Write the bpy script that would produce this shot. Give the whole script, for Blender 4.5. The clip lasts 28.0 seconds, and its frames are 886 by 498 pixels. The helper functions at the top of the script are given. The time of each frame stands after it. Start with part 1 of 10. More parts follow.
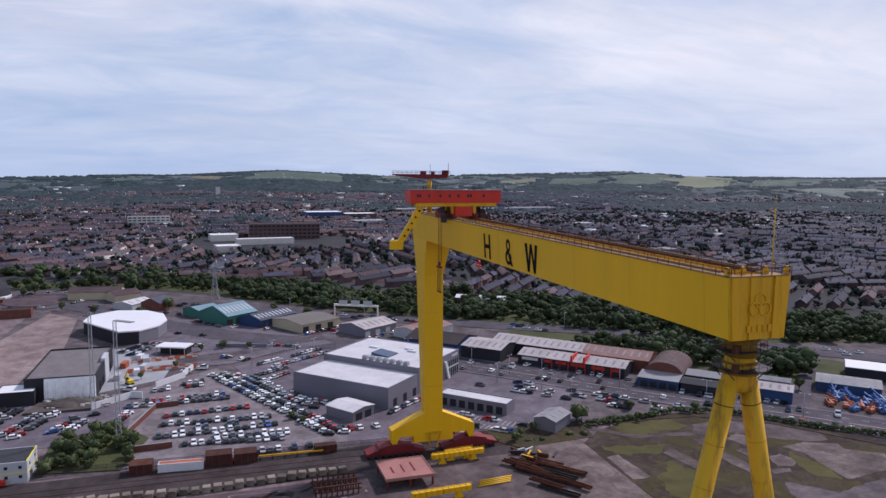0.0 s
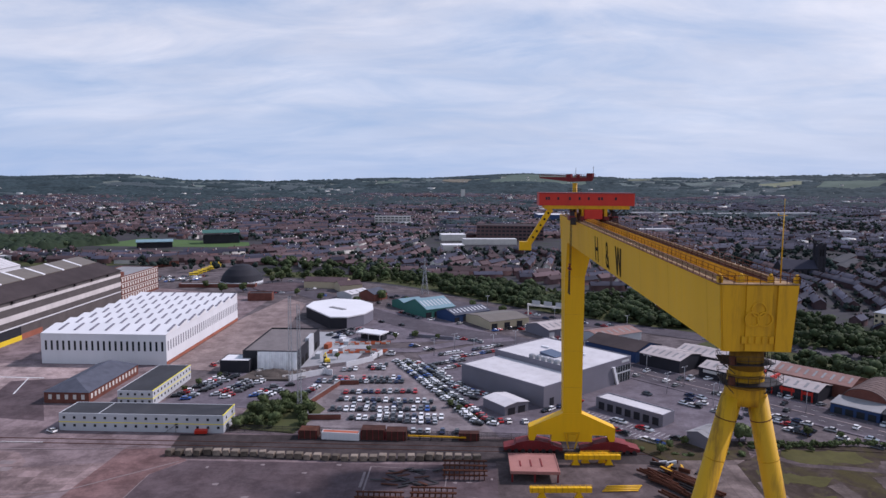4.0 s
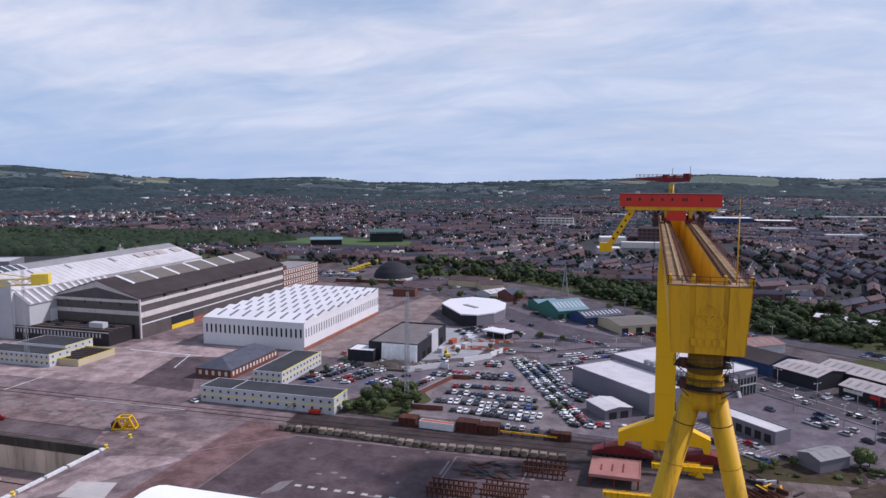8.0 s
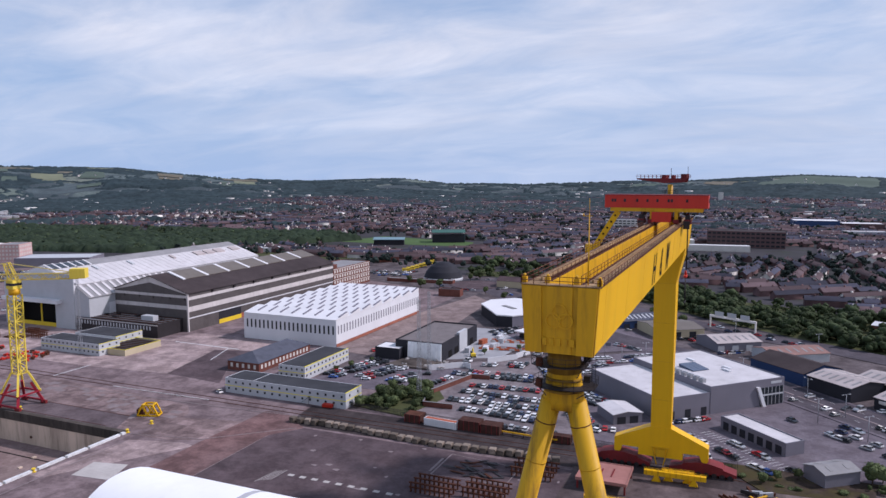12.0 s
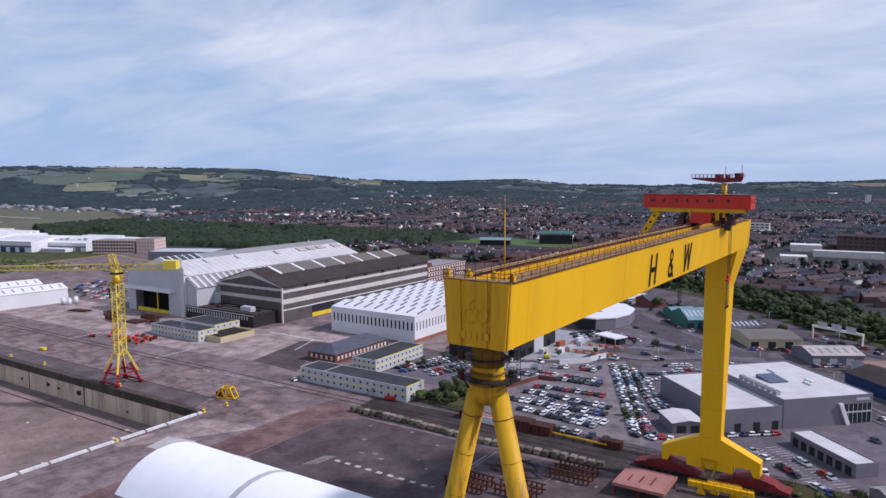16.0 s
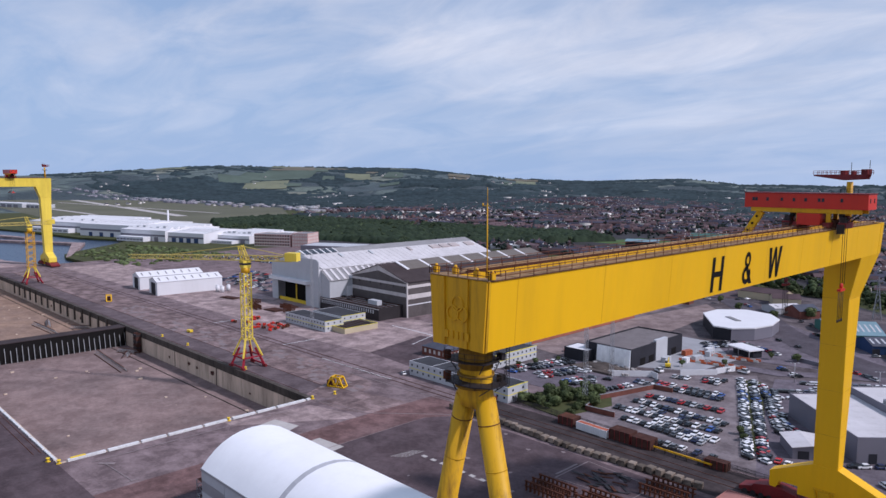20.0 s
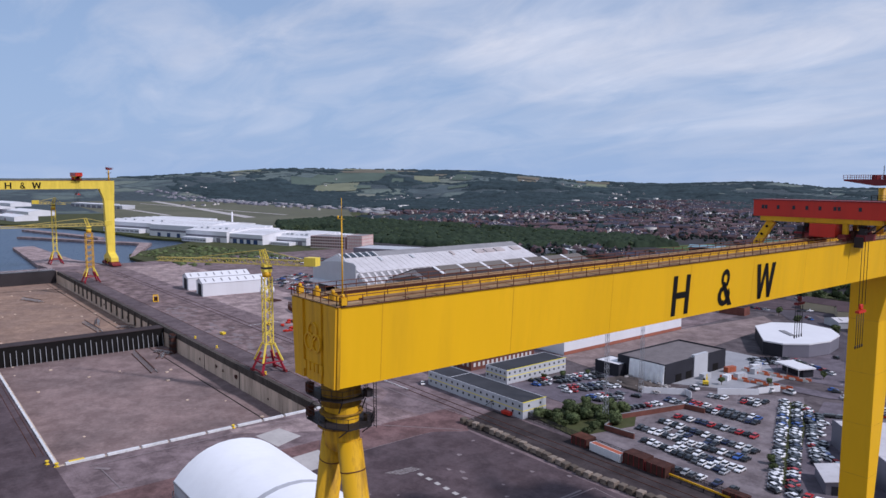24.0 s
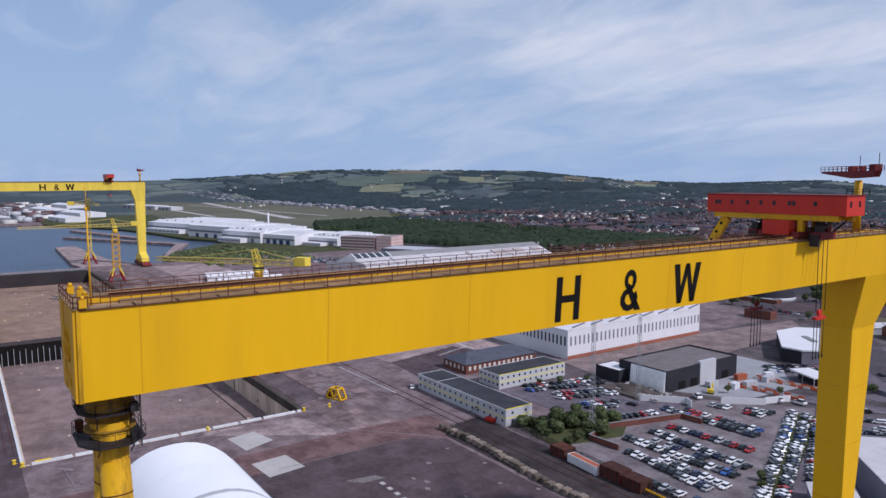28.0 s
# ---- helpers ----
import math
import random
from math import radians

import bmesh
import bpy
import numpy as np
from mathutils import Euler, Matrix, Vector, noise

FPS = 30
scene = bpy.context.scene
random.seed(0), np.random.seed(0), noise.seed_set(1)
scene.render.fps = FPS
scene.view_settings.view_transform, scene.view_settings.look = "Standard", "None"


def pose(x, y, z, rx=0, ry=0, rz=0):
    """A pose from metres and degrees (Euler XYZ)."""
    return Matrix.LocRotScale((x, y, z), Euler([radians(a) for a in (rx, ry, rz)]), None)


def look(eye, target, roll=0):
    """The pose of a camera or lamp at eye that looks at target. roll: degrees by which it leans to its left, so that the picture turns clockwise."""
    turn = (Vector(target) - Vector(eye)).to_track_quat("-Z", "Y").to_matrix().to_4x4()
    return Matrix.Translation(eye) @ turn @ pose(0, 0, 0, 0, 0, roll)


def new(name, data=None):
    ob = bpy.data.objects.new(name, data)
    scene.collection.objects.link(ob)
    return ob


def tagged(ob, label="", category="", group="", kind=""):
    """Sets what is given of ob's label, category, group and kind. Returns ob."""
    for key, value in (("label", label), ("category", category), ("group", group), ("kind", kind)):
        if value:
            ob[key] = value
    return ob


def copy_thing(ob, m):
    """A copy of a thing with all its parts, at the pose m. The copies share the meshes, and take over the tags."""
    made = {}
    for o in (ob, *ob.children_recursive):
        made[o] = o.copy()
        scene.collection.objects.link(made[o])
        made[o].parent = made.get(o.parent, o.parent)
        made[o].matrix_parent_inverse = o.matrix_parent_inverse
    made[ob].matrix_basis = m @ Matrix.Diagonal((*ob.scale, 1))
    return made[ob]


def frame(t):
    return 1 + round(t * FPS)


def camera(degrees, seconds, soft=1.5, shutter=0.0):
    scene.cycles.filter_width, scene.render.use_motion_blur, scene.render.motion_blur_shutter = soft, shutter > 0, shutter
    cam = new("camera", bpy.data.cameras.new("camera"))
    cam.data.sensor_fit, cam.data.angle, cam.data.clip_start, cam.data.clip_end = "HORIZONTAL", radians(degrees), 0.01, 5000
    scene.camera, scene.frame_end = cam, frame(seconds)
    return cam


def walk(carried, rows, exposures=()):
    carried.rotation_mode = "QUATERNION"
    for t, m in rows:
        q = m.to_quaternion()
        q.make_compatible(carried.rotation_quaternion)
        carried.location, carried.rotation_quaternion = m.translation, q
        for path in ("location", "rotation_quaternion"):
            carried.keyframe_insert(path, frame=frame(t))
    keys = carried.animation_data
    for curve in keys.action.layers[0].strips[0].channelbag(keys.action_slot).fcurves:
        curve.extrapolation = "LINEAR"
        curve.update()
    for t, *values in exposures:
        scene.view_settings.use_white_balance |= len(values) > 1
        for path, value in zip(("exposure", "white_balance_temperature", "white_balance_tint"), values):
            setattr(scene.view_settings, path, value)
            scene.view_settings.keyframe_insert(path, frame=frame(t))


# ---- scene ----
cam = camera(63.78, 28.0)
PATH = [
    (0, (-65.02, -74.25, 90.53), (-34.59, 20.41, 79.88), 0.58),
    (0.5, (-60.79, -76.34, 90.68), (-34.03, 19.41, 79.96), 0.44),
    (1, (-56.82, -78.27, 90.84), (-33.57, 18.40, 80.14), 0.31),
    (1.5, (-52.88, -80.29, 91.02), (-34.15, 17.37, 80.38), 0.32),
    (2, (-48.88, -82.05, 91.13), (-35.02, 16.41, 80.51), 0.29),
    (2.5, (-44.83, -83.70, 91.14), (-35.86, 15.33, 80.57), 0.24),
    (3, (-40.91, -85.16, 91.04), (-36.44, 14.18, 80.51), 0.25),
    (3.5, (-37.17, -86.25, 90.95), (-36.64, 13.20, 80.44), 0.30),
    (5.5, (-22.32, -90.01, 90.78), (-38.62, 8.10, 80.31), 0.25),
    (6, (-18.57, -90.46, 90.80), (-39.01, 6.87, 80.39), 0.16),
    (6.5, (-15.11, -90.57, 90.73), (-39.58, 5.84, 80.32), 0.17),
    (7, (-11.49, -90.44, 90.71), (-38.85, 5.18, 80.34), 0.15),
    (7.5, (-8.03, -90.10, 90.73), (-35.72, 5.43, 80.38), 0.07),
    (8, (-4.68, -89.57, 90.78), (-32.70, 5.87, 80.44), 0.05),
    (8.5, (-1.35, -89.01, 90.82), (-30.06, 6.22, 80.48), -0.05),
    (9, (2.06, -88.40, 90.83), (-27.91, 6.44, 80.51), -0.09),
    (9.5, (5.40, -87.73, 90.81), (-25.85, 6.71, 80.54), -0.05),
    (10, (8.77, -86.98, 90.68), (-23.82, 7.01, 80.46), -0.09),
    (10.5, (11.97, -86.28, 90.64), (-21.98, 7.22, 80.44), -0.00),
    (11, (15.23, -85.44, 90.62), (-20.08, 7.56, 80.43), -0.01),
    (11.5, (18.83, -84.32, 90.71), (-18.16, 8.03, 80.50), -0.07),
    (12, (22.44, -83.22, 90.77), (-16.45, 8.34, 80.57), -0.07),
    (12.5, (25.76, -82.17, 90.75), (-14.71, 8.71, 80.55), -0.14),
    (14.5, (37.64, -77.91, 90.54), (-8.79, 10.08, 80.44), -0.12),
    (15, (40.55, -76.83, 90.44), (-7.43, 10.33, 80.39), -0.06),
    (15.5, (43.40, -75.78, 90.35), (-7.79, 9.54, 80.32), -0.05),
    (16, (46.06, -74.58, 90.24), (-8.23, 8.79, 80.20), -0.06),
    (16.5, (48.53, -73.30, 90.05), (-8.50, 8.22, 80.01), -0.01),
    (17, (50.88, -71.99, 89.86), (-8.70, 7.69, 79.82), 0.02),
    (17.5, (53.13, -70.51, 89.69), (-8.88, 7.30, 79.62), -0.02),
    (18, (54.95, -68.69, 89.55), (-9.65, 6.97, 79.41), 0.04),
    (18.5, (56.49, -66.50, 89.41), (-10.74, 6.83, 79.26), 0.03),
    (19, (57.75, -64.04, 89.35), (-12.01, 6.88, 79.16), 0.05),
    (19.5, (58.95, -61.41, 89.30), (-12.36, 7.95, 79.12), 0.07),
    (20, (60.04, -58.64, 89.31), (-11.24, 10.77, 79.20), 0.07),
    (20.5, (61.09, -55.80, 89.39), (-10.16, 13.64, 79.36), 0.10),
    (21, (62.06, -52.90, 89.45), (-9.89, 15.83, 79.49), 0.13),
    (21.5, (62.92, -49.77, 89.54), (-9.89, 18.05, 79.58), 0.11),
    (23.5, (65.81, -37.19, 89.79), (-11.22, 25.81, 79.94), 0.08),
    (24, (66.40, -33.98, 89.96), (-11.57, 27.86, 80.14), 0.10),
    (24.5, (66.87, -30.62, 89.98), (-11.87, 30.24, 80.16), 0.08),
    (25, (67.25, -27.15, 89.99), (-11.94, 33.11, 80.18), 0.07),
    (25.5, (67.84, -23.73, 90.01), (-11.63, 36.17, 80.17), -0.01),
    (26, (68.66, -20.34, 89.95), (-11.22, 39.01, 80.13), -0.02),
    (26.5, (69.65, -16.99, 89.75), (-10.93, 41.41, 79.97), -0.10),
    (27, (70.94, -13.75, 89.57), (-10.59, 43.35, 79.86), -0.18),
    (27.5, (72.38, -10.71, 89.11), (-9.48, 45.90, 79.44), -0.19),
    (28, (73.94, -7.70, 88.54), (-8.19, 48.52, 78.86), -0.22),
]
walk(cam, [(t, look(eye, target, roll)) for t, eye, target, roll in PATH], [(0, -0.02, 6300, 17), (12, 0.0, 6250, 16), (20, -0.11, 6130, 15), (28, -0.20, 6100, 14)])
import itertools

# ---------- light ----------
SUN_TO = Vector((0.64, 0.32, 0.68)).normalized()
sun = new("sun", bpy.data.lights.new("sun", "SUN"))
sun.data.energy, sun.data.angle, sun.data.color = 3.6, radians(3.0), (1.0, 0.94, 0.965)
sun.matrix_world = look(SUN_TO * 1000, (0, 0, 0))

world = bpy.data.worlds.new("sky")
scene.world = world
world.use_nodes = True
wn, wl = world.node_tree.nodes, world.node_tree.links
wn.clear()
w_out = wn.new("ShaderNodeOutputWorld")
w_bg = wn.new("ShaderNodeBackground")
w_sky = wn.new("ShaderNodeTexSky")
w_sky.sky_type, w_sky.sun_disc = "NISHITA", False
w_sky.sun_elevation = math.asin(SUN_TO.z)
w_sky.sun_rotation = math.atan2(SUN_TO.x, SUN_TO.y)
w_sky.air_density, w_sky.dust_density, w_sky.ozone_density = 1.0, 1.2, 1.0
w_bg.inputs["Strength"].default_value = 0.088
w_co = wn.new("ShaderNodeTexCoord")
w_sep = wn.new("ShaderNodeSeparateXYZ")
wl.new(w_co.outputs["Generated"], w_sep.inputs[0])


def wmath(op, a, b=None, clamp=False):
    n = wn.new("ShaderNodeMath")
    n.operation, n.use_clamp = op, clamp
    for i, v in enumerate((a, b)):
        if v is None:
            continue
        if isinstance(v, (int, float)):
            n.inputs[i].default_value = v
        else:
            wl.new(v, n.inputs[i])
    return n.outputs[0]


# a flat cloud layer seen from below: direction divided by its height
w_up = wmath("ADD", wmath("MAXIMUM", w_sep.outputs[2], 0.0), 0.20)
w_cx, w_cy = wmath("DIVIDE", w_sep.outputs[0], w_up), wmath("DIVIDE", w_sep.outputs[1], w_up)
w_com = wn.new("ShaderNodeCombineXYZ")
wl.new(w_cx, w_com.inputs[0]), wl.new(w_cy, w_com.inputs[1])
w_map = wn.new("ShaderNodeMapping")
w_map.inputs["Rotation"].default_value = (0, 0, radians(35))
w_map.inputs["Scale"].default_value = (0.80, 1.45, 1.0)
w_map.inputs["Location"].default_value = (3.1, 1.7, 0)
wl.new(w_com.outputs[0], w_map.inputs[0])


def wnoise(scale, detail, rough, dist):
    n = wn.new("ShaderNodeTexNoise")
    n.inputs["Scale"].default_value, n.inputs["Detail"].default_value = scale, detail
    n.inputs["Roughness"].default_value, n.inputs["Distortion"].default_value = rough, dist
    wl.new(w_map.outputs[0], n.inputs["Vector"])
    return n.outputs["Fac"]


w_big, w_small = wnoise(0.40, 7, 0.5, 0.35), wnoise(2.0, 8, 0.58, 0.7)
w_sum = wmath("ADD", wmath("MULTIPLY", w_big, 0.62), wmath("MULTIPLY", w_small, 0.38))
# the bank thickens towards the inland side
w_sum = wmath("ADD", w_sum, wmath("MULTIPLY", wmath("ADD", w_sep.outputs[0], 0.15), 0.10))
w_ramp = wn.new("ShaderNodeValToRGB")
w_ramp.color_ramp.elements[0].position, w_ramp.color_ramp.elements[1].position = 0.37, 0.60
wl.new(w_sum, w_ramp.inputs[0])
w_dens = wmath("MULTIPLY", w_ramp.outputs[0], 0.93)
w_low = wmath("MULTIPLY", wmath("SUBTRACT", w_sep.outputs[2], 0.01), 5.5, True)
w_dens = wmath("MULTIPLY", w_dens, wmath("ADD", wmath("MULTIPLY", w_low, 0.68), 0.32))
# the layer breaks up overhead, where the sun comes through
w_clear = wmath("MULTIPLY", wmath("SUBTRACT", w_sep.outputs[2], 0.26), 2.4, True)
w_dens = wmath("MULTIPLY", w_dens, wmath("SUBTRACT", 1.0, wmath("MULTIPLY", w_clear, 0.8)))
w_tone = wn.new("ShaderNodeMix")
w_tone.data_type = "RGBA"
w_tr = wn.new("ShaderNodeValToRGB")
w_tr.color_ramp.elements[0].position, w_tr.color_ramp.elements[1].position = 0.36, 0.66
wl.new(wnoise(0.9, 7, 0.6, 0.6), w_tr.inputs[0])
wl.new(w_tr.outputs[0], w_tone.inputs["Factor"])
w_tone.inputs["A"].default_value, w_tone.inputs["B"].default_value = (8.2, 8.4, 9.15, 1), (11.2, 11.2, 11.6, 1)
w_haze = wn.new("ShaderNodeMix")
w_haze.data_type = "RGBA"
w_hz = wmath("SUBTRACT", 1.0, wmath("MULTIPLY", w_sep.outputs[2], 3.2, True), True)
wl.new(wmath("ADD", wmath("MULTIPLY", w_hz, 0.30), 0.62), w_haze.inputs["Factor"])
wl.new(w_sky.outputs[0], w_haze.inputs["A"])
w_haze.inputs["B"].default_value = (4.5, 6.22, 9.1, 1)
w_mix = wn.new("ShaderNodeMix")
w_mix.data_type = "RGBA"
wl.new(w_dens, w_mix.inputs["Factor"])
wl.new(w_haze.outputs["Result"], w_mix.inputs["A"])
wl.new(w_tone.outputs["Result"], w_mix.inputs["B"])
wl.new(w_mix.outputs["Result"], w_bg.inputs[0])
wl.new(w_bg.outputs[0], w_out.inputs[0])

# ---------- helpers ----------
def thing(name, x, y, z=0.0, rz=0.0, label="", category="", group="", kind=""):
    ob = new(name)
    ob.empty_display_size = 0.5
    ob.matrix_world = pose(x, y, z, 0, 0, rz)
    return tagged(ob, label, category, group, kind)


def mesh_of(name, bm, material):
    me = bpy.data.meshes.new(name)
    bm.normal_update()
    bm.to_mesh(me)
    bm.free()
    for m in material if isinstance(material, (list, tuple)) else (material,):
        me.materials.append(m)
    return me


def part(name, bm, material, parent, label="", smooth=False):
    me = mesh_of(name, bm, material) if isinstance(bm, bmesh.types.BMesh) else bm
    if smooth:
        for p in me.polygons:
            p.use_smooth = True
    ob = new(name, me)
    ob.parent = parent
    return tagged(ob, label)


def solid(name, bm, material, label="", category="", kind="", group=""):
    return tagged(new(name, mesh_of(name, bm, material)), label, category, group, kind)


def B():
    return bmesh.new()


def faces(bm, co, fs, mi=0):
    vs = [bm.verts.new(c) for c in co]
    for f in fs:
        bm.faces.new([vs[i] for i in f]).material_index = mi
    return vs


HEX = ((0, 3, 2, 1), (4, 5, 6, 7), (0, 1, 5, 4), (1, 2, 6, 5), (2, 3, 7, 6), (3, 0, 4, 7))


def box(bm, x0, x1, y0, y1, z0, z1, mi=0):
    return faces(bm, [(x0, y0, z0), (x1, y0, z0), (x1, y1, z0), (x0, y1, z0), (x0, y0, z1), (x1, y0, z1), (x1, y1, z1), (x0, y1, z1)], HEX, mi)


def prism(bm, poly, z0, z1, mi=0):
    """An upright prism over an anticlockwise outline."""
    n = len(poly)
    co = [(x, y, z0) for x, y in poly] + [(x, y, z1) for x, y in poly]
    fs = [tuple(range(n - 1, -1, -1)), tuple(range(n, 2 * n))] + [(i, (i + 1) % n, n + (i + 1) % n, n + i) for i in range(n)]
    return faces(bm, co, fs, mi)


def extrude_x(bm, prof, x0, x1, mi=0):
    """A profile in y and z, anticlockwise seen from +x, drawn out along x."""
    n = len(prof)
    co = [(x0, y, z) for y, z in prof] + [(x1, y, z) for y, z in prof]
    fs = [tuple(range(n - 1, -1, -1)), tuple(range(n, 2 * n))] + [(i, (i + 1) % n, n + (i + 1) % n, n + i) for i in range(n)]
    return faces(bm, co, fs, mi)


def extrude_y(bm, prof, y0, y1, mi=0):
    """A profile in x and z, clockwise seen from +y, drawn out along y."""
    n = len(prof)
    co = [(x, y1, z) for x, z in prof] + [(x, y0, z) for x, z in prof]
    fs = [tuple(range(n - 1, -1, -1)), tuple(range(n, 2 * n))] + [(i, (i + 1) % n, n + (i + 1) % n, n + i) for i in range(n)]
    return faces(bm, co, fs, mi)


def beam(bm, p, q, w, h=None, mi=0):
    """A straight bar of w by h from p to q."""
    p, q = Vector(p), Vector(q)
    h = h or w
    d = (q - p).normalized()
    side = d.cross(Vector((0, 0, 1)))
    side = Vector((1, 0, 0)) if side.length < 1e-3 else side.normalized()
    up = side.cross(d)
    s, u = side * w / 2, up * h / 2
    return faces(bm, [p - s - u, p + s - u, p + s + u, p - s + u, q - s - u, q + s - u, q + s + u, q - s + u], ((0, 1, 2, 3), (7, 6, 5, 4), (0, 4, 5, 1), (1, 5, 6, 2), (2, 6, 7, 3), (3, 7, 4, 0)), mi)


def tube(bm, p, q, r0, r1=None, n=16, caps=True, mi=0):
    p, q = Vector(p), Vector(q)
    r1 = r0 if r1 is None else r1
    d = (q - p).normalized()
    side = d.orthogonal().normalized()
    up = d.cross(side)
    rings = []
    for c, r in ((p, r0), (q, r1)):
        rings.append([bm.verts.new(c + (side * math.cos(a) + up * math.sin(a)) * r) for a in [2 * math.pi * i / n for i in range(n)]])
    for i in range(n):
        f = bm.faces.new((rings[0][i], rings[0][(i + 1) % n], rings[1][(i + 1) % n], rings[1][i]))
        f.smooth, f.material_index = True, mi
    if caps:
        bm.faces.new(rings[0][::-1]).material_index = mi
        bm.faces.new(rings[1]).material_index = mi


def rail(bm, pts, height=1.1, step=2.0, w=0.07, rows=2):
    """A handrail along a line of points, with posts."""
    for a, b in zip(pts, pts[1:]):
        a, b = Vector(a), Vector(b)
        n = max(1, round((b - a).length / step))
        for i in range(n + 1):
            p = a.lerp(b, i / n)
            beam(bm, p, p + Vector((0, 0, height)), w)
        for k in range(1, rows + 1):
            o = Vector((0, 0, height * k / rows))
            beam(bm, a + o, b + o, w)


# ---------- materials ----------
def mat(name, rgb, rough=0.6, metal=0.0, vary=0.18, big=0.08, fine=1.6, bump=0.15, dirt=0.0, dirt_rgb=(0.10, 0.07, 0.05), streak=False, island=0.0, per_object=0.0, coat=0.0, where="Object"):
    """A painted or raw surface: broad patches, fine grain and relief, and some dirt, all at true size."""
    m = bpy.data.materials.new(name)
    m.use_nodes = True
    t = m.node_tree
    n, l = t.nodes, t.links
    bsdf = n["Principled BSDF"]
    co = n.new("ShaderNodeTexCoord")
    src = co.outputs[where]
    if streak:
        mp = n.new("ShaderNodeMapping")
        mp.inputs["Scale"].default_value = (1, 1, 0.12)
        l.new(src, mp.inputs[0])
        src = mp.outputs[0]

    def noise_of(scale, detail=5, rough_=0.55):
        k = n.new("ShaderNodeTexNoise")
        k.inputs["Scale"].default_value, k.inputs["Detail"].default_value, k.inputs["Roughness"].default_value = scale, detail, rough_
        l.new(src, k.inputs["Vector"])
        return k.outputs["Fac"]

    def mix(fac, a, b, kind="MIX"):
        k = n.new("ShaderNodeMix")
        k.data_type, k.blend_type = "RGBA", kind
        for sock, v in (("Factor", fac), ("A", a), ("B", b)):
            if isinstance(v, (int, float)):
                k.inputs[sock].default_value = v
            elif isinstance(v, tuple):
                k.inputs[sock].default_value = (*v, 1)
            else:
                l.new(v, k.inputs[sock])
        return k.outputs["Result"]

    def ramp(fac, a, b):
        k = n.new("ShaderNodeValToRGB")
        k.color_ramp.elements[0].position, k.color_ramp.elements[1].position = a, b
        l.new(fac, k.inputs[0])
        return k.outputs[0]

    lo = tuple(max(0, c * (1 - vary)) for c in rgb)
    hi = tuple(min(1, c * (1 + vary)) for c in rgb)
    b_n, f_n = noise_of(big), noise_of(fine, 6, 0.65)
    col = mix(ramp(b_n, 0.32, 0.68), lo, hi)
    col = mix(0.35, col, mix(ramp(f_n, 0.25, 0.75), lo, hi))
    if island:
        g = n.new("ShaderNodeNewGeometry")
        k = n.new("ShaderNodeHueSaturation")
        mr = n.new("ShaderNodeMapRange")
        mr.inputs["To Min"].default_value, mr.inputs["To Max"].default_value = 1 - island, 1 + island
        l.new(g.outputs["Random Per Island"], mr.inputs["Value"])
        l.new(mr.outputs[0], k.inputs["Value"])
        l.new(col, k.inputs["Color"])
        col = k.outputs[0]
    if per_object:
        g = n.new("ShaderNodeObjectInfo")
        k = n.new("ShaderNodeHueSaturation")
        mr = n.new("ShaderNodeMapRange")
        mr.inputs["To Min"].default_value, mr.inputs["To Max"].default_value = 1 - per_object, 1 + per_object
        l.new(g.outputs["Random"], mr.inputs["Value"])
        l.new(mr.outputs[0], k.inputs["Value"])
        l.new(col, k.inputs["Color"])
        col = k.outputs[0]
    if dirt:
        d_n = noise_of(big * 3.1, 7, 0.7)
        k = n.new("ShaderNodeMath")
        k.operation = "MULTIPLY"
        l.new(ramp(d_n, 0.5, 0.72), k.inputs[0])
        k.inputs[1].default_value = dirt
        col = mix(k.outputs[0], col, dirt_rgb)
    l.new(col, bsdf.inputs["Base Color"])
    bsdf.inputs["Metallic"].default_value = metal
    bsdf.inputs["Specular IOR Level"].default_value = 0.3 if rough < 0.65 else 0.1
    bsdf.inputs["Coat Weight"].default_value = coat
    mr = n.new("ShaderNodeMapRange")
    mr.inputs["To Min"].default_value, mr.inputs["To Max"].default_value = max(0.02, rough - 0.12), min(1, rough + 0.12)
    l.new(f_n, mr.inputs["Value"])
    l.new(mr.outputs[0], bsdf.inputs["Roughness"])
    if bump:
        k = n.new("ShaderNodeBump")
        k.inputs["Strength"].default_value, k.inputs["Distance"].default_value = bump, 0.05
        l.new(f_n, k.inputs["Height"])
        l.new(k.outputs[0], bsdf.inputs["Normal"])
    return m


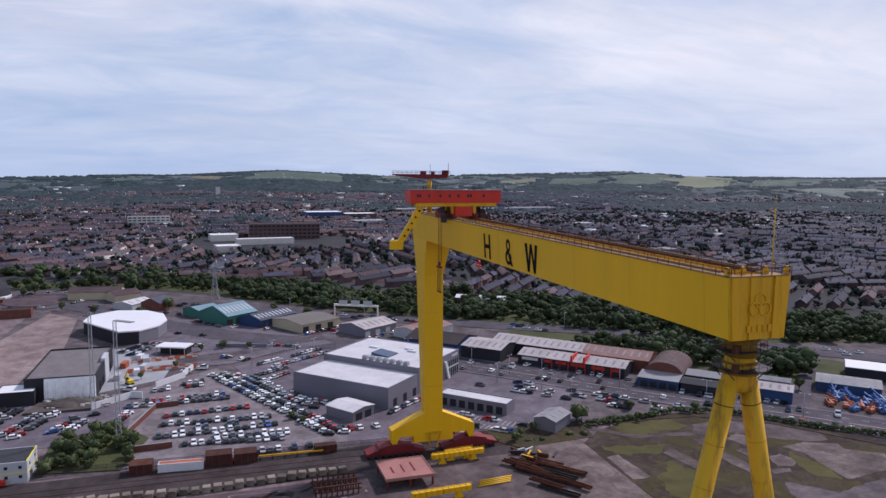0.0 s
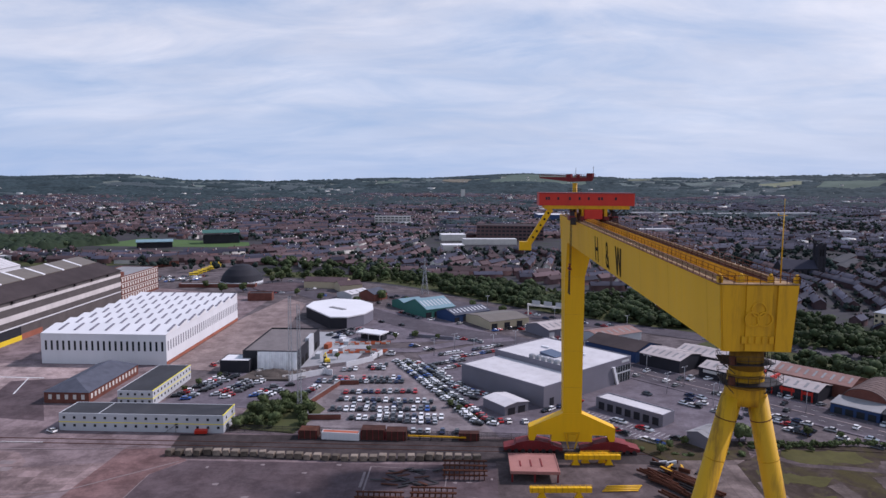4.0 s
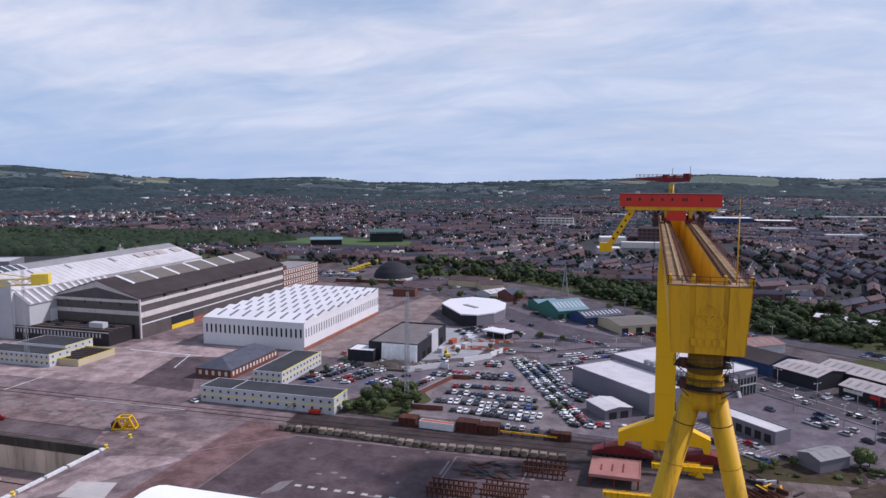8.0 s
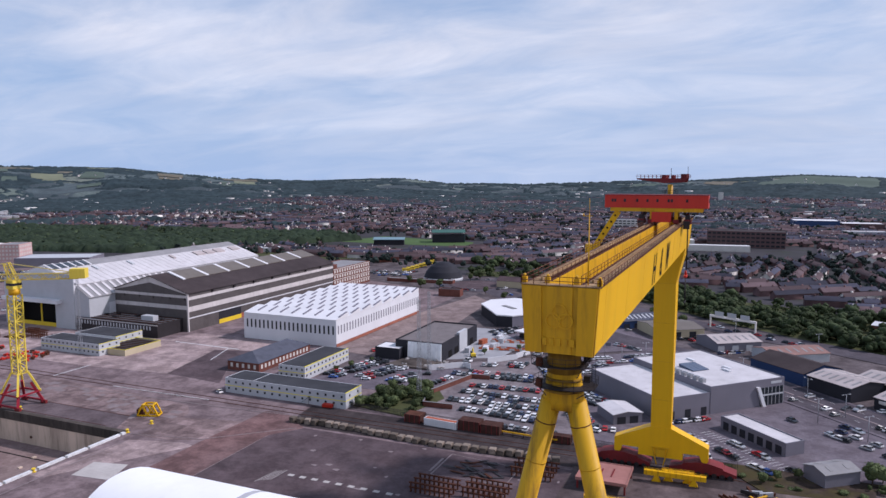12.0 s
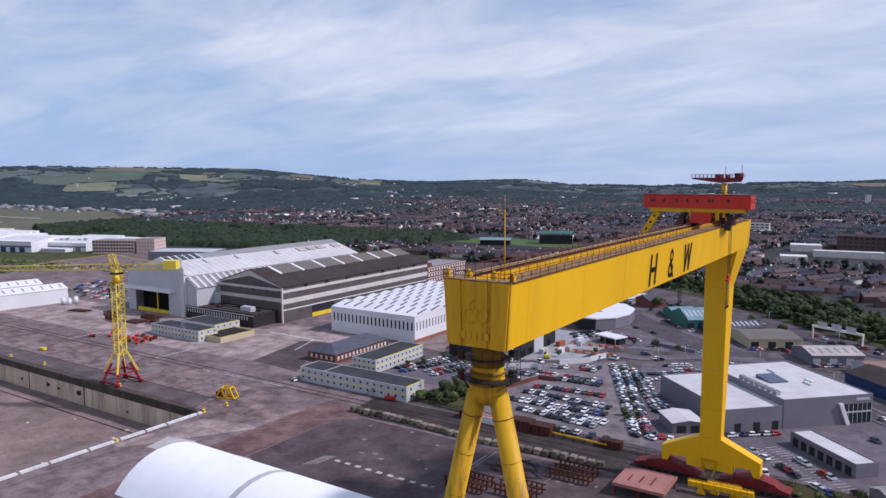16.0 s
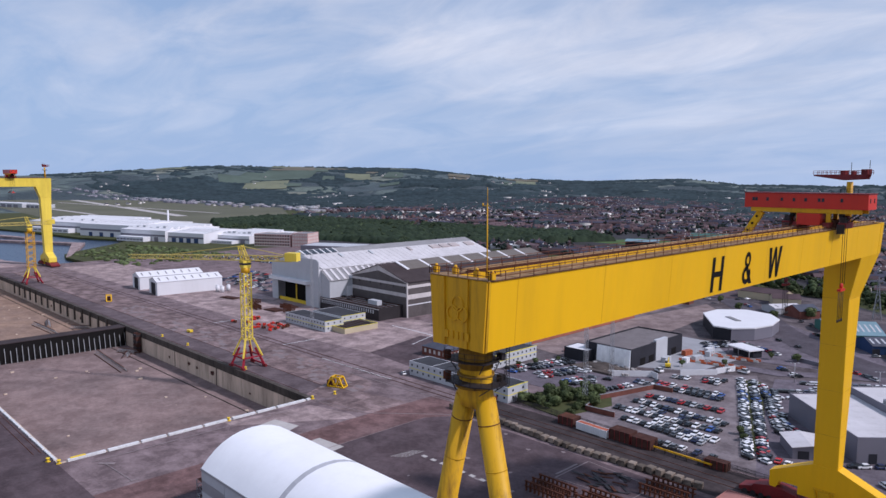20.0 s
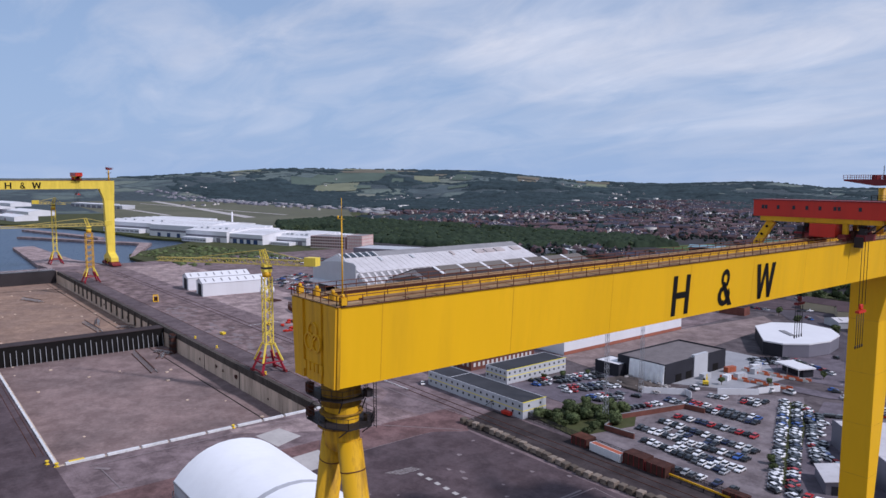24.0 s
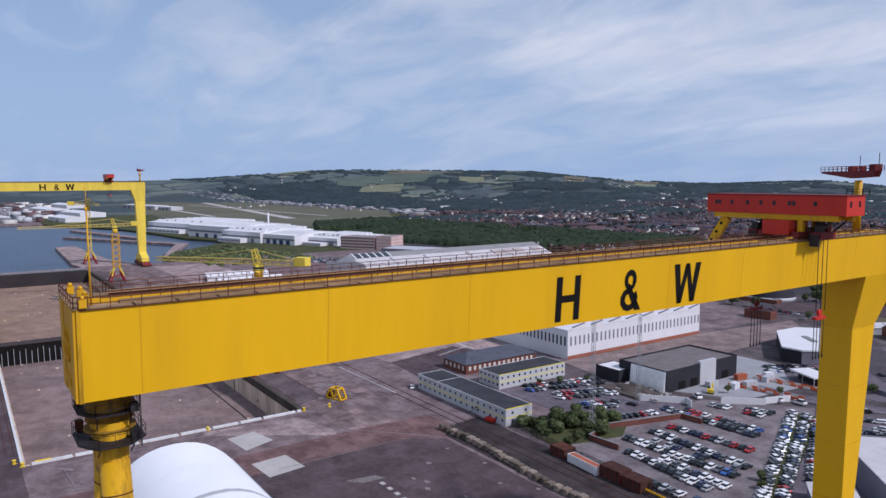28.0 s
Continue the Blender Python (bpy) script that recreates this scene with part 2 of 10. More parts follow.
def paving(name, rgb, alt, slab, tone, joint=0.80, stain=0.45):
    """Worn yard paving: broad patches between two colours, slabs of slightly different tone, dark joints, stains and grain."""
    m = bpy.data.materials.new(name)
    m.use_nodes = True
    n, l = m.node_tree.nodes, m.node_tree.links
    bsdf = n["Principled BSDF"]
    co = n.new("ShaderNodeTexCoord").outputs["Object"]

    def nse(scale, detail=6, rough_=0.6, dist=0.0):
        k = n.new("ShaderNodeTexNoise")
        k.inputs["Scale"].default_value, k.inputs["Detail"].default_value = scale, detail
        k.inputs["Roughness"].default_value, k.inputs["Distortion"].default_value = rough_, dist
        l.new(co, k.inputs["Vector"])
        return k.outputs["Fac"]

    def ramp(fac, a, b, ca=(0, 0, 0), cb=(1, 1, 1)):
        k = n.new("ShaderNodeValToRGB")
        e = k.color_ramp.elements
        e[0].position, e[1].position, e[0].color, e[1].color = a, b, (*ca, 1), (*cb, 1)
        l.new(fac, k.inputs[0])
        return k.outputs[0]

    def times(a, b, fac=1.0):
        k = n.new("ShaderNodeMix")
        k.data_type, k.blend_type = "RGBA", "MULTIPLY"
        k.inputs["Factor"].default_value = fac
        l.new(a, k.inputs["A"]), l.new(b, k.inputs["B"])
        return k.outputs["Result"]
    col = ramp(nse(0.03, 7, 0.65, 0.15), 0.36, 0.64, alt, rgb)
    br = n.new("ShaderNodeTexBrick")
    br.offset, br.squash = 0.0, 1.0
    for sock, v in (("Scale", 1.0), ("Brick Width", slab[0]), ("Row Height", slab[1]), ("Mortar Size", 0.09), ("Mortar Smooth", 0.6), ("Bias", 0.0)):
        br.inputs[sock].default_value = v
    br.inputs["Color1"].default_value, br.inputs["Color2"].default_value = (*[1 - tone] * 3, 1), (*[1 + tone] * 3, 1)
    br.inputs["Mortar"].default_value = (*[joint] * 3, 1)
    l.new(co, br.inputs["Vector"])
    col = times(col, br.outputs["Color"])
    st = 1 - stain
    col = times(col, ramp(nse(0.11, 8, 0.70, 0.25), 0.40, 0.60, (st, st * 0.97, st * 0.98), (1, 1, 1)))
    col = times(col, ramp(nse(0.55, 7, 0.7), 0.30, 0.70, (0.82, 0.82, 0.82), (1.16, 1.15, 1.15)))
    g = nse(2.2, 5, 0.7)
    col = times(col, ramp(g, 0.25, 0.75, (0.9, 0.9, 0.9), (1.08, 1.08, 1.08)))
    l.new(col, bsdf.inputs["Base Color"])
    bsdf.inputs["Roughness"].default_value, bsdf.inputs["Specular IOR Level"].default_value = 0.92, 0.1
    k = n.new("ShaderNodeBump")
    k.inputs["Strength"].default_value, k.inputs["Distance"].default_value = 0.25, 0.04
    l.new(g, k.inputs["Height"]), l.new(k.outputs[0], bsdf.inputs["Normal"])
    return m


YELLOW = mat("crane_yellow", (0.75, 0.416, 0.002), 0.5, vary=0.08, big=0.05, fine=0.7, bump=0.03, dirt=0.26, dirt_rgb=(0.46, 0.25, 0.012), streak=True)
YELLOW_OLD = mat("weathered_yellow", (0.62, 0.328, 0.006), 0.55, vary=0.16, big=0.12, fine=0.9, bump=0.08, dirt=0.62, dirt_rgb=(0.13, 0.06, 0.015), streak=True)
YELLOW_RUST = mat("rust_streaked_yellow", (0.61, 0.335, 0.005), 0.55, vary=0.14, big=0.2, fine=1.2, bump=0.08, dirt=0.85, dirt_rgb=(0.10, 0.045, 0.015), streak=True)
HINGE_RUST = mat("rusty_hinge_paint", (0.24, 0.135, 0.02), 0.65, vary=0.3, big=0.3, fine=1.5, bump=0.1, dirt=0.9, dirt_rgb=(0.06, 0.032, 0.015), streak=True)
CRANE_RED = mat("crane_red", (0.52, 0.034, 0.02), 0.45, vary=0.12, big=0.1, fine=0.8, bump=0.04, dirt=0.2, dirt_rgb=(0.2, 0.03, 0.02), streak=True)
DARK_RED = mat("bogie_red", (0.17, 0.016, 0.018), 0.6, vary=0.25, big=0.2, dirt=0.4, dirt_rgb=(0.05, 0.02, 0.02))
RUST = mat("rusty_steel", (0.1, 0.04, 0.026), 0.85, vary=0.35, big=0.3, fine=2.5, bump=0.3, island=0.35)
TAN_DECK = mat("weathered_tan_deck", (0.30, 0.195, 0.105), 0.8, vary=0.3, big=0.3, fine=1.4, bump=0.15, dirt=0.5, dirt_rgb=(0.15, 0.075, 0.045), per_object=0.25)
DARK_STEEL = mat("dark_steel", (0.035, 0.03, 0.032), 0.6, 0.3, vary=0.3, bump=0.1)
GREY_STEEL = mat("galvanised_steel", (0.36, 0.37, 0.39), 0.45, 0.5, vary=0.15)
BLACK_PAINT = mat("black_paint", (0.010, 0.009, 0.009), 0.8, vary=0.2, bump=0.03)
ASPHALT = paving("old_asphalt", (0.2430, 0.1837, 0.1871), (0.1987, 0.1512, 0.1555), (14.0, 9.0), 0.10)
CONCRETE = paving("yard_concrete", (0.4181, 0.3223, 0.3097), (0.3288, 0.2545, 0.2477), (7.0, 5.0), 0.12)
PALE_CONCRETE = mat("pale_concrete", (0.42, 0.39, 0.37), 0.85, vary=0.14, big=0.1, fine=0.8, dirt=0.25, dirt_rgb=(0.22, 0.2, 0.19))
WHITE_WALL = mat("white_cladding", (0.64, 0.64, 0.66), 0.55, vary=0.07, big=0.06, fine=0.8, bump=0.05, dirt=0.12, dirt_rgb=(0.42, 0.40, 0.38), streak=True)
WHITE_ROOF = mat("white_roofing", (0.66, 0.65, 0.66), 0.6, vary=0.07, big=0.05, fine=0.5, bump=0.05, dirt=0.14, dirt_rgb=(0.45, 0.44, 0.43))
GREY_WALL = mat("grey_cladding", (0.168, 0.16, 0.19), 0.5, vary=0.12, big=0.08, bump=0.05)
PALE_GREY = mat("pale_grey_cladding", (0.44, 0.45, 0.47), 0.55, vary=0.1, big=0.08, bump=0.05, dirt=0.15, dirt_rgb=(0.25, 0.24, 0.23))
DARK_WALL = mat("charcoal_cladding", (0.03, 0.03, 0.037), 0.7, vary=0.2, bump=0.04)
GREY_ROOF = mat("grey_roofing", (0.24, 0.235, 0.24), 0.75, vary=0.2, big=0.1, fine=0.7, dirt=0.3, dirt_rgb=(0.12, 0.11, 0.11))
BROWN_ROOF = mat("stained_brown_roofing", (0.052, 0.040, 0.041), 0.85, vary=0.3, big=0.07, dirt=0.4, dirt_rgb=(0.028, 0.02, 0.02))
DARK_FELT = mat("dark_roofing_felt", (0.046, 0.047, 0.053), 0.85, vary=0.22, big=0.12, fine=0.9, dirt=0.3, dirt_rgb=(0.07, 0.065, 0.065))
SHOW_ROOF = mat("pale_membrane_roofing", (0.52, 0.5, 0.51), 0.7, vary=0.12, big=0.1, fine=0.9, dirt=0.35, dirt_rgb=(0.28, 0.26, 0.25))
SLATE = mat("slate_roofing", (0.085, 0.09, 0.115), 0.7, vary=0.25, big=0.3, fine=2.5, island=0.3)
BRICK = mat("red_brick", (0.165, 0.066, 0.052), 0.85, vary=0.25, big=0.3, fine=2.0, island=0.3)
GLASS = mat("dark_glass", (0.02, 0.025, 0.03), 0.08, vary=0.3, bump=0.0, coat=0.4)
DOCK_FLOOR = paving("dock_floor_silt", (0.2841, 0.2070, 0.1922), (0.1961, 0.1475, 0.1404), (46.0, 31.0), 0.04, 0.96, 0.28)
OUTER_SILT = paving("ochre_dock_silt", (0.33, 0.225, 0.165), (0.25, 0.175, 0.14), (60.0, 31.0), 0.04, 0.96, 0.25)
WALL_BAND = mat("black_stained_concrete", (0.075, 0.063, 0.055), 0.9, vary=0.4, big=0.2, fine=0.9, bump=0.2, dirt=0.6, dirt_rgb=(0.022, 0.019, 0.018), streak=True)
CRATE_RUST = mat("dark_crate_rust", (0.062, 0.029, 0.024), 0.9, vary=0.4, big=0.4, fine=2.0, bump=0.3, dirt=0.4, dirt_rgb=(0.12, 0.045, 0.025))
DOCK_WALL = mat("stained_dock_wall", (0.54, 0.43, 0.34), 0.9, vary=0.3, big=0.12, fine=0.8, bump=0.3, dirt=0.62, dirt_rgb=(0.085, 0.062, 0.048), streak=True)
GRASS = mat("rough_grass", (0.058, 0.064, 0.027), 0.95, vary=0.4, big=0.06, fine=0.7, bump=0.4, dirt=0.5, dirt_rgb=(0.095, 0.075, 0.045))
LEAF = mat("foliage", (0.043, 0.059, 0.026), 0.8, vary=0.4, big=0.15, fine=1.2, bump=0.3, island=0.45, per_object=0.25)
SCRUB_LEAF = mat("scrub_foliage", (0.066, 0.084, 0.036), 0.8, vary=0.4, big=0.15, fine=1.2, bump=0.3, island=0.45, per_object=0.3)
WATER = mat("harbour_water", (0.018, 0.036, 0.072), 0.30, vary=0.2, big=0.02, fine=0.3, bump=0.9)
LINE_WHITE = mat("white_road_paint", (0.6, 0.6, 0.6), 0.7, vary=0.25, big=0.3)
LINE_YELLOW = mat("yellow_edge_paint", (0.72, 0.5, 0.03), 0.55, vary=0.12)

# ---------- ground, dock ----------
DX0, DX1, DY0, DY1, DZ = -705.0, -178.0, 6.0, 98.0, -11.5   # dock basin
SHORE = -735.0
bm = B()
xs, ys = [SHORE, DX0, DX1, 5200.0], [-5200.0, DY0, DY1, 5200.0]
vg = {(i, j): bm.verts.new((x, y, 0)) for i, x in enumerate(xs) for j, y in enumerate(ys)}
for i in range(3):
    for j in range(3):
        if not (i == 1 and j == 1):
            bm.faces.new((vg[i, j], vg[i + 1, j], vg[i + 1, j + 1], vg[i, j + 1]))
# quay edge down to the sea bed, and the land beyond the harbour
faces(bm, [(SHORE, -5200, -14), (SHORE, -5200, 0), (SHORE, 5200, 0), (SHORE, 5200, -14)], ((0, 1, 2, 3),))
faces(bm, [(-5200, -5200, -14), (SHORE, -5200, -14), (SHORE, 5200, -14), (-5200, 5200, -14)], ((0, 1, 2, 3),))
solid("ground", bm, ASPHALT, "old grey asphalt yard ground of the shipyard", "ground", "structure")
bm = B()
faces(bm, [(DX0, DY0, DZ), (DX1, DY0, DZ), (DX1, DY1, DZ), (DX0, DY1, DZ)], ((0, 1, 2, 3),))
solid("dock_floor", bm, DOCK_FLOOR, "dry brown silty concrete floor of the building dock", "dock floor", "structure")
for nm, a in (("dock_wall_north", (DX0, DX1, DY1, DY1 + 1.2)), ("dock_wall_south", (DX0, DX1, DY0 - 1.2, DY0)), ("dock_wall_east", (DX1, DX1 + 1.2, DY0 - 1.2, DY1 + 1.2)), ("dock_wall_west", (DX0 - 1.2, DX0, DY0 - 1.2, DY1 + 1.2))):
    bm = B()
    box(bm, *a, DZ - 1, 0.05)
    solid(nm, bm, DARK_STEEL if nm == "dock_wall_west" else DOCK_WALL, "stained concrete wall of the dry dock", "dock wall", "structure")
bm = B()
faces(bm, [(-5200, -5200, -3.0), (SHORE, -5200, -3.0), (SHORE, 5200, -3.0), (-5200, 5200, -3.0)], ((0, 1, 2, 3),))
solid("water", bm, WATER, "calm blue-grey harbour water", "water", "structure")

# ---------- distance: hills, town, woods, airfield, harbour shore ----------
rng = np.random.default_rng(7)


def smooth(a, b, x):
    u = np.clip((x - a) / (b - a), 0, 1)
    return u * u * (3 - 2 * u)


def quick_mesh(name, verts, polys, mats, mi=None, smooth_faces=False):
    """A mesh from arrays: verts (n, 3), polys (m, k) of one side count, or a list of such arrays."""
    groups = polys if isinstance(polys, list) else [polys]
    me = bpy.data.meshes.new(name)
    me.vertices.add(len(verts))
    me.vertices.foreach_set("co", np.asarray(verts, np.float32).ravel())
    loops = np.concatenate([g.ravel() for g in groups]).astype(np.int32)
    sizes = np.concatenate([np.full(len(g), g.shape[1], np.int32) for g in groups])
    me.loops.add(len(loops))
    me.loops.foreach_set("vertex_index", loops)
    me.polygons.add(len(sizes))
    me.polygons.foreach_set("loop_start", np.concatenate([[0], np.cumsum(sizes)[:-1]]).astype(np.int32))
    for m in mats:
        me.materials.append(m)
    if mi is not None:
        me.polygons.foreach_set("material_index", np.asarray(mi, np.int32))
    if smooth_faces:
        me.polygons.foreach_set("use_smooth", np.ones(len(sizes), bool))
    me.update(calc_edges=True)
    return me


def scatter(name, base_v, base_f, base_mi, pos, scale, rz, mats, jitter=0.0, smooth_faces=False):
    """One mesh of many copies of a small form, each turned, stretched and roughened."""
    base_v, n = np.asarray(base_v, float), len(pos)
    c, s = np.cos(rz)[:, None], np.sin(rz)[:, None]
    v = base_v[None] * scale[:, None, :]
    if jitter:
        v = v * (1 + jitter * rng.uniform(-1, 1, (n, len(base_v), 1)))
    x, y = v[..., 0] * c - v[..., 1] * s, v[..., 0] * s + v[..., 1] * c
    v = np.stack([x, y, v[..., 2]], -1) + pos[:, None, :]
    polys, mis = [], []
    for k in (3, 4):
        sel = [i for i, f in enumerate(base_f) if len(f) == k]
        if sel:
            arr = np.array([base_f[i] for i in sel])
            polys.append((arr[None] + (np.arange(n) * len(base_v))[:, None, None]).reshape(-1, k))
            mis.append(np.tile([base_mi[i] for i in sel], n))
    return quick_mesh(name, v.reshape(-1, 3), polys, mats, np.concatenate(mis), smooth_faces)


def ico(level):
    bm = B()
    bmesh.ops.create_icosphere(bm, subdivisions=level, radius=1)
    bm.verts.index_update()
    v, fs = [tuple(p.co) for p in bm.verts], [tuple(p.index for p in f.verts) for f in bm.faces]
    bm.free()
    return v, fs


ICO1, ICO2 = ico(1), ico(2)


def inside(poly, x, y):
    poly = np.asarray(poly, float)
    ok = np.zeros(np.shape(x), bool)
    j = len(poly) - 1
    for i in range(len(poly)):
        (xi, yi), (xj, yj) = poly[i], poly[j]
        ok ^= ((yi > y) != (yj > y)) & (x < (xj - xi) * (y - yi) / (yj - yi + 1e-9) + xi)
        j = i
    return ok


def field_material():
    """Farmed slopes: patches of pasture and stubble between dark hedges and woods, their greens blued for haze."""
    m = bpy.data.materials.new("hazed_hill_fields")
    m.use_nodes = True
    n, l = m.node_tree.nodes, m.node_tree.links
    bsdf = n["Principled BSDF"]
    co = n.new("ShaderNodeTexCoord")

    def vor(scale, feature):
        k = n.new("ShaderNodeTexVoronoi")
        k.feature = feature
        k.inputs["Scale"].default_value = scale
        l.new(co.outputs["Object"], k.inputs["Vector"])
        return k

    def nse(scale, detail=6):
        k = n.new("ShaderNodeTexNoise")
        k.inputs["Scale"].default_value, k.inputs["Detail"].default_value = scale, detail
        l.new(co.outputs["Object"], k.inputs["Vector"])
        return k.outputs["Fac"]

    def ramp(fac, stops):
        k = n.new("ShaderNodeValToRGB")
        while len(k.color_ramp.elements) < len(stops):
            k.color_ramp.elements.new(0.5)
        for e, (p, c) in zip(k.color_ramp.elements, stops):
            e.position, e.color = p, (*c, 1)
        l.new(fac, k.inputs[0])
        return k.outputs[0]

    def mix(fac, a, b):
        k = n.new("ShaderNodeMix")
        k.data_type = "RGBA"
        l.new(fac, k.inputs["Factor"])
        for sock, v in (("A", a), ("B", b)):
            if isinstance(v, tuple):
                k.inputs[sock].default_value = (*v, 1)
            else:
                l.new(v, k.inputs[sock])
        return k.outputs["Result"]
    cell = vor(0.0045, "F1")
    sep = n.new("ShaderNodeSeparateColor")
    l.new(cell.outputs["Color"], sep.inputs[0])
    # crop and wood greens pulled to blue-grey: distance haze put into the colour
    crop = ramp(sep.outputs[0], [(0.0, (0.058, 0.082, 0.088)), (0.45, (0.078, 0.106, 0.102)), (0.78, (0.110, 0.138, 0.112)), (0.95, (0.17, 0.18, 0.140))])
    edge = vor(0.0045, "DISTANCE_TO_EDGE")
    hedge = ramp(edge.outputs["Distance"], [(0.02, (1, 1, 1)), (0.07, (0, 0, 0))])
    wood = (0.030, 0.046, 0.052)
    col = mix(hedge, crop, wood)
    z = n.new("ShaderNodeSeparateXYZ")
    l.new(co.outputs["Object"], z.inputs[0])
    hi = n.new("ShaderNodeMapRange")
    hi.inputs["From Min"].default_value, hi.inputs["From Max"].default_value = 10, 110
    hi.inputs["To Min"].default_value, hi.inputs["To Max"].default_value = 0.14, -0.02
    l.new(z.outputs[2], hi.inputs["Value"])
    add = n.new("ShaderNodeMath")
    l.new(nse(0.0028, 8), add.inputs[0]), l.new(hi.outputs[0], add.inputs[1])
    woods = ramp(add.outputs[0], [(0.54, (0, 0, 0)), (0.62, (1, 1, 1))])
    col = mix(woods, col, wood)
    fine = nse(0.045, 9)
    k = n.new("ShaderNodeMix")
    k.data_type, k.blend_type = "RGBA", "MULTIPLY"
    k.inputs["Factor"].default_value = 0.6
    l.new(col, k.inputs["A"]), l.new(ramp(fine, [(0.3, (0.55, 0.55, 0.55)), (0.7, (1.3, 1.3, 1.3))]), k.inputs["B"])
    l.new(k.outputs["Result"], bsdf.inputs["Base Color"])
    bsdf.inputs["Roughness"].default_value = 0.95
    b = n.new("ShaderNodeBump")
    b.inputs["Strength"].default_value, b.inputs["Distance"].default_value = 0.8, 8.0
    l.new(fine, b.inputs["Height"]), l.new(b.outputs[0], bsdf.inputs["Normal"])
    return m


HILL = field_material()
# town ground colour leans purple, with aerial haze mixed in
TOWN_GROUND = mat("town_ground", (0.046, 0.043, 0.048), 0.95, vary=0.4, big=0.012, fine=0.05, bump=0.3, dirt=0.9, dirt_rgb=(0.028, 0.042, 0.018))
AIRFIELD = mat("airfield_grass", (0.115, 0.113, 0.08), 0.95, vary=0.22, big=0.006, fine=0.05, bump=0.1, dirt=0.4, dirt_rgb=(0.08, 0.10, 0.04))
# foliage, roof and brick colours below are blued and greyed for haze
HAZED_LEAF = mat("hazed_foliage", (0.024, 0.034, 0.030), 0.9, vary=0.45, big=0.02, fine=0.4, bump=0.3, island=0.5)
TILE_ROOF = mat("brown_tile_roofing", (0.096, 0.066, 0.070), 0.85, vary=0.2, big=0.1, fine=1.5, island=0.4)
SLATE_ROOF = mat("weathered_slate", (0.050, 0.050, 0.070), 0.8, vary=0.2, big=0.1, fine=1.5, island=0.4)
# darker copy of the house brick, with cloud shade put into its colour
DARK_BRICK = mat("shaded_house_brick", (0.085, 0.056, 0.060), 0.9, vary=0.2, big=0.2, fine=2.0, island=0.45)
HOUSE_BRICK = mat("house_brick", (0.140, 0.085, 0.085), 0.9, vary=0.2, big=0.2, fine=2.0, island=0.45)
RENDER_WHITE = mat("white_house_render", (0.62, 0.59, 0.55), 0.85, vary=0.1, big=0.2, island=0.3)
WOOD_LEAF = mat("woodland_foliage", (0.046, 0.064, 0.034), 0.9, vary=0.45, big=0.018, fine=0.3, bump=0.3, island=0.45)
PITCH = mat("pitch_grass", (0.070, 0.115, 0.042), 0.95, vary=0.15, big=0.05, bump=0.1)

# ridge heights by bearing in degrees from +y, clockwise
RIDGE = [(-100, 84), (-80, 88), (-75, 94), (-71, 116), (-67, 139), (-63, 150), (-56, 146), (-48, 133), (-44, 103), (-40, 75), (-34, 56), (-29, 68), (-26, 72), (-23, 44), (-17, 34), (-10, 50), (-2, 63), (4, 92), (8, 79), (12, 66), (18, 72), (25, 88), (32, 107), (37, 80), (45, 78), (60, 90), (80, 86)]
az = np.radians(np.linspace(-100, 80, 361))
rr = np.concatenate([np.linspace(1900, 4600, 46), [4750, 4900]])
A, R = np.meshgrid(az, rr)
ridge = np.interp(np.degrees(A), [a for a, _ in RIDGE], [b for _, b in RIDGE])
lump = np.array([[noise.fractal(Vector((r * math.sin(a) / 420, r * math.cos(a) / 420, 3.0)), 0.8, 2.1, 5) for a in az] for r in rr])
fine_l = np.array([[noise.fractal(Vector((r * math.sin(a) / 60, r * math.cos(a) / 60, 9.0)), 0.9, 2.0, 3) for a in az] for r in rr])
LATE = smooth(40, 54, -np.degrees(A))
grow = smooth(2300 + 750 * LATE, 4450, R)
Z = ridge * (0.10 * smooth(1950 + 1000 * LATE, 2400 + 1000 * LATE, R) + 0.90 * grow) + lump * 16 * smooth(2000 + 900 * LATE, 2900 + 600 * LATE, R) * (1 - smooth(3700, 4400, R)) + fine_l * 1.9 * smooth(2000 + 900 * LATE, 2600 + 900 * LATE, R)
Z = Z + 0.05 - 14 * smooth(4600, 4900, R)
Z[0] = -0.5
n_a, n_r = len(az), len(rr)
idx = np.arange(n_a * n_r).reshape(n_r, n_a)
quads = np.stack([idx[:-1, :-1], idx[:-1, 1:], idx[1:, 1:], idx[1:, :-1]], -1).reshape(-1, 4)[:, ::-1]
tagged(new("hills", quick_mesh("hills", np.stack([R * np.sin(A), R * np.cos(A), Z], -1).reshape(-1, 3), quads, [HILL], smooth_faces=True)), "low green hills with fields, hedges and dark woods, haze tinted into their colour", "hills", kind="structure")


def hill_z(x, y):
    r, a = np.hypot(x, y), np.degrees(np.arctan2(x, y))
    rd = np.interp(a, [p for p, _ in RIDGE], [q for _, q in RIDGE])
    w = smooth(40, 54, -a)
    return rd * (0.10 * smooth(1950 + 1000 * w, 2400 + 1000 * w, r) + 0.90 * smooth(2300 + 750 * w, 4450, r))


# land across the harbour, airfield, town ground
bm = B()
prism(bm, [(-735.2, 190), (-735.2, 5200), (-5200, 5200), (-5200, 250), (-1600, 140), (-1360, 238), (-1250, 262), (-1058, 284), (-962, 322), (-905, 272), (-850, 216), (-826, 197), (-790, 188)], -13, 0.0)
solid("ground_north_shore", bm, GRASS, "rough green and brown land along the harbour", "ground", "structure")
bm = B()
prism(bm, [(-1600, 139.8), (-5200, 249.8), (-5200, -1500), (-1640, -1500)], -13, -0.5)
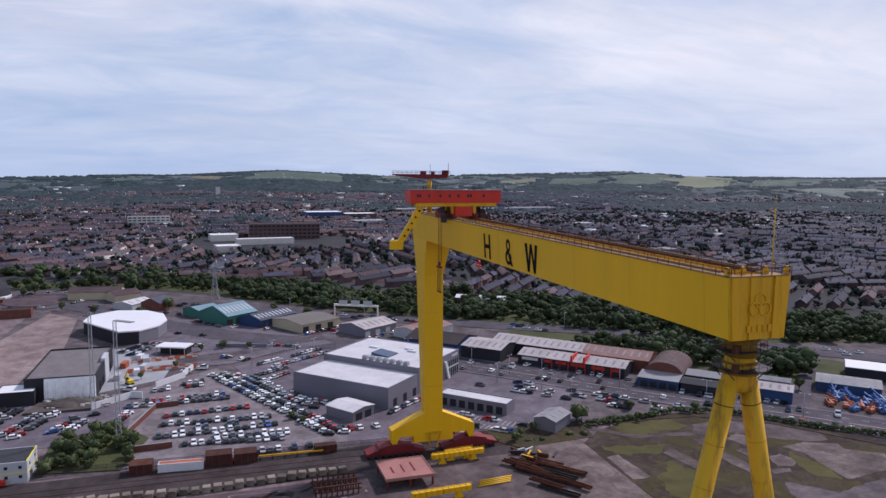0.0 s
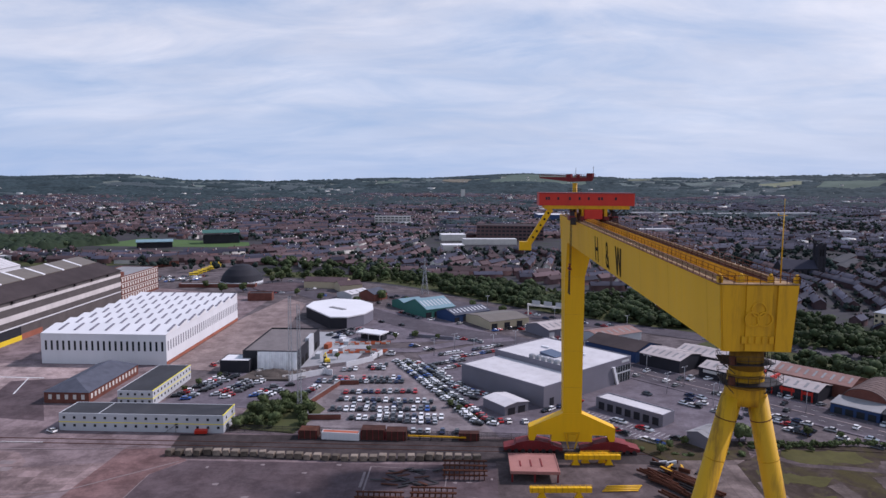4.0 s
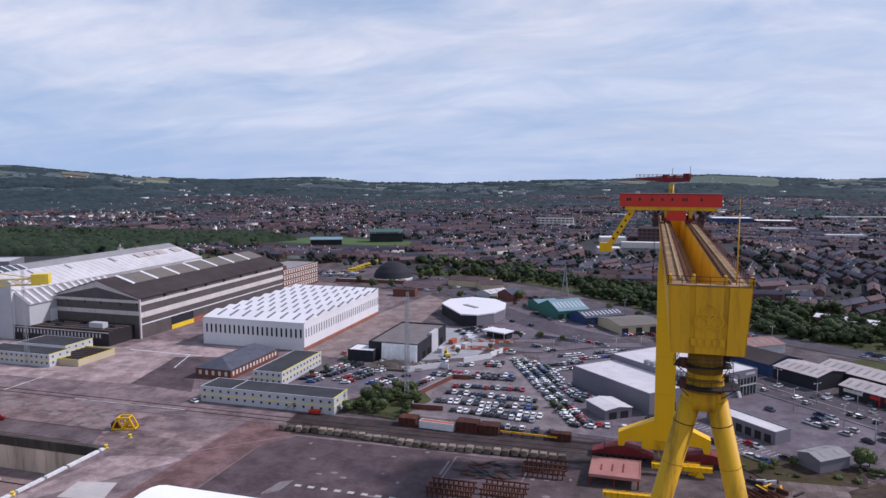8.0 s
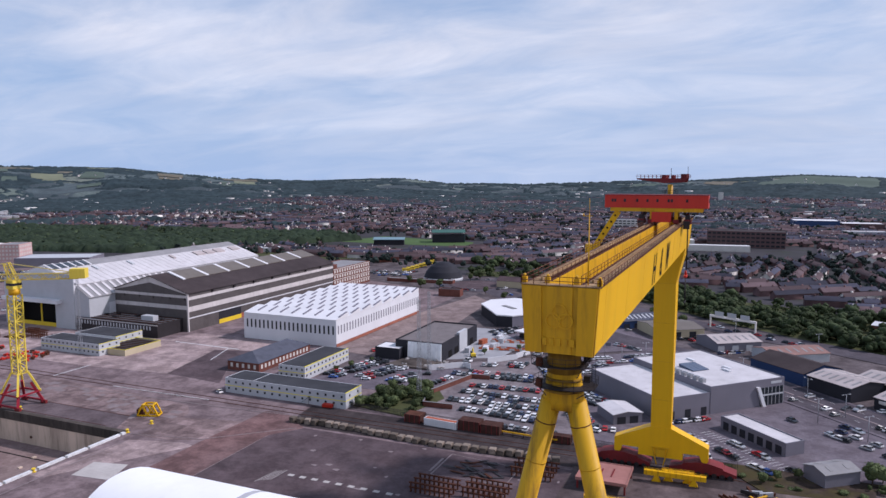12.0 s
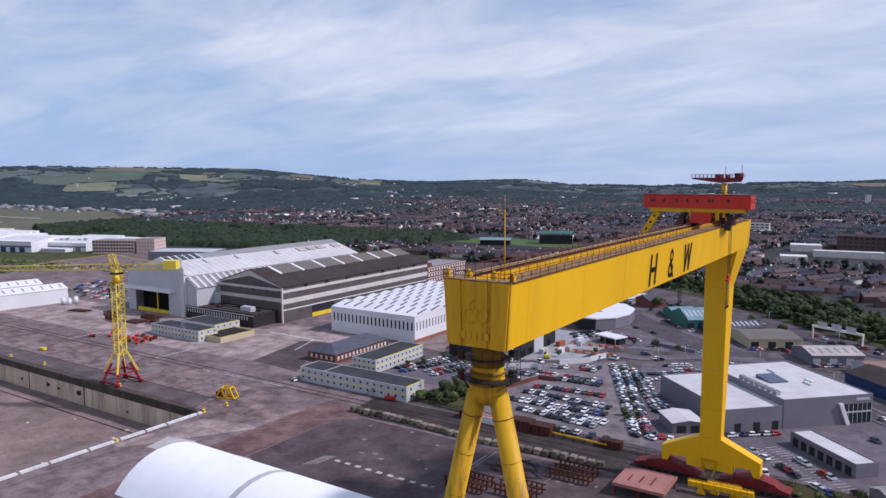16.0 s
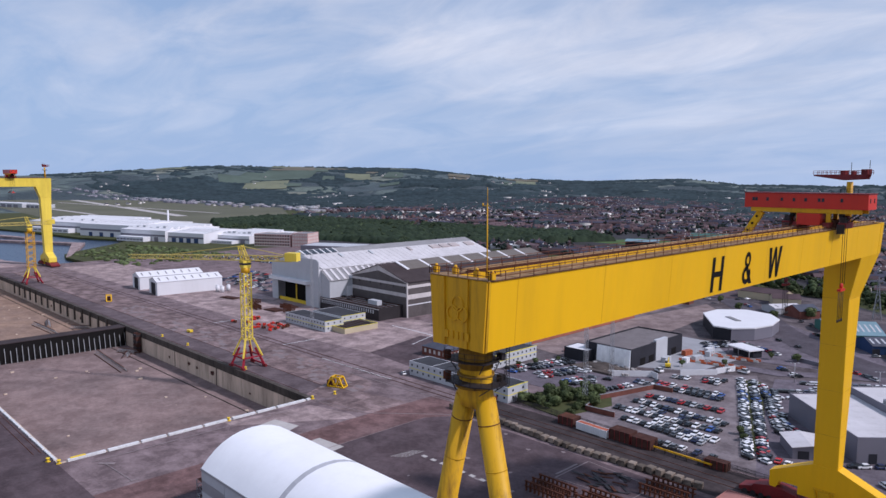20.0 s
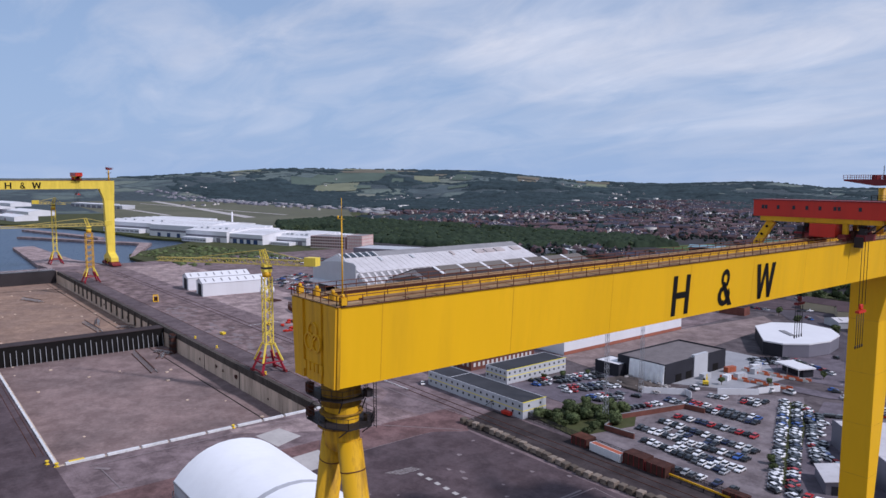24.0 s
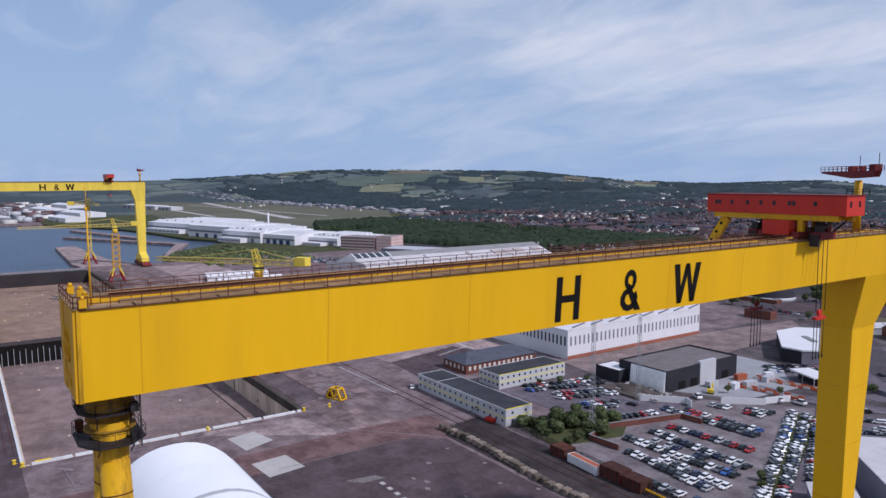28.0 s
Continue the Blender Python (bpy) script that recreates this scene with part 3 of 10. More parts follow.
solid("ground_west_shore", bm, ASPHALT, "far industrial shore of the harbour", "ground", "structure")
bm = B()
prism(bm, [(-1300, 420), (-1180, 560), (-1300, 800), (-1540, 930), (-1700, 1040), (-2350, 1010), (-3000, 1000), (-3600, 900), (-3900, 600), (-2158, 440), (-1700, 400)], 0.0, 0.06)
solid("airfield", bm, AIRFIELD, "flat dry green airfield grass", "airfield", "structure")
bm = B()
prism(bm, [(-1300, 640), (-640, 470), (-330, 520), (-190, 520), (-120, 500), (-74, 470), (-36, 428), (2, 390), (44, 356), (140, 292), (200, 245), (330, 215), (2400, 700), (2600, 1500), (1200, 2700), (-400, 3000), (-1900, 2300)], 0.0, 0.05)
solid("town_ground", bm, TOWN_GROUND, "dark mixed gardens and streets of the town", "ground", "structure")

for k, (a, b, w) in enumerate((((-1500, 640), (-3300, 880), 26), ((-1700, 520), (-2900, 560), 14), ((-1560, 760), (-2600, 700), 10))):
    v = (Vector(b) - Vector(a)).normalized()
    q = Vector((-v.y, v.x)) * w / 2
    bm = B()
    prism(bm, [tuple(Vector(a) - q), tuple(Vector(a) + q), tuple(Vector(b) + q), tuple(Vector(b) - q)][::-1], 0.05, 0.12)
    solid("runway", bm, PALE_CONCRETE, "pale concrete runway across the airfield", "runway", "structure")

# ---- town houses ----
def gable():
    v = [(-.5, -.5, 0), (.5, -.5, 0), (.5, .5, 0), (-.5, .5, 0), (-.5, -.5, .62), (.5, -.5, .62), (.5, .5, .62), (-.5, .5, .62), (-.5, 0, .98), (.5, 0, .98)]
    f = [(0, 1, 5, 4), (2, 3, 7, 6), (1, 2, 6, 5), (3, 0, 4, 7), (5, 6, 9), (7, 4, 8)]
    m = [0] * 6
    r = [(-.52, -.56, .60), (.52, -.56, .60), (.52, 0, 1.0), (-.52, 0, 1.0), (.52, .56, .60), (-.52, .56, .60)]
    k = len(v)
    f += [(k, k + 1, k + 2, k + 3), (k + 3, k + 2, k + 4, k + 5)]
    m += [1, 1]
    v += r
    for cx in (-.3, .3):
        k = len(v)
        v += [(cx - .02, -.06, .9), (cx + .02, -.06, .9), (cx + .02, .06, .9), (cx - .02, .06, .9), (cx - .02, -.06, 1.14), (cx + .02, -.06, 1.14), (cx + .02, .06, 1.14), (cx - .02, .06, 1.14)]
        f += [(k, k + 1, k + 5, k + 4), (k + 1, k + 2, k + 6, k + 5), (k + 2, k + 3, k + 7, k + 6), (k + 3, k, k + 4, k + 7), (k + 4, k + 5, k + 6, k + 7)]
        m += [0] * 5
    return v, f, m


GABLE = gable()
PARK = [(-540, 690), (-290, 690), (-290, 850), (-520, 880)]
WOOD_1 = [(-650, 545), (-980, 470), (-1260, 590), (-1330, 760), (-900, 835), (-560, 860), (-480, 800), (-540, 690)]
WOOD_2 = [(-110, 502), (-72, 474), (-34, 431), (4, 393), (44, 360), (90, 330), (135, 296), (172, 262), (200, 240), (330, 205), (330, 250), (285, 285), (200, 330), (150, 395), (110, 425), (40, 462), (-20, 482), (-70, 522), (-140, 545), (-215, 560), (-215, 530), (-140, 510)]
MILL = [(-90, 740), (80, 740), (110, 920), (-90, 920)]
groups = {"a": [], "b": [], "c": [], "d": [], "e": []}
cell_w = 95.0
for gx in np.arange(-1500, 2300, cell_w):
    for gy in np.arange(290, 3000, cell_w):
        cx, cy = gx + cell_w / 2, gy + cell_w / 2
        r, a = math.hypot(cx, cy), math.degrees(math.atan2(cx, cy))
        if r > 2650 or a < -58 or a > 66:
            continue
        turn = 0.9 * noise.noise(Vector((cx / 500, cy / 500, 0))) * math.pi
        style = noise.noise(Vector((cx / 350, cy / 350, 5.0)))
        dens = 0.92 if r < 1200 else 0.75
        if noise.noise(Vector((cx / 260, cy / 260, 11.0))) > 0.56:
            continue
        rows = 5 if r < 1150 else 4
        for k in range(rows):
            off = (k - (rows - 1) / 2) * (18.6 if rows == 5 else 23) + rng.uniform(-1.5, 1.5)
            lens, pos_u = [], -44.0
            while pos_u < 40:
                ln = rng.uniform(14, 44) if style > -0.15 else rng.uniform(9, 14)
                ln = min(ln, 46 - pos_u)
                if ln > 7 and rng.uniform() < dens:
                    u = pos_u + ln / 2
                    hx, hy = cx + u * math.cos(turn) - off * math.sin(turn), cy + u * math.sin(turn) + off * math.cos(turn)
                    lens.append((hx, hy, ln))
                pos_u += ln + (rng.uniform(1.5, 6) if style > -0.15 else rng.uniform(5, 12))
            for hx, hy, ln in lens:
                pick = rng.uniform()
                # share of darkened houses grows to the right, imitating cloud shade
                dim = 0.82 * smooth(0.16, 0.42, hx / hy)
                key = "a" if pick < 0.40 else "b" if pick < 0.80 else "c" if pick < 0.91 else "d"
                if rng.uniform() < (dim if key in "abd" else 0.5 * dim):
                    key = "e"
                groups[key].append((hx, hy, ln, rng.uniform(6.4, 8.2), rng.uniform(6.4, 8.0), turn))
for key, mats, lab in (("e", [DARK_BRICK, SLATE_ROOF], "rows of brick houses with dark slate roofs, darkened for cloud shade"), ("a", [HOUSE_BRICK, SLATE_ROOF], "rows of red brick houses with slate roofs"), ("b", [HOUSE_BRICK, TILE_ROOF], "rows of red brick houses with brown tiled roofs"), ("c", [RENDER_WHITE, SLATE_ROOF], "white rendered houses with slate roofs"), ("d", [RENDER_WHITE, TILE_ROOF], "white rendered houses with brown roofs")):
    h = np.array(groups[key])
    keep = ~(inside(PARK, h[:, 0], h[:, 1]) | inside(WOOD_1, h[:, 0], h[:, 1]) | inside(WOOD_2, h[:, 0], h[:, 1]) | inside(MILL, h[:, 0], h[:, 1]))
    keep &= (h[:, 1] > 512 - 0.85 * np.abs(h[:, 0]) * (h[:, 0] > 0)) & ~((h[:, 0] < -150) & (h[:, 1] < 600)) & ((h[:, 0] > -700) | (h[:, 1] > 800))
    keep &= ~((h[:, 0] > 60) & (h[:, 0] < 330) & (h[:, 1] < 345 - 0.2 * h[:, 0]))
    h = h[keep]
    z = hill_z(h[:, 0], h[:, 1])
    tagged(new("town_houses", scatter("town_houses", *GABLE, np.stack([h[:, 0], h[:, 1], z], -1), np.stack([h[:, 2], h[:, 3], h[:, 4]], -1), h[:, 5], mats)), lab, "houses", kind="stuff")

# scattered white and grey sheds of the far town and villas on the slopes
BOXV = [(-.5, -.5, 0), (.5, -.5, 0), (.5, .5, 0), (-.5, .5, 0), (-.5, -.5, 1), (.5, -.5, 1), (.5, .5, 1), (-.5, .5, 1)]
BOXF, BOXM = [(0, 1, 5, 4), (1, 2, 6, 5), (2, 3, 7, 6), (3, 0, 4, 7), (4, 5, 6, 7)], [0, 0, 0, 0, 1]
n = 230
a = np.radians(rng.uniform(-58, 62, n))
r = np.sqrt(rng.uniform(900**2, 3100**2, n))
x, y = r * np.sin(a), r * np.cos(a)
ok = ~(inside(WOOD_1, x, y) | inside(PARK, x, y) | ((x < -900) & (y < 1000)))
x, y, m = x[ok], y[ok], ok.sum()
sc = np.stack([rng.uniform(9, 34, m), rng.uniform(8, 18, m), rng.uniform(4.5, 8, m)], -1)
tagged(new("far_sheds", scatter("far_sheds", BOXV, BOXF, BOXM, np.stack([x, y, hill_z(x, y)], -1), sc, rng.uniform(0, 3.1, m), [RENDER_WHITE, PALE_GREY])), "pale flat-roofed sheds and blocks across the town", "buildings", kind="stuff")
n = 900
a = np.radians(np.where(rng.uniform(size=n) < 0.5, rng.uniform(-72, -30, n), rng.uniform(-30, 55, n)))
r = rng.uniform(2000, 3900, n)
x, y = r * np.sin(a), r * np.cos(a)
sc = np.stack([rng.uniform(8, 13, n), rng.uniform(7, 9, n), rng.uniform(5, 7.5, n)], -1)
ok = np.array([noise.noise(Vector((p / 220, q / 220, 2.0))) > 0.12 for p, q in zip(x, y)])
tagged(new("hill_houses", scatter("hill_houses", *GABLE, np.stack([x, y, hill_z(x, y)], -1)[ok], sc[ok], rng.uniform(0, 3.1, n)[ok], [RENDER_WHITE, SLATE_ROOF])), "white houses scattered on the lower slopes", "houses", kind="stuff")


# ---- trees ----
def leaf_cloud(name, x, y, z, size, blobs, leaves, leaf, material, tall=1.0):
    """Crowns of many small leaf sprays over a darker rough core; one mesh for all of them."""
    n = len(x)
    ang, rad = rng.uniform(0, 6.28, (n, blobs)), rng.uniform(0.05, 0.6, (n, blobs)) * size[:, None]
    bz = rng.uniform(0.42, 1.15, (n, blobs)) * size[:, None] * tall
    bx, by, bz = x[:, None] + rad * np.cos(ang), y[:, None] + rad * np.sin(ang), z[:, None] + bz
    br = rng.uniform(0.30, 0.58, (n, blobs)) * size[:, None]
    core_p = np.stack([bx, by, bz], -1).reshape(-1, 3)
    core_s = np.repeat(br.reshape(-1, 1), 3, 1) * np.array([0.86, 0.86, 0.74])
    base = np.asarray(ICO1[0])
    cv = (base[None] * core_s[:, None] * (1 + 0.25 * rng.uniform(-1, 1, (len(core_p), len(base), 1))) + core_p[:, None]).reshape(-1, 3)
    cf = (np.array(ICO1[1])[None] + (np.arange(len(core_p)) * len(base))[:, None, None]).reshape(-1, 3)
    m = n * blobs * leaves
    d = rng.normal(size=(m, 3))
    d /= np.linalg.norm(d, axis=1, keepdims=True)
    d[:, 2] = np.abs(d[:, 2]) * 0.85 + d[:, 2] * 0.15
    c = np.repeat(core_p, leaves, 0) + d * np.repeat(br.reshape(-1, 1), leaves, 0) * rng.uniform(0.72, 1.12, (m, 1)) * np.array([1, 1, 0.85])
    nrm = d + rng.normal(size=(m, 3)) * 0.55
    u = np.cross(nrm, rng.normal(size=(m, 3)))
    u /= np.linalg.norm(u, axis=1, keepdims=True) + 1e-9
    v = np.cross(nrm, u)
    v /= np.linalg.norm(v, axis=1, keepdims=True) + 1e-9
    k = (leaf * rng.uniform(0.55, 1.35, m))[:, None]
    lv = np.stack([c - u * k, c - v * k * 0.7, c + u * k, c + v * k * 0.7], 1).reshape(-1, 3)
    lf = np.arange(4 * m).reshape(-1, 4) + len(cv)
    return quick_mesh(name, np.concatenate([cv, lv]), [cf, lf], [material])


def wood(name, poly, count, lo, hi, label, blobs, leaves, leaf, material, gaps=0.0):
    poly = np.asarray(poly, float)
    x = rng.uniform(poly[:, 0].min(), poly[:, 0].max(), count * 5)
    y = rng.uniform(poly[:, 1].min(), poly[:, 1].max(), count * 5)
    ok = inside(poly, x, y) & (value_noise(x, y, 34, 83, 2) > gaps + 0.10 * (x < -30))
    x, y = x[ok][:count], y[ok][:count]
    tagged(new(name, leaf_cloud(name, x, y, 0 * x, rng.uniform(lo, hi, len(x)), blobs, leaves, leaf, material)), label, "trees", kind="stuff")


def hash01(i, j, k):
    """A fixed random number in 0..1 for each cell of a grid."""
    n = (np.asarray(i, np.int64) * 374761393 + np.asarray(j, np.int64) * 668265263 + k * 1274126177) & 0xFFFFFFFF
    n = ((n ^ (n >> 13)) * 1274126177) & 0xFFFFFFFF
    return ((n ^ (n >> 16)) & 0xFFFF) / 65535.0


def value_noise(x, y, size, k, octaves=4):
    """Smooth noise in about 0..1 with features of the given size in metres."""
    out, amp, tot = 0.0, 1.0, 0.0
    for o in range(octaves):
        u, v = x / size, y / size
        i, j = np.floor(u), np.floor(v)
        fu, fv = u - i, v - j
        fu, fv = fu * fu * (3 - 2 * fu), fv * fv * (3 - 2 * fv)
        a, b = hash01(i, j, k + o), hash01(i + 1, j, k + o)
        c, d = hash01(i, j + 1, k + o), hash01(i + 1, j + 1, k + o)
        out = out + amp * ((a * (1 - fu) + b * fu) * (1 - fv) + (c * (1 - fu) + d * fu) * fv)
        tot, amp, size = tot + amp, amp * 0.5, size / 2.1
    return out / tot


def crowns(x, y, cell, lo, hi, k):
    """Heights of a closed canopy: one rounded crown of its own height in each jittered cell."""
    gi, gj = np.floor(x / cell), np.floor(y / cell)
    best = np.zeros(np.shape(x))
    for di, dj in itertools.product((-1, 0, 1), (-1, 0, 1)):
        i, j = gi + di, gj + dj
        cx, cy = (i + hash01(i, j, k)) * cell, (j + hash01(i, j, k + 1)) * cell
        h, r = lo + (hi - lo) * hash01(i, j, k + 2), cell * (0.55 + 0.45 * hash01(i, j, k + 3))
        d2 = ((x - cx) ** 2 + (y - cy) ** 2) / r**2
        best = np.maximum(best, h * np.sqrt(np.maximum(0, 1 - d2 * 0.85)))
    return np.maximum(best, 0.45 * lo)


def hill_at(x, y):
    """Height of the hill mesh at a place."""
    r, a = np.hypot(x, y), np.arctan2(x, y)
    ia = np.clip((a - az[0]) / (az[1] - az[0]), 0, len(az) - 1.001)
    ir = np.clip(np.interp(r, rr, np.arange(len(rr))), 0, len(rr) - 1.001)
    i, j = ir.astype(int), ia.astype(int)
    u, v = ir - i, ia - j
    z = (Z[i, j] * (1 - v) + Z[i, j + 1] * v) * (1 - u) + (Z[i + 1, j] * (1 - v) + Z[i + 1, j + 1] * v) * u
    return np.where(r < rr[0], 0.0, np.maximum(z, 0.0))


def canopy(name, x, y, base, mask, top, label, material):
    """A closed leafy canopy over a grid of places (rows, columns), left out where the mask is 0."""
    x = x + rng.uniform(-0.35, 0.35, x.shape) * (np.abs(np.diff(x, axis=1)).mean() + np.abs(np.diff(y, axis=1)).mean())
    z = np.where(mask, base + top + rng.uniform(-0.5, 0.5, x.shape) * 0.12 * top.max(), base - 0.4)
    ids = np.arange(x.size).reshape(x.shape)
    q = np.stack([ids[:-1, :-1], ids[:-1, 1:], ids[1:, 1:], ids[1:, :-1]], -1).reshape(-1, 4)
    q = q[mask.ravel()[q].any(1)]
    used, inv = np.unique(q, return_inverse=True)
    v = np.stack([x, y, z], -1).reshape(-1, 3)[used]
    q = inv.reshape(-1, 4)
    a, b = v[q[:, 1]] - v[q[:, 0]], v[q[:, 3]] - v[q[:, 0]]
    q[(a[:, 0] * b[:, 1] - a[:, 1] * b[:, 0]) < 0] = q[(a[:, 0] * b[:, 1] - a[:, 1] * b[:, 0]) < 0][:, ::-1]
    tri = np.concatenate([q[:, [0, 1, 2]], q[:, [0, 2, 3]]])
    tagged(new(name, quick_mesh(name, v, tri, [material])), label, "trees", kind="stuff")


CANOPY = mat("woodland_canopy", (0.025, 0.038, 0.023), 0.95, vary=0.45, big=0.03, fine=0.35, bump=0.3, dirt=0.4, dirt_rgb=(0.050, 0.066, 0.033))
# the bluish green of this canopy carries the haze of distance
HAZED_CANOPY = mat("hazed_canopy", (0.029, 0.044, 0.049), 0.95, vary=0.45, big=0.012, fine=0.12, bump=0.2)
# the wood beyond the yard
gx, gy = np.meshgrid(np.arange(-1340, -460, 2.7), np.arange(465, 965, 2.7))
gy = gy + rng.uniform(-0.9, 0.9, gy.shape)
clear = value_noise(gx, gy, 130, 61) > 0.68
canopy("woodland", gx, gy, 0.0 * gx, inside(WOOD_1, gx, gy) & ~clear & ~((gx > -560) & (gy < 640)), crowns(gx, gy, 7.5, 4.5, 10.5, 70) * (0.65 + 0.6 * value_noise(gx, gy, 60, 66)), "dense dark green woodland beyond the yard", CANOPY)
wood("woodland_edge", WOOD_1, 620, 3.0, 6.6, "lighter bushy trees scattered through the wood", 5, 18, 0.8, WOOD_LEAF)
wood("tree_belt", WOOD_2, 1050, 2.2, 6.6, "uneven green belt of trees beside the railway", 9, 16, 0.55, LEAF, 0.36)
wood("tree_belt", WOOD_2, 620, 0.9, 2.6, "low bushes along the belt of trees", 6, 14, 0.42, SCRUB_LEAF)
bm = B()
prism(bm, WOOD_2, 0.0, 0.09)
solid("verge_railway", bm, GRASS, "rough grass under the belt of trees", "grass", "structure")
wood("tree_belt", [(120, 262), (159, 243), (200, 205), (214, 199), (190, 175), (165, 187), (140, 222), (110, 250)], 130, 3.0, 6.6, "trees close behind the roadside shops", 10, 16, 0.6, LEAF)
wood("tree_belt", [(-238, 580), (-205, 513), (-180, 505), (-120, 500), (-60, 520), (-110, 600), (-262, 625)], 95, 3.0, 7.0, "trees round the storage dome and roundabout", 10, 16, 0.65, LEAF)
n = 7000
a = np.radians(rng.uniform(-60, 64, n))
r = np.sqrt(rng.uniform(520**2, 1900**2, n))
x, y = r * np.sin(a), r * np.cos(a)
ok = (value_noise(x, y, 150, 21) > 0.40 - 0.03 * smooth(900, 1600, r)) & ~(inside(PARK, x, y) | ((x < -1000) & (y < 1100) & (y > 350)) | ((np.abs(x) < 330) & (y < 540)) | ((x < -330) & (y < 560)) | inside(MILL, x, y) | inside(WOOD_1, x, y))
x, y = x[ok], y[ok]
tagged(new("town_trees", leaf_cloud("town_trees", x, y, 0 * x, rng.uniform(3.4, 7.2, len(x)), 4, 5, 1.4, HAZED_LEAF)), "dark green garden and street trees of the town", "trees", kind="stuff")

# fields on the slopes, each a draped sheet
# pasture green leans to blue-grey, haze mixed into its base colour
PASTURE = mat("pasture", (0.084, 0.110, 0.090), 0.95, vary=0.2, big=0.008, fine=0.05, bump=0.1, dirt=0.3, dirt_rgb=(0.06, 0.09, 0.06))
STUBBLE = mat("stubble_field", (0.17, 0.18, 0.12), 0.95, vary=0.15, big=0.008, fine=0.05, bump=0.1, dirt=0.25, dirt_rgb=(0.11, 0.12, 0.055))
TAN_FIELD = mat("tan_field", (0.14, 0.125, 0.095), 0.95, vary=0.15, big=0.008, fine=0.05, bump=0.1)
FIELDS = [
    (STUBBLE, (-3001, 1603), (-2909, 1611), (-3143, 1790), (-3124, 1692)),
    (STUBBLE, (-2909, 1611), (-2835, 1740), (-3050, 1894), (-3143, 1790)),
    (PASTURE, (-3229, 1795), (-3109, 1861), (-3122, 2089), (-3477, 2025)),
    (PASTURE, (-3109, 1861), (-3098, 2047), (-3334, 2262), (-3477, 2025)),
    (TAN_FIELD, (-3485, 2042), (-3340, 2245), (-3434, 2317), (-3575, 2078)),
    (PASTURE, (-3200, 1639), (-3202, 1769), (-3409, 1960), (-3454, 1878)),
    (PASTURE, (-3022, 2070), (-2994, 2127), (-3115, 2215), (-3148, 2165)),
    (STUBBLE, (-2952, 2208), (-2884, 2285), (-2961, 2348), (-3026, 2286)),
    (TAN_FIELD, (-3098, 2414), (-3050, 2464), (-3135, 2534), (-3179, 2486)),
    (PASTURE, (-2923, 2389), (-2839, 2465), (-2981, 2591), (-3071, 2559)),
    (TAN_FIELD, (-172, 3609), (-42, 3470), (-13, 3870), (-151, 4109)),
    (PASTURE, (51, 3308), (274, 3155), (420, 4080), (208, 4112)),
    (PASTURE, (274, 3155), (536, 3365), (640, 4188), (420, 4080)),
    (PASTURE, (-509, 3466), (-370, 3469), (-370, 3850), (-518, 3787)),
    (PASTURE, (1591, 2700), (1800, 2664), (2426, 3408), (2023, 3243)),
    (STUBBLE, (1840, 2586), (2078, 2553), (2552, 3064), (2843, 3797)),
    (PASTURE, (2212, 2564), (2350, 2440), (2751, 2799), (2600, 2950)),
    (PASTURE, (1386, 2919), (1523, 2742), (1795, 3088), (1656, 3314))]
for k in range(34):
    fa, fr = radians(rng.uniform(-70, -36) if k < 22 else rng.uniform(-12, 44)), rng.uniform(3350, 4300)
    da, dr, sk = rng.uniform(70, 190) / fr, rng.uniform(90, 240), rng.uniform(-40, 40)
    quad = [((fr + u * dr + v * sk) * math.sin(fa + v * da), (fr + u * dr + v * sk) * math.cos(fa + v * da)) for u, v in ((0, 0), (0, 1), (1, 1), (1, 0))]
    FIELDS.append(((PASTURE, PASTURE, PASTURE, STUBBLE, TAN_FIELD)[int(rng.integers(5))], *quad))
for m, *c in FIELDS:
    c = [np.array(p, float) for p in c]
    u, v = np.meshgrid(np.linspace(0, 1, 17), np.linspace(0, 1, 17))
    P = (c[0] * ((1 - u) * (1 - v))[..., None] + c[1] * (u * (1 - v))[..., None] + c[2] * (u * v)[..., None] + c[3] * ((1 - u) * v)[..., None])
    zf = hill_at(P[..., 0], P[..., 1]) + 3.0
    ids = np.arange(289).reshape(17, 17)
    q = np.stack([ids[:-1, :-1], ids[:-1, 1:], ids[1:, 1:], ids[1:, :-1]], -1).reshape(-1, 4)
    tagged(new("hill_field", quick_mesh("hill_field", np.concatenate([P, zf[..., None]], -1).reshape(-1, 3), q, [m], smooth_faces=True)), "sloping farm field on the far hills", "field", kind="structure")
# airport buildings and the tree line beyond the airfield
n = 70
u = rng.uniform(0, 1, n)
x = np.interp(u, [0, 0.3, 0.6, 1], [-1480, -1720, -2400, -3400]) + rng.uniform(-60, 60, n)
y = np.interp(u, [0, 0.3, 0.6, 1], [940, 1060, 1030, 990]) + rng.uniform(0, 70, n)
sc = np.stack([rng.uniform(8, 40, n), rng.uniform(8, 20, n), rng.uniform(3, 7, n)], -1)
tagged(new("airport_sheds", scatter("airport_sheds", BOXV, BOXF, BOXM, np.stack([x, y, 0 * x], -1), sc, rng.uniform(-0.5, 0.5, n), [GREY_ROOF, PALE_GREY])), "pale airport sheds along the far side of the airfield", "buildings", kind="stuff")
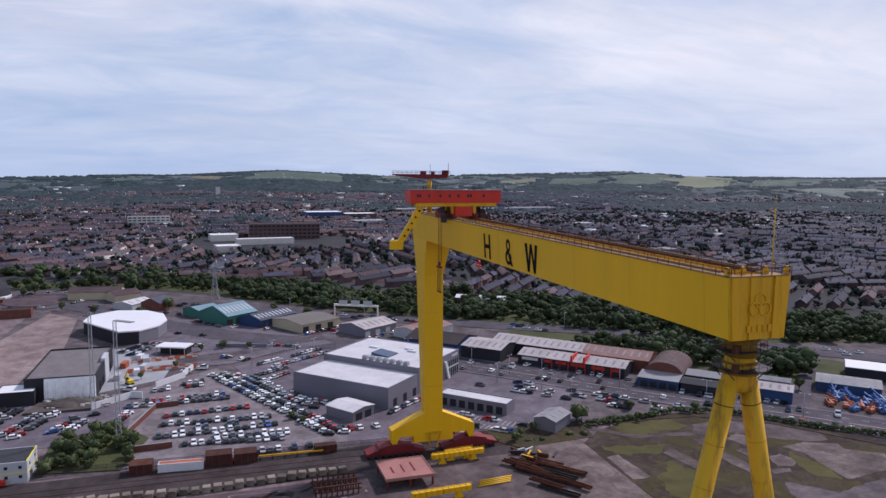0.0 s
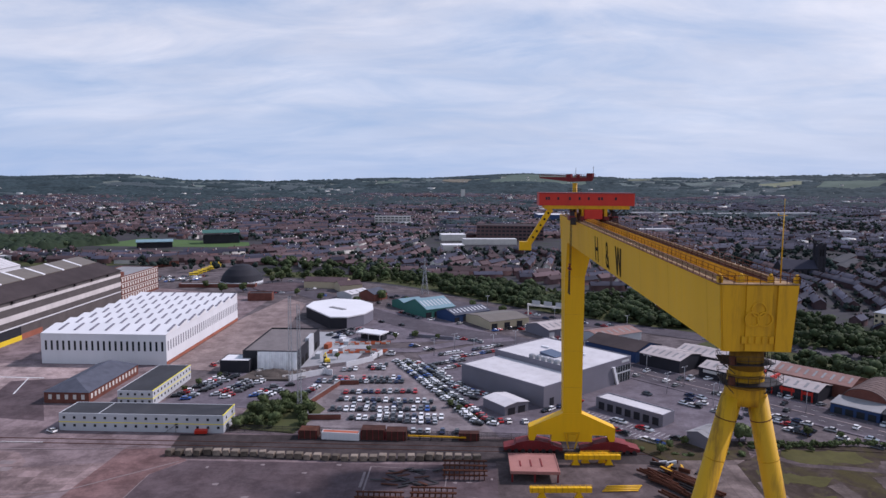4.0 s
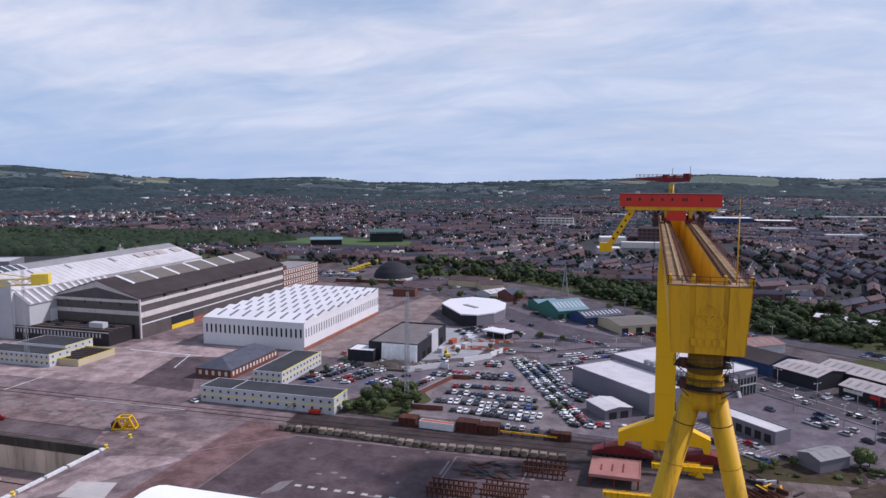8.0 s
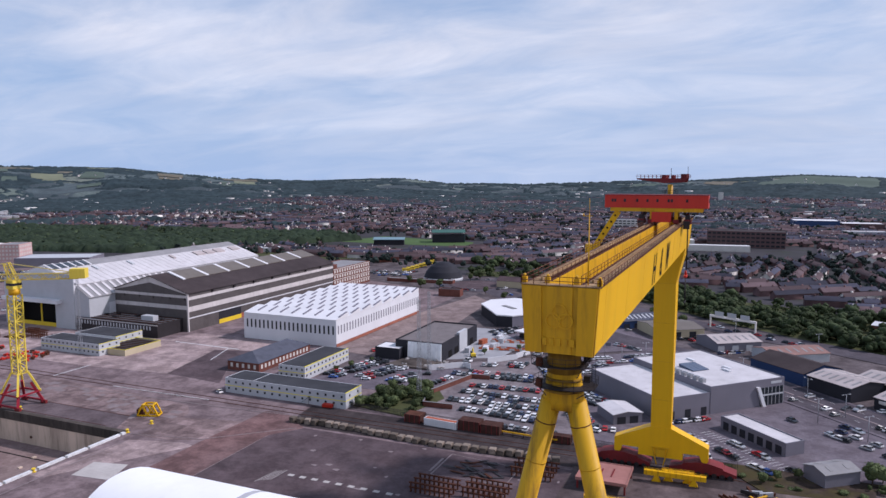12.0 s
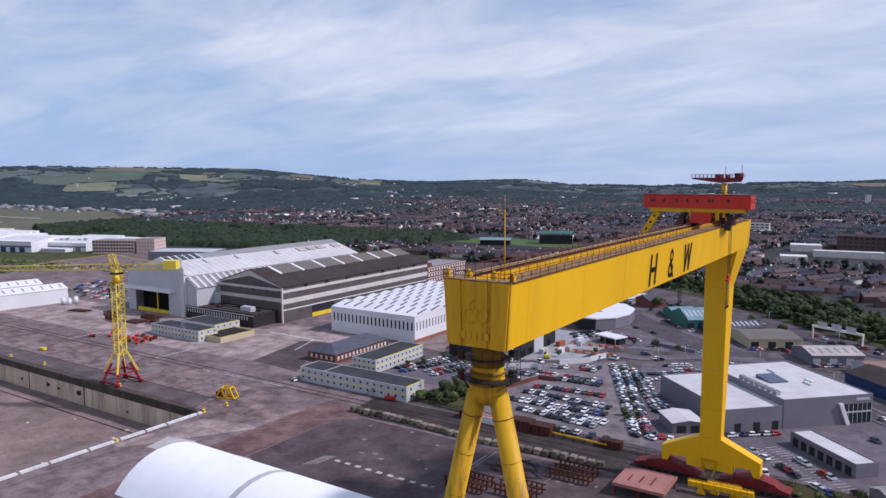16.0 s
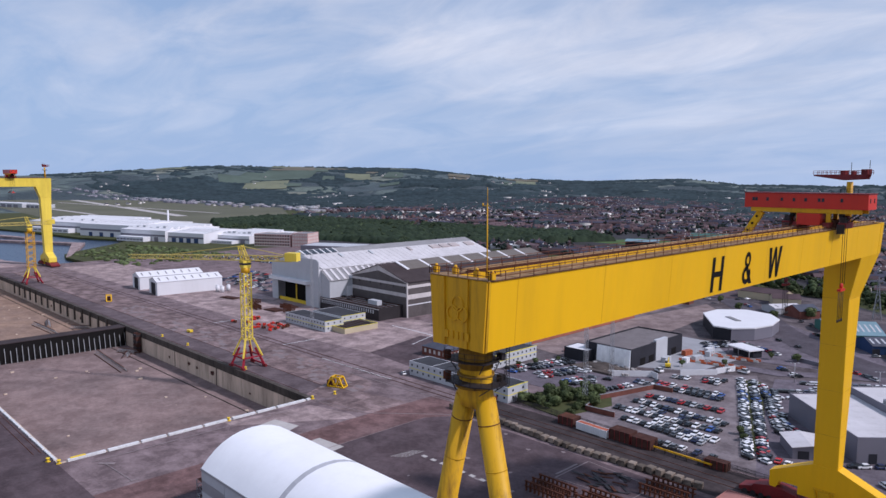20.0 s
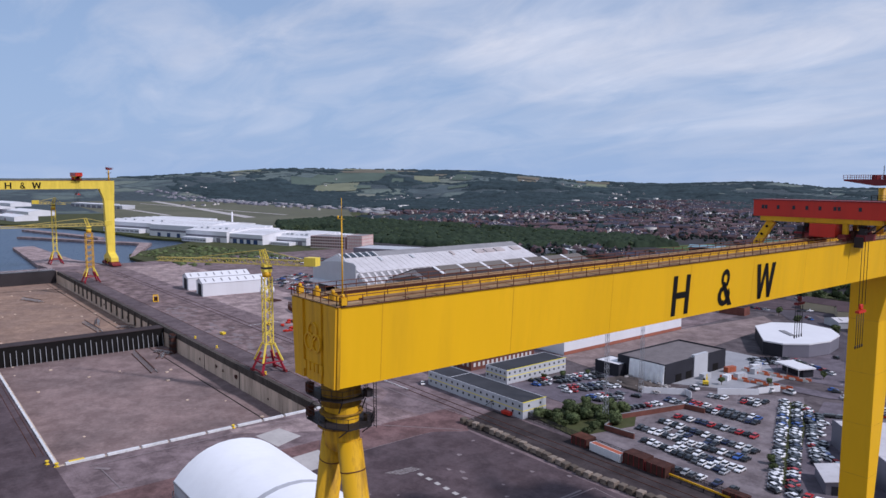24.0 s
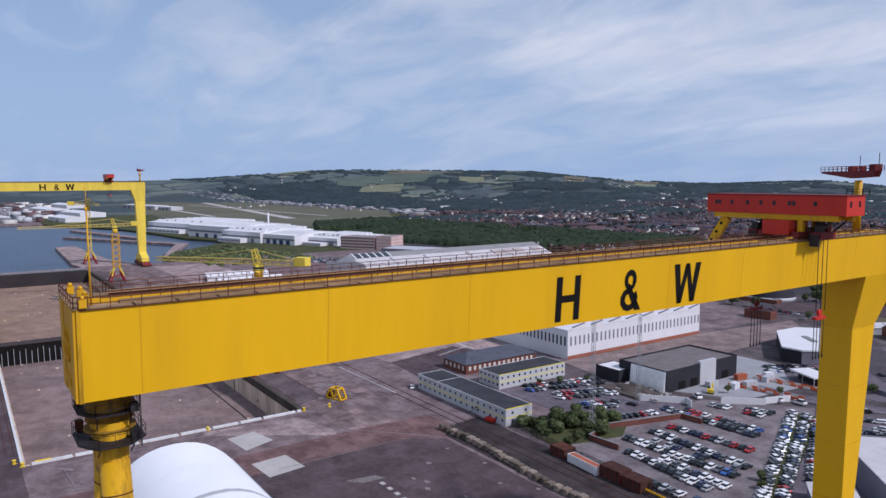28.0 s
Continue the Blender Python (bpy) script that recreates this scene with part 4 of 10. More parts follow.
# woods, hedges and tree-filled gardens of the far town and the hills
A2, R2 = np.meshgrid(np.radians(np.arange(-86, 66, 0.125)), np.concatenate([np.arange(960, 1500, 6.0), np.arange(1500, 2600, 9.0), np.arange(2600, 4560, 13.0)]))
fx2, fy2 = R2 * np.sin(A2), R2 * np.cos(A2)
base2 = hill_at(fx2, fy2)
thick = value_noise(fx2, fy2, 300, 40, 5) + 0.12 * smooth(1500, 2300, R2) - 0.17 * smooth(2800, 3700, R2) + 0.06 * smooth(25, 45, -np.degrees(A2))
hedge2 = np.abs(value_noise(fx2, fy2, 170, 47, 2) - 0.5) < 0.018
open2 = ((R2 < 1500) & ((np.degrees(A2) < -38) | (thick < 0.62))) | inside(WOOD_1, fx2, fy2) | inside(PARK, fx2, fy2) | inside(MILL, fx2, fy2) | inside([(-1300, 420), (-1180, 560), (-1300, 800), (-1540, 930), (-1700, 1040), (-2350, 1010), (-3000, 1000), (-3600, 900), (-3900, 600), (-2158, 440), (-1700, 400)], fx2, fy2) | ((fx2 < -1300) & (fy2 < 1075))
for m, *c in FIELDS:
    open2 |= inside(c, fx2, fy2)
canopy("far_woods", fx2, fy2, base2, ((thick > 0.55) | (hedge2 & (R2 > 2300))) & ~open2, crowns(fx2, fy2, 17.0, 4.0, 10.0, 90), "dark woods, hedges and garden trees far off", HAZED_CANOPY)
# garden trees between the nearer houses
n = 3900
a = np.radians(rng.uniform(-40, 62, n))
r = np.sqrt(rng.uniform(420**2, 1100**2, n))
x, y = r * np.sin(a), r * np.cos(a)
ok = ~(inside(PARK, x, y) | inside(MILL, x, y) | (y < 555 - 1.15 * np.abs(x) * (x > 0)) | ((x < -150) & (y < 600)) | ((x > 60) & (x < 330) & (y < 345 - 0.2 * x)))
x, y = x[ok], y[ok]
tagged(new("garden_trees", leaf_cloud("garden_trees", x, y, 0 * x, rng.uniform(1.8, 5.0, len(x)), 3, 9, 0.8, HAZED_LEAF)), "dark green garden trees between the nearer houses", "trees", kind="stuff")

# ---------- gantry cranes ----------
def letter_bars(bm, strokes, at, size, depth, right):
    """Flat painted strokes on the side of the girder; strokes are quads in 0..1 across and up."""
    (y0, z0), (w, h) = at, size
    for quad in strokes:
        co = []
        for u, v in quad:
            z = z0 + v * h
            x = (4.22 + (z - 69.3) / 8.2 * 0.55 + depth)
            y = y0 + u * w if right else y0 + (1 - u) * w
            co.append((x if right else -x, y, z))
        n = len(co)
        vs = [bm.verts.new(c) for c in co]
        bm.faces.new(vs if right else vs[::-1])


H_SHAPE = (((0, 0), (0.24, 0), (0.24, 1), (0, 1)), ((0.76, 0), (1, 0), (1, 1), (0.76, 1)), ((0.24, 0.42), (0.76, 0.42), (0.76, 0.58), (0.24, 0.58)))
W_SHAPE = (((0, 1), (0.18, 0), (0.34, 0), (0.2, 1)), ((0.18, 0), (0.34, 0), (0.57, 1), (0.43, 1)), ((0.43, 1), (0.66, 0), (0.82, 0), (0.57, 1)), ((0.66, 0), (0.82, 0), (1, 1), (0.8, 1)))


def ampersand():
    """Strokes of an ampersand: a small loop over a large one, and the tail."""
    def arc(cx, cy, rx, ry, a0, a1, w, n=9):
        out = []
        for i in range(n):
            q = []
            for a, s in ((a0 + (a1 - a0) * i / n, 1 - w), (a0 + (a1 - a0) * i / n, 1), (a0 + (a1 - a0) * (i + 1) / n, 1), (a0 + (a1 - a0) * (i + 1) / n, 1 - w)):
                q.append((cx + rx * s * math.cos(radians(a)), cy + ry * s * math.sin(radians(a))))
            out.append(tuple(q))
        return out
    s = arc(0.44, 0.75, 0.29, 0.25, -40, 220, 0.58) + arc(0.42, 0.29, 0.42, 0.29, 100, 400, 0.52)
    s += [((0.18, 0.66), (0.42, 0.66), (1.02, 0.0), (0.72, 0.0)), ((0.26, 0.40), (0.36, 0.56), (0.68, 0.72), (0.64, 0.55))]
    return s


def gantry_crane(x, y, lift=0.0, label="", trolley_at=119.0, letters=((56.1, 83.9, 4.3), (68.4, 70.6, 4.3), (79.8, 57.6, 6.3)), flush=False, paint_=None):
    """A shipyard gantry crane: twin-web girder along +y, a tube A-frame at its near end, a box leg at its far end. lift raises the girder."""
    yellow = paint_ or YELLOW
    g = thing("gantry_crane", x, y, label=label, category="gantry crane", group="shipyard gantry cranes")
    zb, zt, L = 69.3 + lift, 77.5 + lift, 155.0
    # girder: trapezoid section with a slot along its top
    bm = B()
    prof = [(-4.2, zb), (-4.75, zt), (-2.0, zt), (-1.7, zb + 2.2), (1.7, zb + 2.2), (2.0, zt), (4.75, zt), (4.2, zb)]
    n = len(prof)
    ring = [[bm.verts.new((px, yy, pz)) for px, pz in prof] for yy in (0.6, 2.4, L - 2.4)]
    for a, b in zip(ring, ring[1:]):
        for i in range(n):
            # slot walls get a browner yellow, toned down against orange bounce light
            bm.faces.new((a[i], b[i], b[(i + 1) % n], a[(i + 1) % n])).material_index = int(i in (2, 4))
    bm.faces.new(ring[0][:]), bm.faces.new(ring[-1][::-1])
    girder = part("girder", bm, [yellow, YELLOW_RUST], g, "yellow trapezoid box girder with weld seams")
    bm = B()
    # end plates with a shallow recess between stiffened sides
    extrude_y(bm, [(-4.25, zb - 0.05), (-4.8, zt + 0.05), (4.8, zt + 0.05), (4.25, zb - 0.05)], 0.25, 0.6)
    part("end_plate", bm, YELLOW_RUST, girder, "rust-streaked yellow end plate")
    for s in (-1, 1):
        bm = B()
        extrude_y(bm, [(s * 3.1 - 1.0, zb - 0.02), (s * 3.45 - 1.2, zt + 0.03), (s * 3.45 + 1.2, zt + 0.03), (s * 3.1 + 1.0, zb - 0.02)], 0.0, 0.25)
        part("end_stiffener", bm, YELLOW_OLD, girder)
    bm = B()
    extrude_y(bm, [(-1.5, zb), (-1.6, zt), (1.6, zt), (1.5, zb)], 0.05, 0.25)
    part("end_panel", bm, YELLOW_OLD, girder)
    bm = B()
    extrude_y(bm, [(-4.25, zb), (-4.8, zt), (4.8, zt), (4.25, zb)], L - 2.4, L)
    part("end_plate", bm, yellow, girder)
    # raised maker's mark: three rings over a row of plain bars
    for cx, cz, out in ((0.0, 3.6, 0.12), (-0.75, 2.45, 0.135), (0.75, 2.45, 0.15)):
        bm = B()
        ro, ri = 0.98, 0.78
        co = []
        for k in range(28):
            a = 2 * math.pi * k / 28
            for rr_ in (ri, ro):
                co += [(cx + rr_ * math.cos(a), 0.05, zb + 1.6 + cz + rr_ * math.sin(a)), (cx + rr_ * math.cos(a), -out, zb + 1.6 + cz + rr_ * math.sin(a))]
        fs = []
        for k in range(28):
            i, j = 4 * k, 4 * ((k + 1) % 28)
            fs += [(i + 1, i + 3, j + 3, j + 1), (i + 3, i + 2, j + 2, j + 3), (i, i + 1, j + 1, j)]
        faces(bm, co, fs)
        part("emblem_ring", bm, YELLOW_OLD, girder)
    for k in range(5):
        bm = B()
        box(bm, -2.0 + 0.84 * k, -1.45 + 0.84 * k, -0.12, 0.05, zb + 1.0, zb + 1.9)
        part("emblem_bar", bm, YELLOW_OLD, girder)
    # weld seams on the webs
    for s in (-1, 1):
        for k in range(8):
            yy = k * 18.35 + 5.4
            bm = B()
            c = [(s * 4.205, yy - 0.05, zb + 0.1), (s * 4.745, yy - 0.05, zt - 0.15), (s * 4.745, yy + 0.05, zt - 0.15), (s * 4.205, yy + 0.05, zb + 0.1)]
            c2 = [(p[0] + s * 0.014, p[1], p[2]) for p in c]
            faces(bm, c + c2, ((0, 1, 2, 3), (7, 6, 5, 4), (0, 4, 5, 1), (1, 5, 6, 2), (2, 6, 7, 3), (3, 7, 4, 0)))
            part("seam", bm, YELLOW_OLD, girder)
    bm = B()
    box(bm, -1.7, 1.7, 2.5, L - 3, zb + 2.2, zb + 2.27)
    part("trough_floor", bm, HINGE_RUST, girder, "dark brown floor of the girder slot")
    bm = B()
    box(bm, -1.3, 1.3, 22, 23.2, zb + 2.27, zb + 4.6)
    part("winch_housing", bm, DARK_STEEL, girder, "dark winch housing in the slot")
    bm = B()
    tube(bm, (-1.2, 19.5, zb + 3.06), (1.2, 19.5, zb + 3.06), 0.8, 0.8, 14)
    part("winch_drum", bm, DARK_STEEL, girder, "dark winch drum in the slot")
    # walkways, rails and handrails along both top edges
    for s in (-1, 1):
        bm = B()
        box(bm, *sorted((s * 2.05, s * 4.9)), 0.5, L - 3, zt + 0.004, zt + 0.06)
        way_ = part("walkway", bm, RUST, g, "rusty walkway under tan deck plates")
        bm = B()
        box(bm, *sorted((s * 2.6, s * 4.5)), 0.0, 3.5, zt + 0.06, zt + 0.13)
        plate = mesh_of("deck_plate", bm, TAN_DECK)
        for k in range(int((L - 8) / 3.75)):
            part("deck_plate", plate, None, way_).location = (0, 1.4 + 3.75 * k, 0)
        bm = B()
        box(bm, *sorted((s * 3.1, s * 3.35)), 4, L - 3, zt + 0.12, zt + 0.5)
        part("crane_rail", bm, TAN_DECK, g)
        bm = B()
        box(bm, *sorted((s * 2.4, s * 2.55)), 4, L - 3, zt + 0.12, zt + 0.3)
        part("cable_tray", bm, RUST, g)
        bm = B()
        rail(bm, [(s * 4.82, 0.4, zt + 0.05), (s * 4.82, L - 2.5, zt + 0.05)], 1.05, 2.6, 0.07)
        part("handrail", bm, RUST, g, "rust-brown tubular handrail")
        bm = B()
        rail(bm, [(s * 2.1, 2.6, zt + 0.05), (s * 2.1, L - 2.5, zt + 0.05)], 1.05, 2.6, 0.06)
        part("handrail", bm, RUST, g, "rust-brown handrail along the slot")
    bm = B()
    box(bm, -4.85, 4.85, 0.0, 1.3, zt + 0.1, zt + 0.2)
    part("end_platform", bm, TAN_DECK, g)
    bm = B()
    rail(bm, [(-4.8, 1.2, zt + 0.15), (-4.8, 0.06, zt + 0.15), (4.8, 0.06, zt + 0.15), (4.8, 1.2, zt + 0.15)], 1.05, 1.7, 0.07)
    part("handrail", bm, RUST, g)
    for px, py in ((-4.6, 1.0), (-1.8, 1.5), (1.8, 1.4), (4.7, 0.8)):
        bm = B()
        prism(bm, [(px - 0.3, py - 0.3), (px + 0.3, py - 0.3), (px + 0.3, py + 0.3), (px - 0.3, py + 0.3)], zt + 0.25, zt + 0.95)
        tube(bm, (px, py, zt + 0.95), (px, py, zt + 1.3), 0.24, 0.16, 8)
        part("buffer_post", bm, YELLOW_OLD, g)
    bm = B()
    tube(bm, (3.1, 1.7, zt), (3.1, 1.7, zt + 8.8), 0.09, 0.06, 8), tube(bm, (3.1, 1.7, zt + 8.8), (3.1, 1.7, zt + 10.6), 0.035, 0.03, 6)
    beam(bm, (2.4, 1.7, zt + 8.5), (3.5, 1.7, zt + 8.5), 0.06)
    tube(bm, (2.4, 1.7, zt + 8.45), (2.4, 1.7, zt + 8.8), 0.08, 0.08, 8)
    part("mast", bm, YELLOW_OLD, g, "thin yellow mast")
    # hinge column, widening into the crotch of the A-frame
    bm = B()
    rings = []
    for zz, rx, ry in ((zb, 1.95, 1.75), (zb - 1.5, 2.05, 1.75), (zb - 3.4, 2.15, 1.7), (zb - 5.0, 2.45, 1.62), (zb - 6.6, 2.75, 1.5), (zb - 7.7, 2.95, 1.38)):
        rings.append([bm.verts.new((rx * math.cos(2 * math.pi * k / 28), 3.2 + ry * math.sin(2 * math.pi * k / 28), zz)) for k in range(28)])
    for a, b in zip(rings, rings[1:]):
        for k in range(28):
            bm.faces.new((b[k], b[(k + 1) % 28], a[(k + 1) % 28], a[k])).smooth = True
    bm.faces.new(rings[0]), bm.faces.new(rings[-1][::-1])
    part("leg_head", bm, YELLOW_RUST, g, "rust-stained yellow hinge column under the girder")
    bm = B()
    tube(bm, (0, 3.2, zb - 0.02), (0, 3.2, zb - 2.9), 2.06, 2.14, 24), tube(bm, (0, 3.2, zb - 3.6), (0, 3.2, zb - 3.85), 2.3, 2.3, 24), tube(bm, (0, 3.2, zb - 4.9), (0, 3.2, zb - 5.2), 2.55, 2.55, 24)
    part("hinge_ring", bm, HINGE_RUST, g, "dark rusty hinge ring")
    for s in (-1, 1):
        bm = B()
        top, foot = Vector((s * 1.55, 3.2, zb - 6.6)), Vector((s * 15.2, 3.2, 3.4))
        tube(bm, top, foot, 1.32, 1.32, 20)
        leg = part("tube_leg", bm, YELLOW_RUST, g, "rusting yellow tubular leg")
        for k in (0.05, 0.14, 0.24, 0.34, 0.45, 0.56, 0.67, 0.78, 0.9):
            bm = B()
            c, d = top.lerp(foot, k), (foot - top).normalized() * 0.14
            tube(bm, c - d * 0.4, c + d * 0.4, 1.36, 1.36, 20)
            part("joint_ring", bm, RUST if k < 0.06 else YELLOW_RUST, leg)
        bm = B()
        extrude_y(bm, [(s * 15.2 - 3.2, 1.2), (s * 15.2 - 1.6, 3.8), (s * 15.2 + 1.6, 3.8), (s * 15.2 + 3.2, 1.2)], 2.2, 4.2)
        part("foot", bm, YELLOW_OLD, g)
        for k in range(4):
            bm = B()
            tube(bm, (s * 15.2 - 2.7 + 1.8 * k, 2.8, 0.55), (s * 15.2 - 2.7 + 1.8 * k, 3.6, 0.55), 0.5, 0.5, 14)
            part("wheel", bm, DARK_STEEL, g)
    # uneven open platforms round the hinge, on thin brackets
    for zz, wx, y0, y1, sh in ((zb - 2.0, 3.4, 0.4, 5.7, -0.4), (zb - 4.6, 3.8, 0.2, 5.9, 0.3)):
        bm = B()
        poly = [(-wx + sh, 1.6), (-wx + 1.4 + sh, y0), (wx - 2.2 + sh, y0), (wx + sh, 1.6), (wx + sh, y1 - 1.6), (wx - 1.8 + sh, y1), (-wx + 0.8 + sh, y1)]
        prism(bm, poly, zz, zz + 0.1)
        pl = part("platform", bm, DARK_STEEL, g, "dark rust-stained platform with handrails")
        bm = B()
        rail(bm, [(px, py, zz + 0.1) for px, py in poly + poly[:1]], 1.1, 1.5, 0.045, 2)
        part("handrail", bm, DARK_STEEL, pl)
        for sx in (-1, 1):
            for yy in (1.8, 4.6):
                bm = B()
                beam(bm, (sx * 1.9, yy, zz - 1.3), (sx * (wx - 0.4) + sh, yy, zz - 0.05), 0.1)
                part("bracket", bm, DARK_STEEL, pl)
        for k, (px, py, w_, h_) in enumerate(((-2.6, 0.9, 0.7, 1.0), (2.6, 4.9, 0.8, 0.8))):
            bm = B()
            box(bm, px - w_ / 2, px + w_ / 2, py - 0.35, py + 0.35, zz + 0.1, zz + 0.1 + h_)
            part("switch_box", bm, (RUST, DARK_STEEL)[k], pl)
    bm = B()
    for sx in (-0.25, 0.25):
        beam(bm, (3.3 + sx, 5.3, zb - 5.1), (3.3 + sx, 5.3, zb + 0.6), 0.06)
    for k in range(19):
        beam(bm, (3.05, 5.3, zb - 5.0 + 0.3 * k), (3.55, 5.3, zb - 5.0 + 0.3 * k), 0.04)
    part("ladder", bm, DARK_STEEL, g)
    # far box leg with its haunch
    bm = B()
    zl = zb - 11.0
    y_in, y_out = (141.0, 155.0) if flush else (139.2, 154.6)
    la, lb, lc, ld = (146.6, 153.6, 145.0, 154.6) if flush else (139.1, 142.8, 140.0, 149.2)
    xa, xb = (-3.3, 3.3) if flush else (-4.25, 1.75)
    xc, hl = (xa + xb) / 2, 14.6 if flush else 14.0
    dy = (la + lb) / 2 - 138.7
    sd = (lb - la) / 2
    co = [(xa, la, 10), (xb, la, 10), (xb, lb, 10), (xa, lb, 10), (xa - 0.3, lc, zl), (xb, lc, zl), (xb, ld, zl), (xa - 0.3, ld, zl), (-4.2, y_in, zb), (4.2, y_in, zb), (4.2, y_out, zb), (-4.2, y_out, zb)]
    faces(bm, co, ((0, 3, 2, 1), (0, 1, 5, 4), (1, 2, 6, 5), (2, 3, 7, 6), (3, 0, 4, 7), (4, 5, 9, 8), (5, 6, 10, 9), (6, 7, 11, 10), (7, 4, 8, 11), (8, 9, 10, 11)))
    leg = part("box_leg", bm, yellow, g, "yellow box leg flaring into the girder")
    for zz in (22, 34, 46, zl - 0.1):
        f_ = (zz - 10) / (zl - 10)
        ya, yb, xl_ = la + (lc - la) * f_, lb + (ld - lb) * f_, xa - 0.3 * f_
        bm = B()
        for a in ((xl_ - 0.02, xb + 0.02, ya - 0.04, ya + 0.04), (xb - 0.02, xb + 0.035, ya, yb), (xl_ - 0.035, xl_ + 0.02, ya, yb)):
            box(bm, *a, zz, zz + 0.12)
        part("seam", bm, YELLOW_OLD, leg)
    # saddle on the bogies
    y0, y1 = 138.7 + dy - sd - 0.1, 138.7 + dy + sd + 0.1
    bm = B()
    extrude_y(bm, [(xc + q, z) for q, z in ((-hl, 4.6), (-hl, 8.6), (-3.2, 13.4), (3.2, 13.4), (hl, 8.6), (hl, 4.6), (hl - 1.0, 3.2), (hl - 2.0, 4.6), (hl - 2.6, 6.2), (6.6, 6.2), (6.6, 4.0), (-6.6, 4.0), (-6.6, 6.2), (2.6 - hl, 6.2), (2.0 - hl, 4.6), (1.0 - hl, 3.2))], y0, y1)
    part("saddle", bm, yellow, g, "bright yellow saddle beam over the bogies")
    bm = B()
    for q in (-2.4, 2.4):
        beam(bm, (xc + q, y0 - 0.2, 7.0), (xc + q * 0.4, y0 - 0.2, 1.6), 0.35)
    beam(bm, (xc - 2.6, y0 - 0.2, 7.0), (xc + 2.6, y0 - 0.2, 7.0), 0.4), box(bm, xc - 1.4, xc + 1.4, y0 - 0.35, y0 - 0.05, 4.2, 6.6)
    part("centre_frame", bm, YELLOW_RUST, g, "rusty yellow frame under the saddle")
    for s in (-1, 1):
        bc = xc + s * (hl - 1.5)
        bm = B()
        extrude_y(bm, [(bc - 9.6, 0.9), (bc - 9.6, 1.8), (bc - 6.0, 2.8), (bc - 5.6, 3.4), (bc - 2.0, 4.2), (bc + 2.0, 4.2), (bc + 5.6, 3.4), (bc + 6.0, 2.8), (bc + 9.6, 1.8), (bc + 9.6, 0.9)], y0 - 0.5, y1 + 0.5)
        bogie = part("bogie", bm, DARK_RED, g, "dark red wheel bogie")
        for k in range(5):
            bm = B()
            box(bm, bc - 6.4 + 3.0 * k, bc - 6.1 + 3.0 * k, y0 - 0.62, y0 - 0.5, 1.5, 2.7)
            part("stiffener", bm, DARK_RED, bogie)
        for k in range(8):
            for yy in (y0 - 0.6, y1 - 0.3):
                bm = B()
                xx = bc - 7.8 + 2.23 * k
                tube(bm, (xx, yy, 0.75), (xx, yy + 0.9, 0.75), 0.75, 0.75, 16)
                part("wheel", bm, DARK_STEEL, g)
    # machinery trolley
    ty = trolley_at
    bm = B()
    box(bm, -15.7, 11.2, ty - 3, ty + 3.2, zt + 4.6, zt + 8.0)
    house = part("machine_house", bm, CRANE_RED, g, "red machinery house with small dark windows")
    bm = B()
    box(bm, -15.85, 11.35, ty - 3.15, ty + 3.4, zt + 8.0, zt + 8.18)
    part("roof", bm, DARK_RED, house)
    for wx in (-13.6, -12.9, -10.3, -7.0, -4.3, -1.7, 1.2, 2.0, 5.9):
        bm = B()
        box(bm, wx - 0.28, wx + 0.28, ty - 3.06, ty - 2.98, zt + 6.2, zt + 7.0)
        part("window", bm, GLASS, house)
    for wy in (-1.6, 1.4):
        bm = B()
        box(bm, 11.18, 11.26, ty + wy - 0.3, ty + wy + 0.3, zt + 6.1, zt + 7.1)
        part("window", bm, GLASS, house)
    for yy in (ty - 2.4, ty + 2.4):
        bm = B()
        box(bm, -14.2, 9.9, yy - 0.45, yy + 0.45, zt + 3.6, zt + 4.6)
        part("cross_beam", bm, YELLOW_OLD, g, "yellow cross beam under the machinery house")
    for s, yy in itertools.product((-1, 1), (ty - 2.4, ty + 2.4)):
        bm = B()
        beam(bm, (s * 3.2, yy, zt + 1.4), (s * 3.2, yy, zt + 3.7), 0.9)
        part("trolley_leg", bm, YELLOW_OLD, g)
    for s, yy in itertools.product((-1, 1), (ty - 2.6, ty + 2.6)):
        bm = B()
        box(bm, s * 3.2 - 0.7, s * 3.2 + 0.7, yy - 1.7, yy + 1.7, zt + 0.7, zt + 1.6)
        for k in (-1, 1):
            tube(bm, (s * 3.2 - 0.5, yy + k * 0.9, zt + 0.75), (s * 3.2 + 0.5, yy + k * 0.9, zt + 0.75), 0.55, 0.55, 12)
        part("bogie", bm, DARK_RED, g)
    for sx, k in itertools.product((-1, 1), range(6)):
        bm = B()
        a = ((5.2, 6.9, -2.6, 2.4, 0.3, 1.6), (5.4, 6.6, -2.0, -0.8, 1.6, 2.8), (5.5, 6.4, 0.6, 1.8, 1.6, 3.0), (5.1, 6.7, -3.0, -2.6, -0.9, 1.2), (2.2, 4.4, -1.4, 1.2, 0.6, 2.2), (4.9, 5.6, -1.0, 1.0, 2.6, 4.5))[k]
        x0, x1 = sorted((sx * a[0], sx * a[1]))
        box(bm, x0, x1, ty + a[2], ty + a[3], zt + a[4], zt + a[5])
        part("hoist_gear", bm, (DARK_RED, DARK_STEEL, DARK_RED, DARK_STEEL, RUST, DARK_STEEL)[k], g, "dark grimy hoist machinery")
    bm = B()
    box(bm, -3.0, 2.0, ty - 4.4, ty + 2, zt + 0.9, zt + 3.55)
    part("winch_house", bm, CRANE_RED, g, "red winch cabin between the rails")
    # inclined cantilever arm with cab
    bm = B()
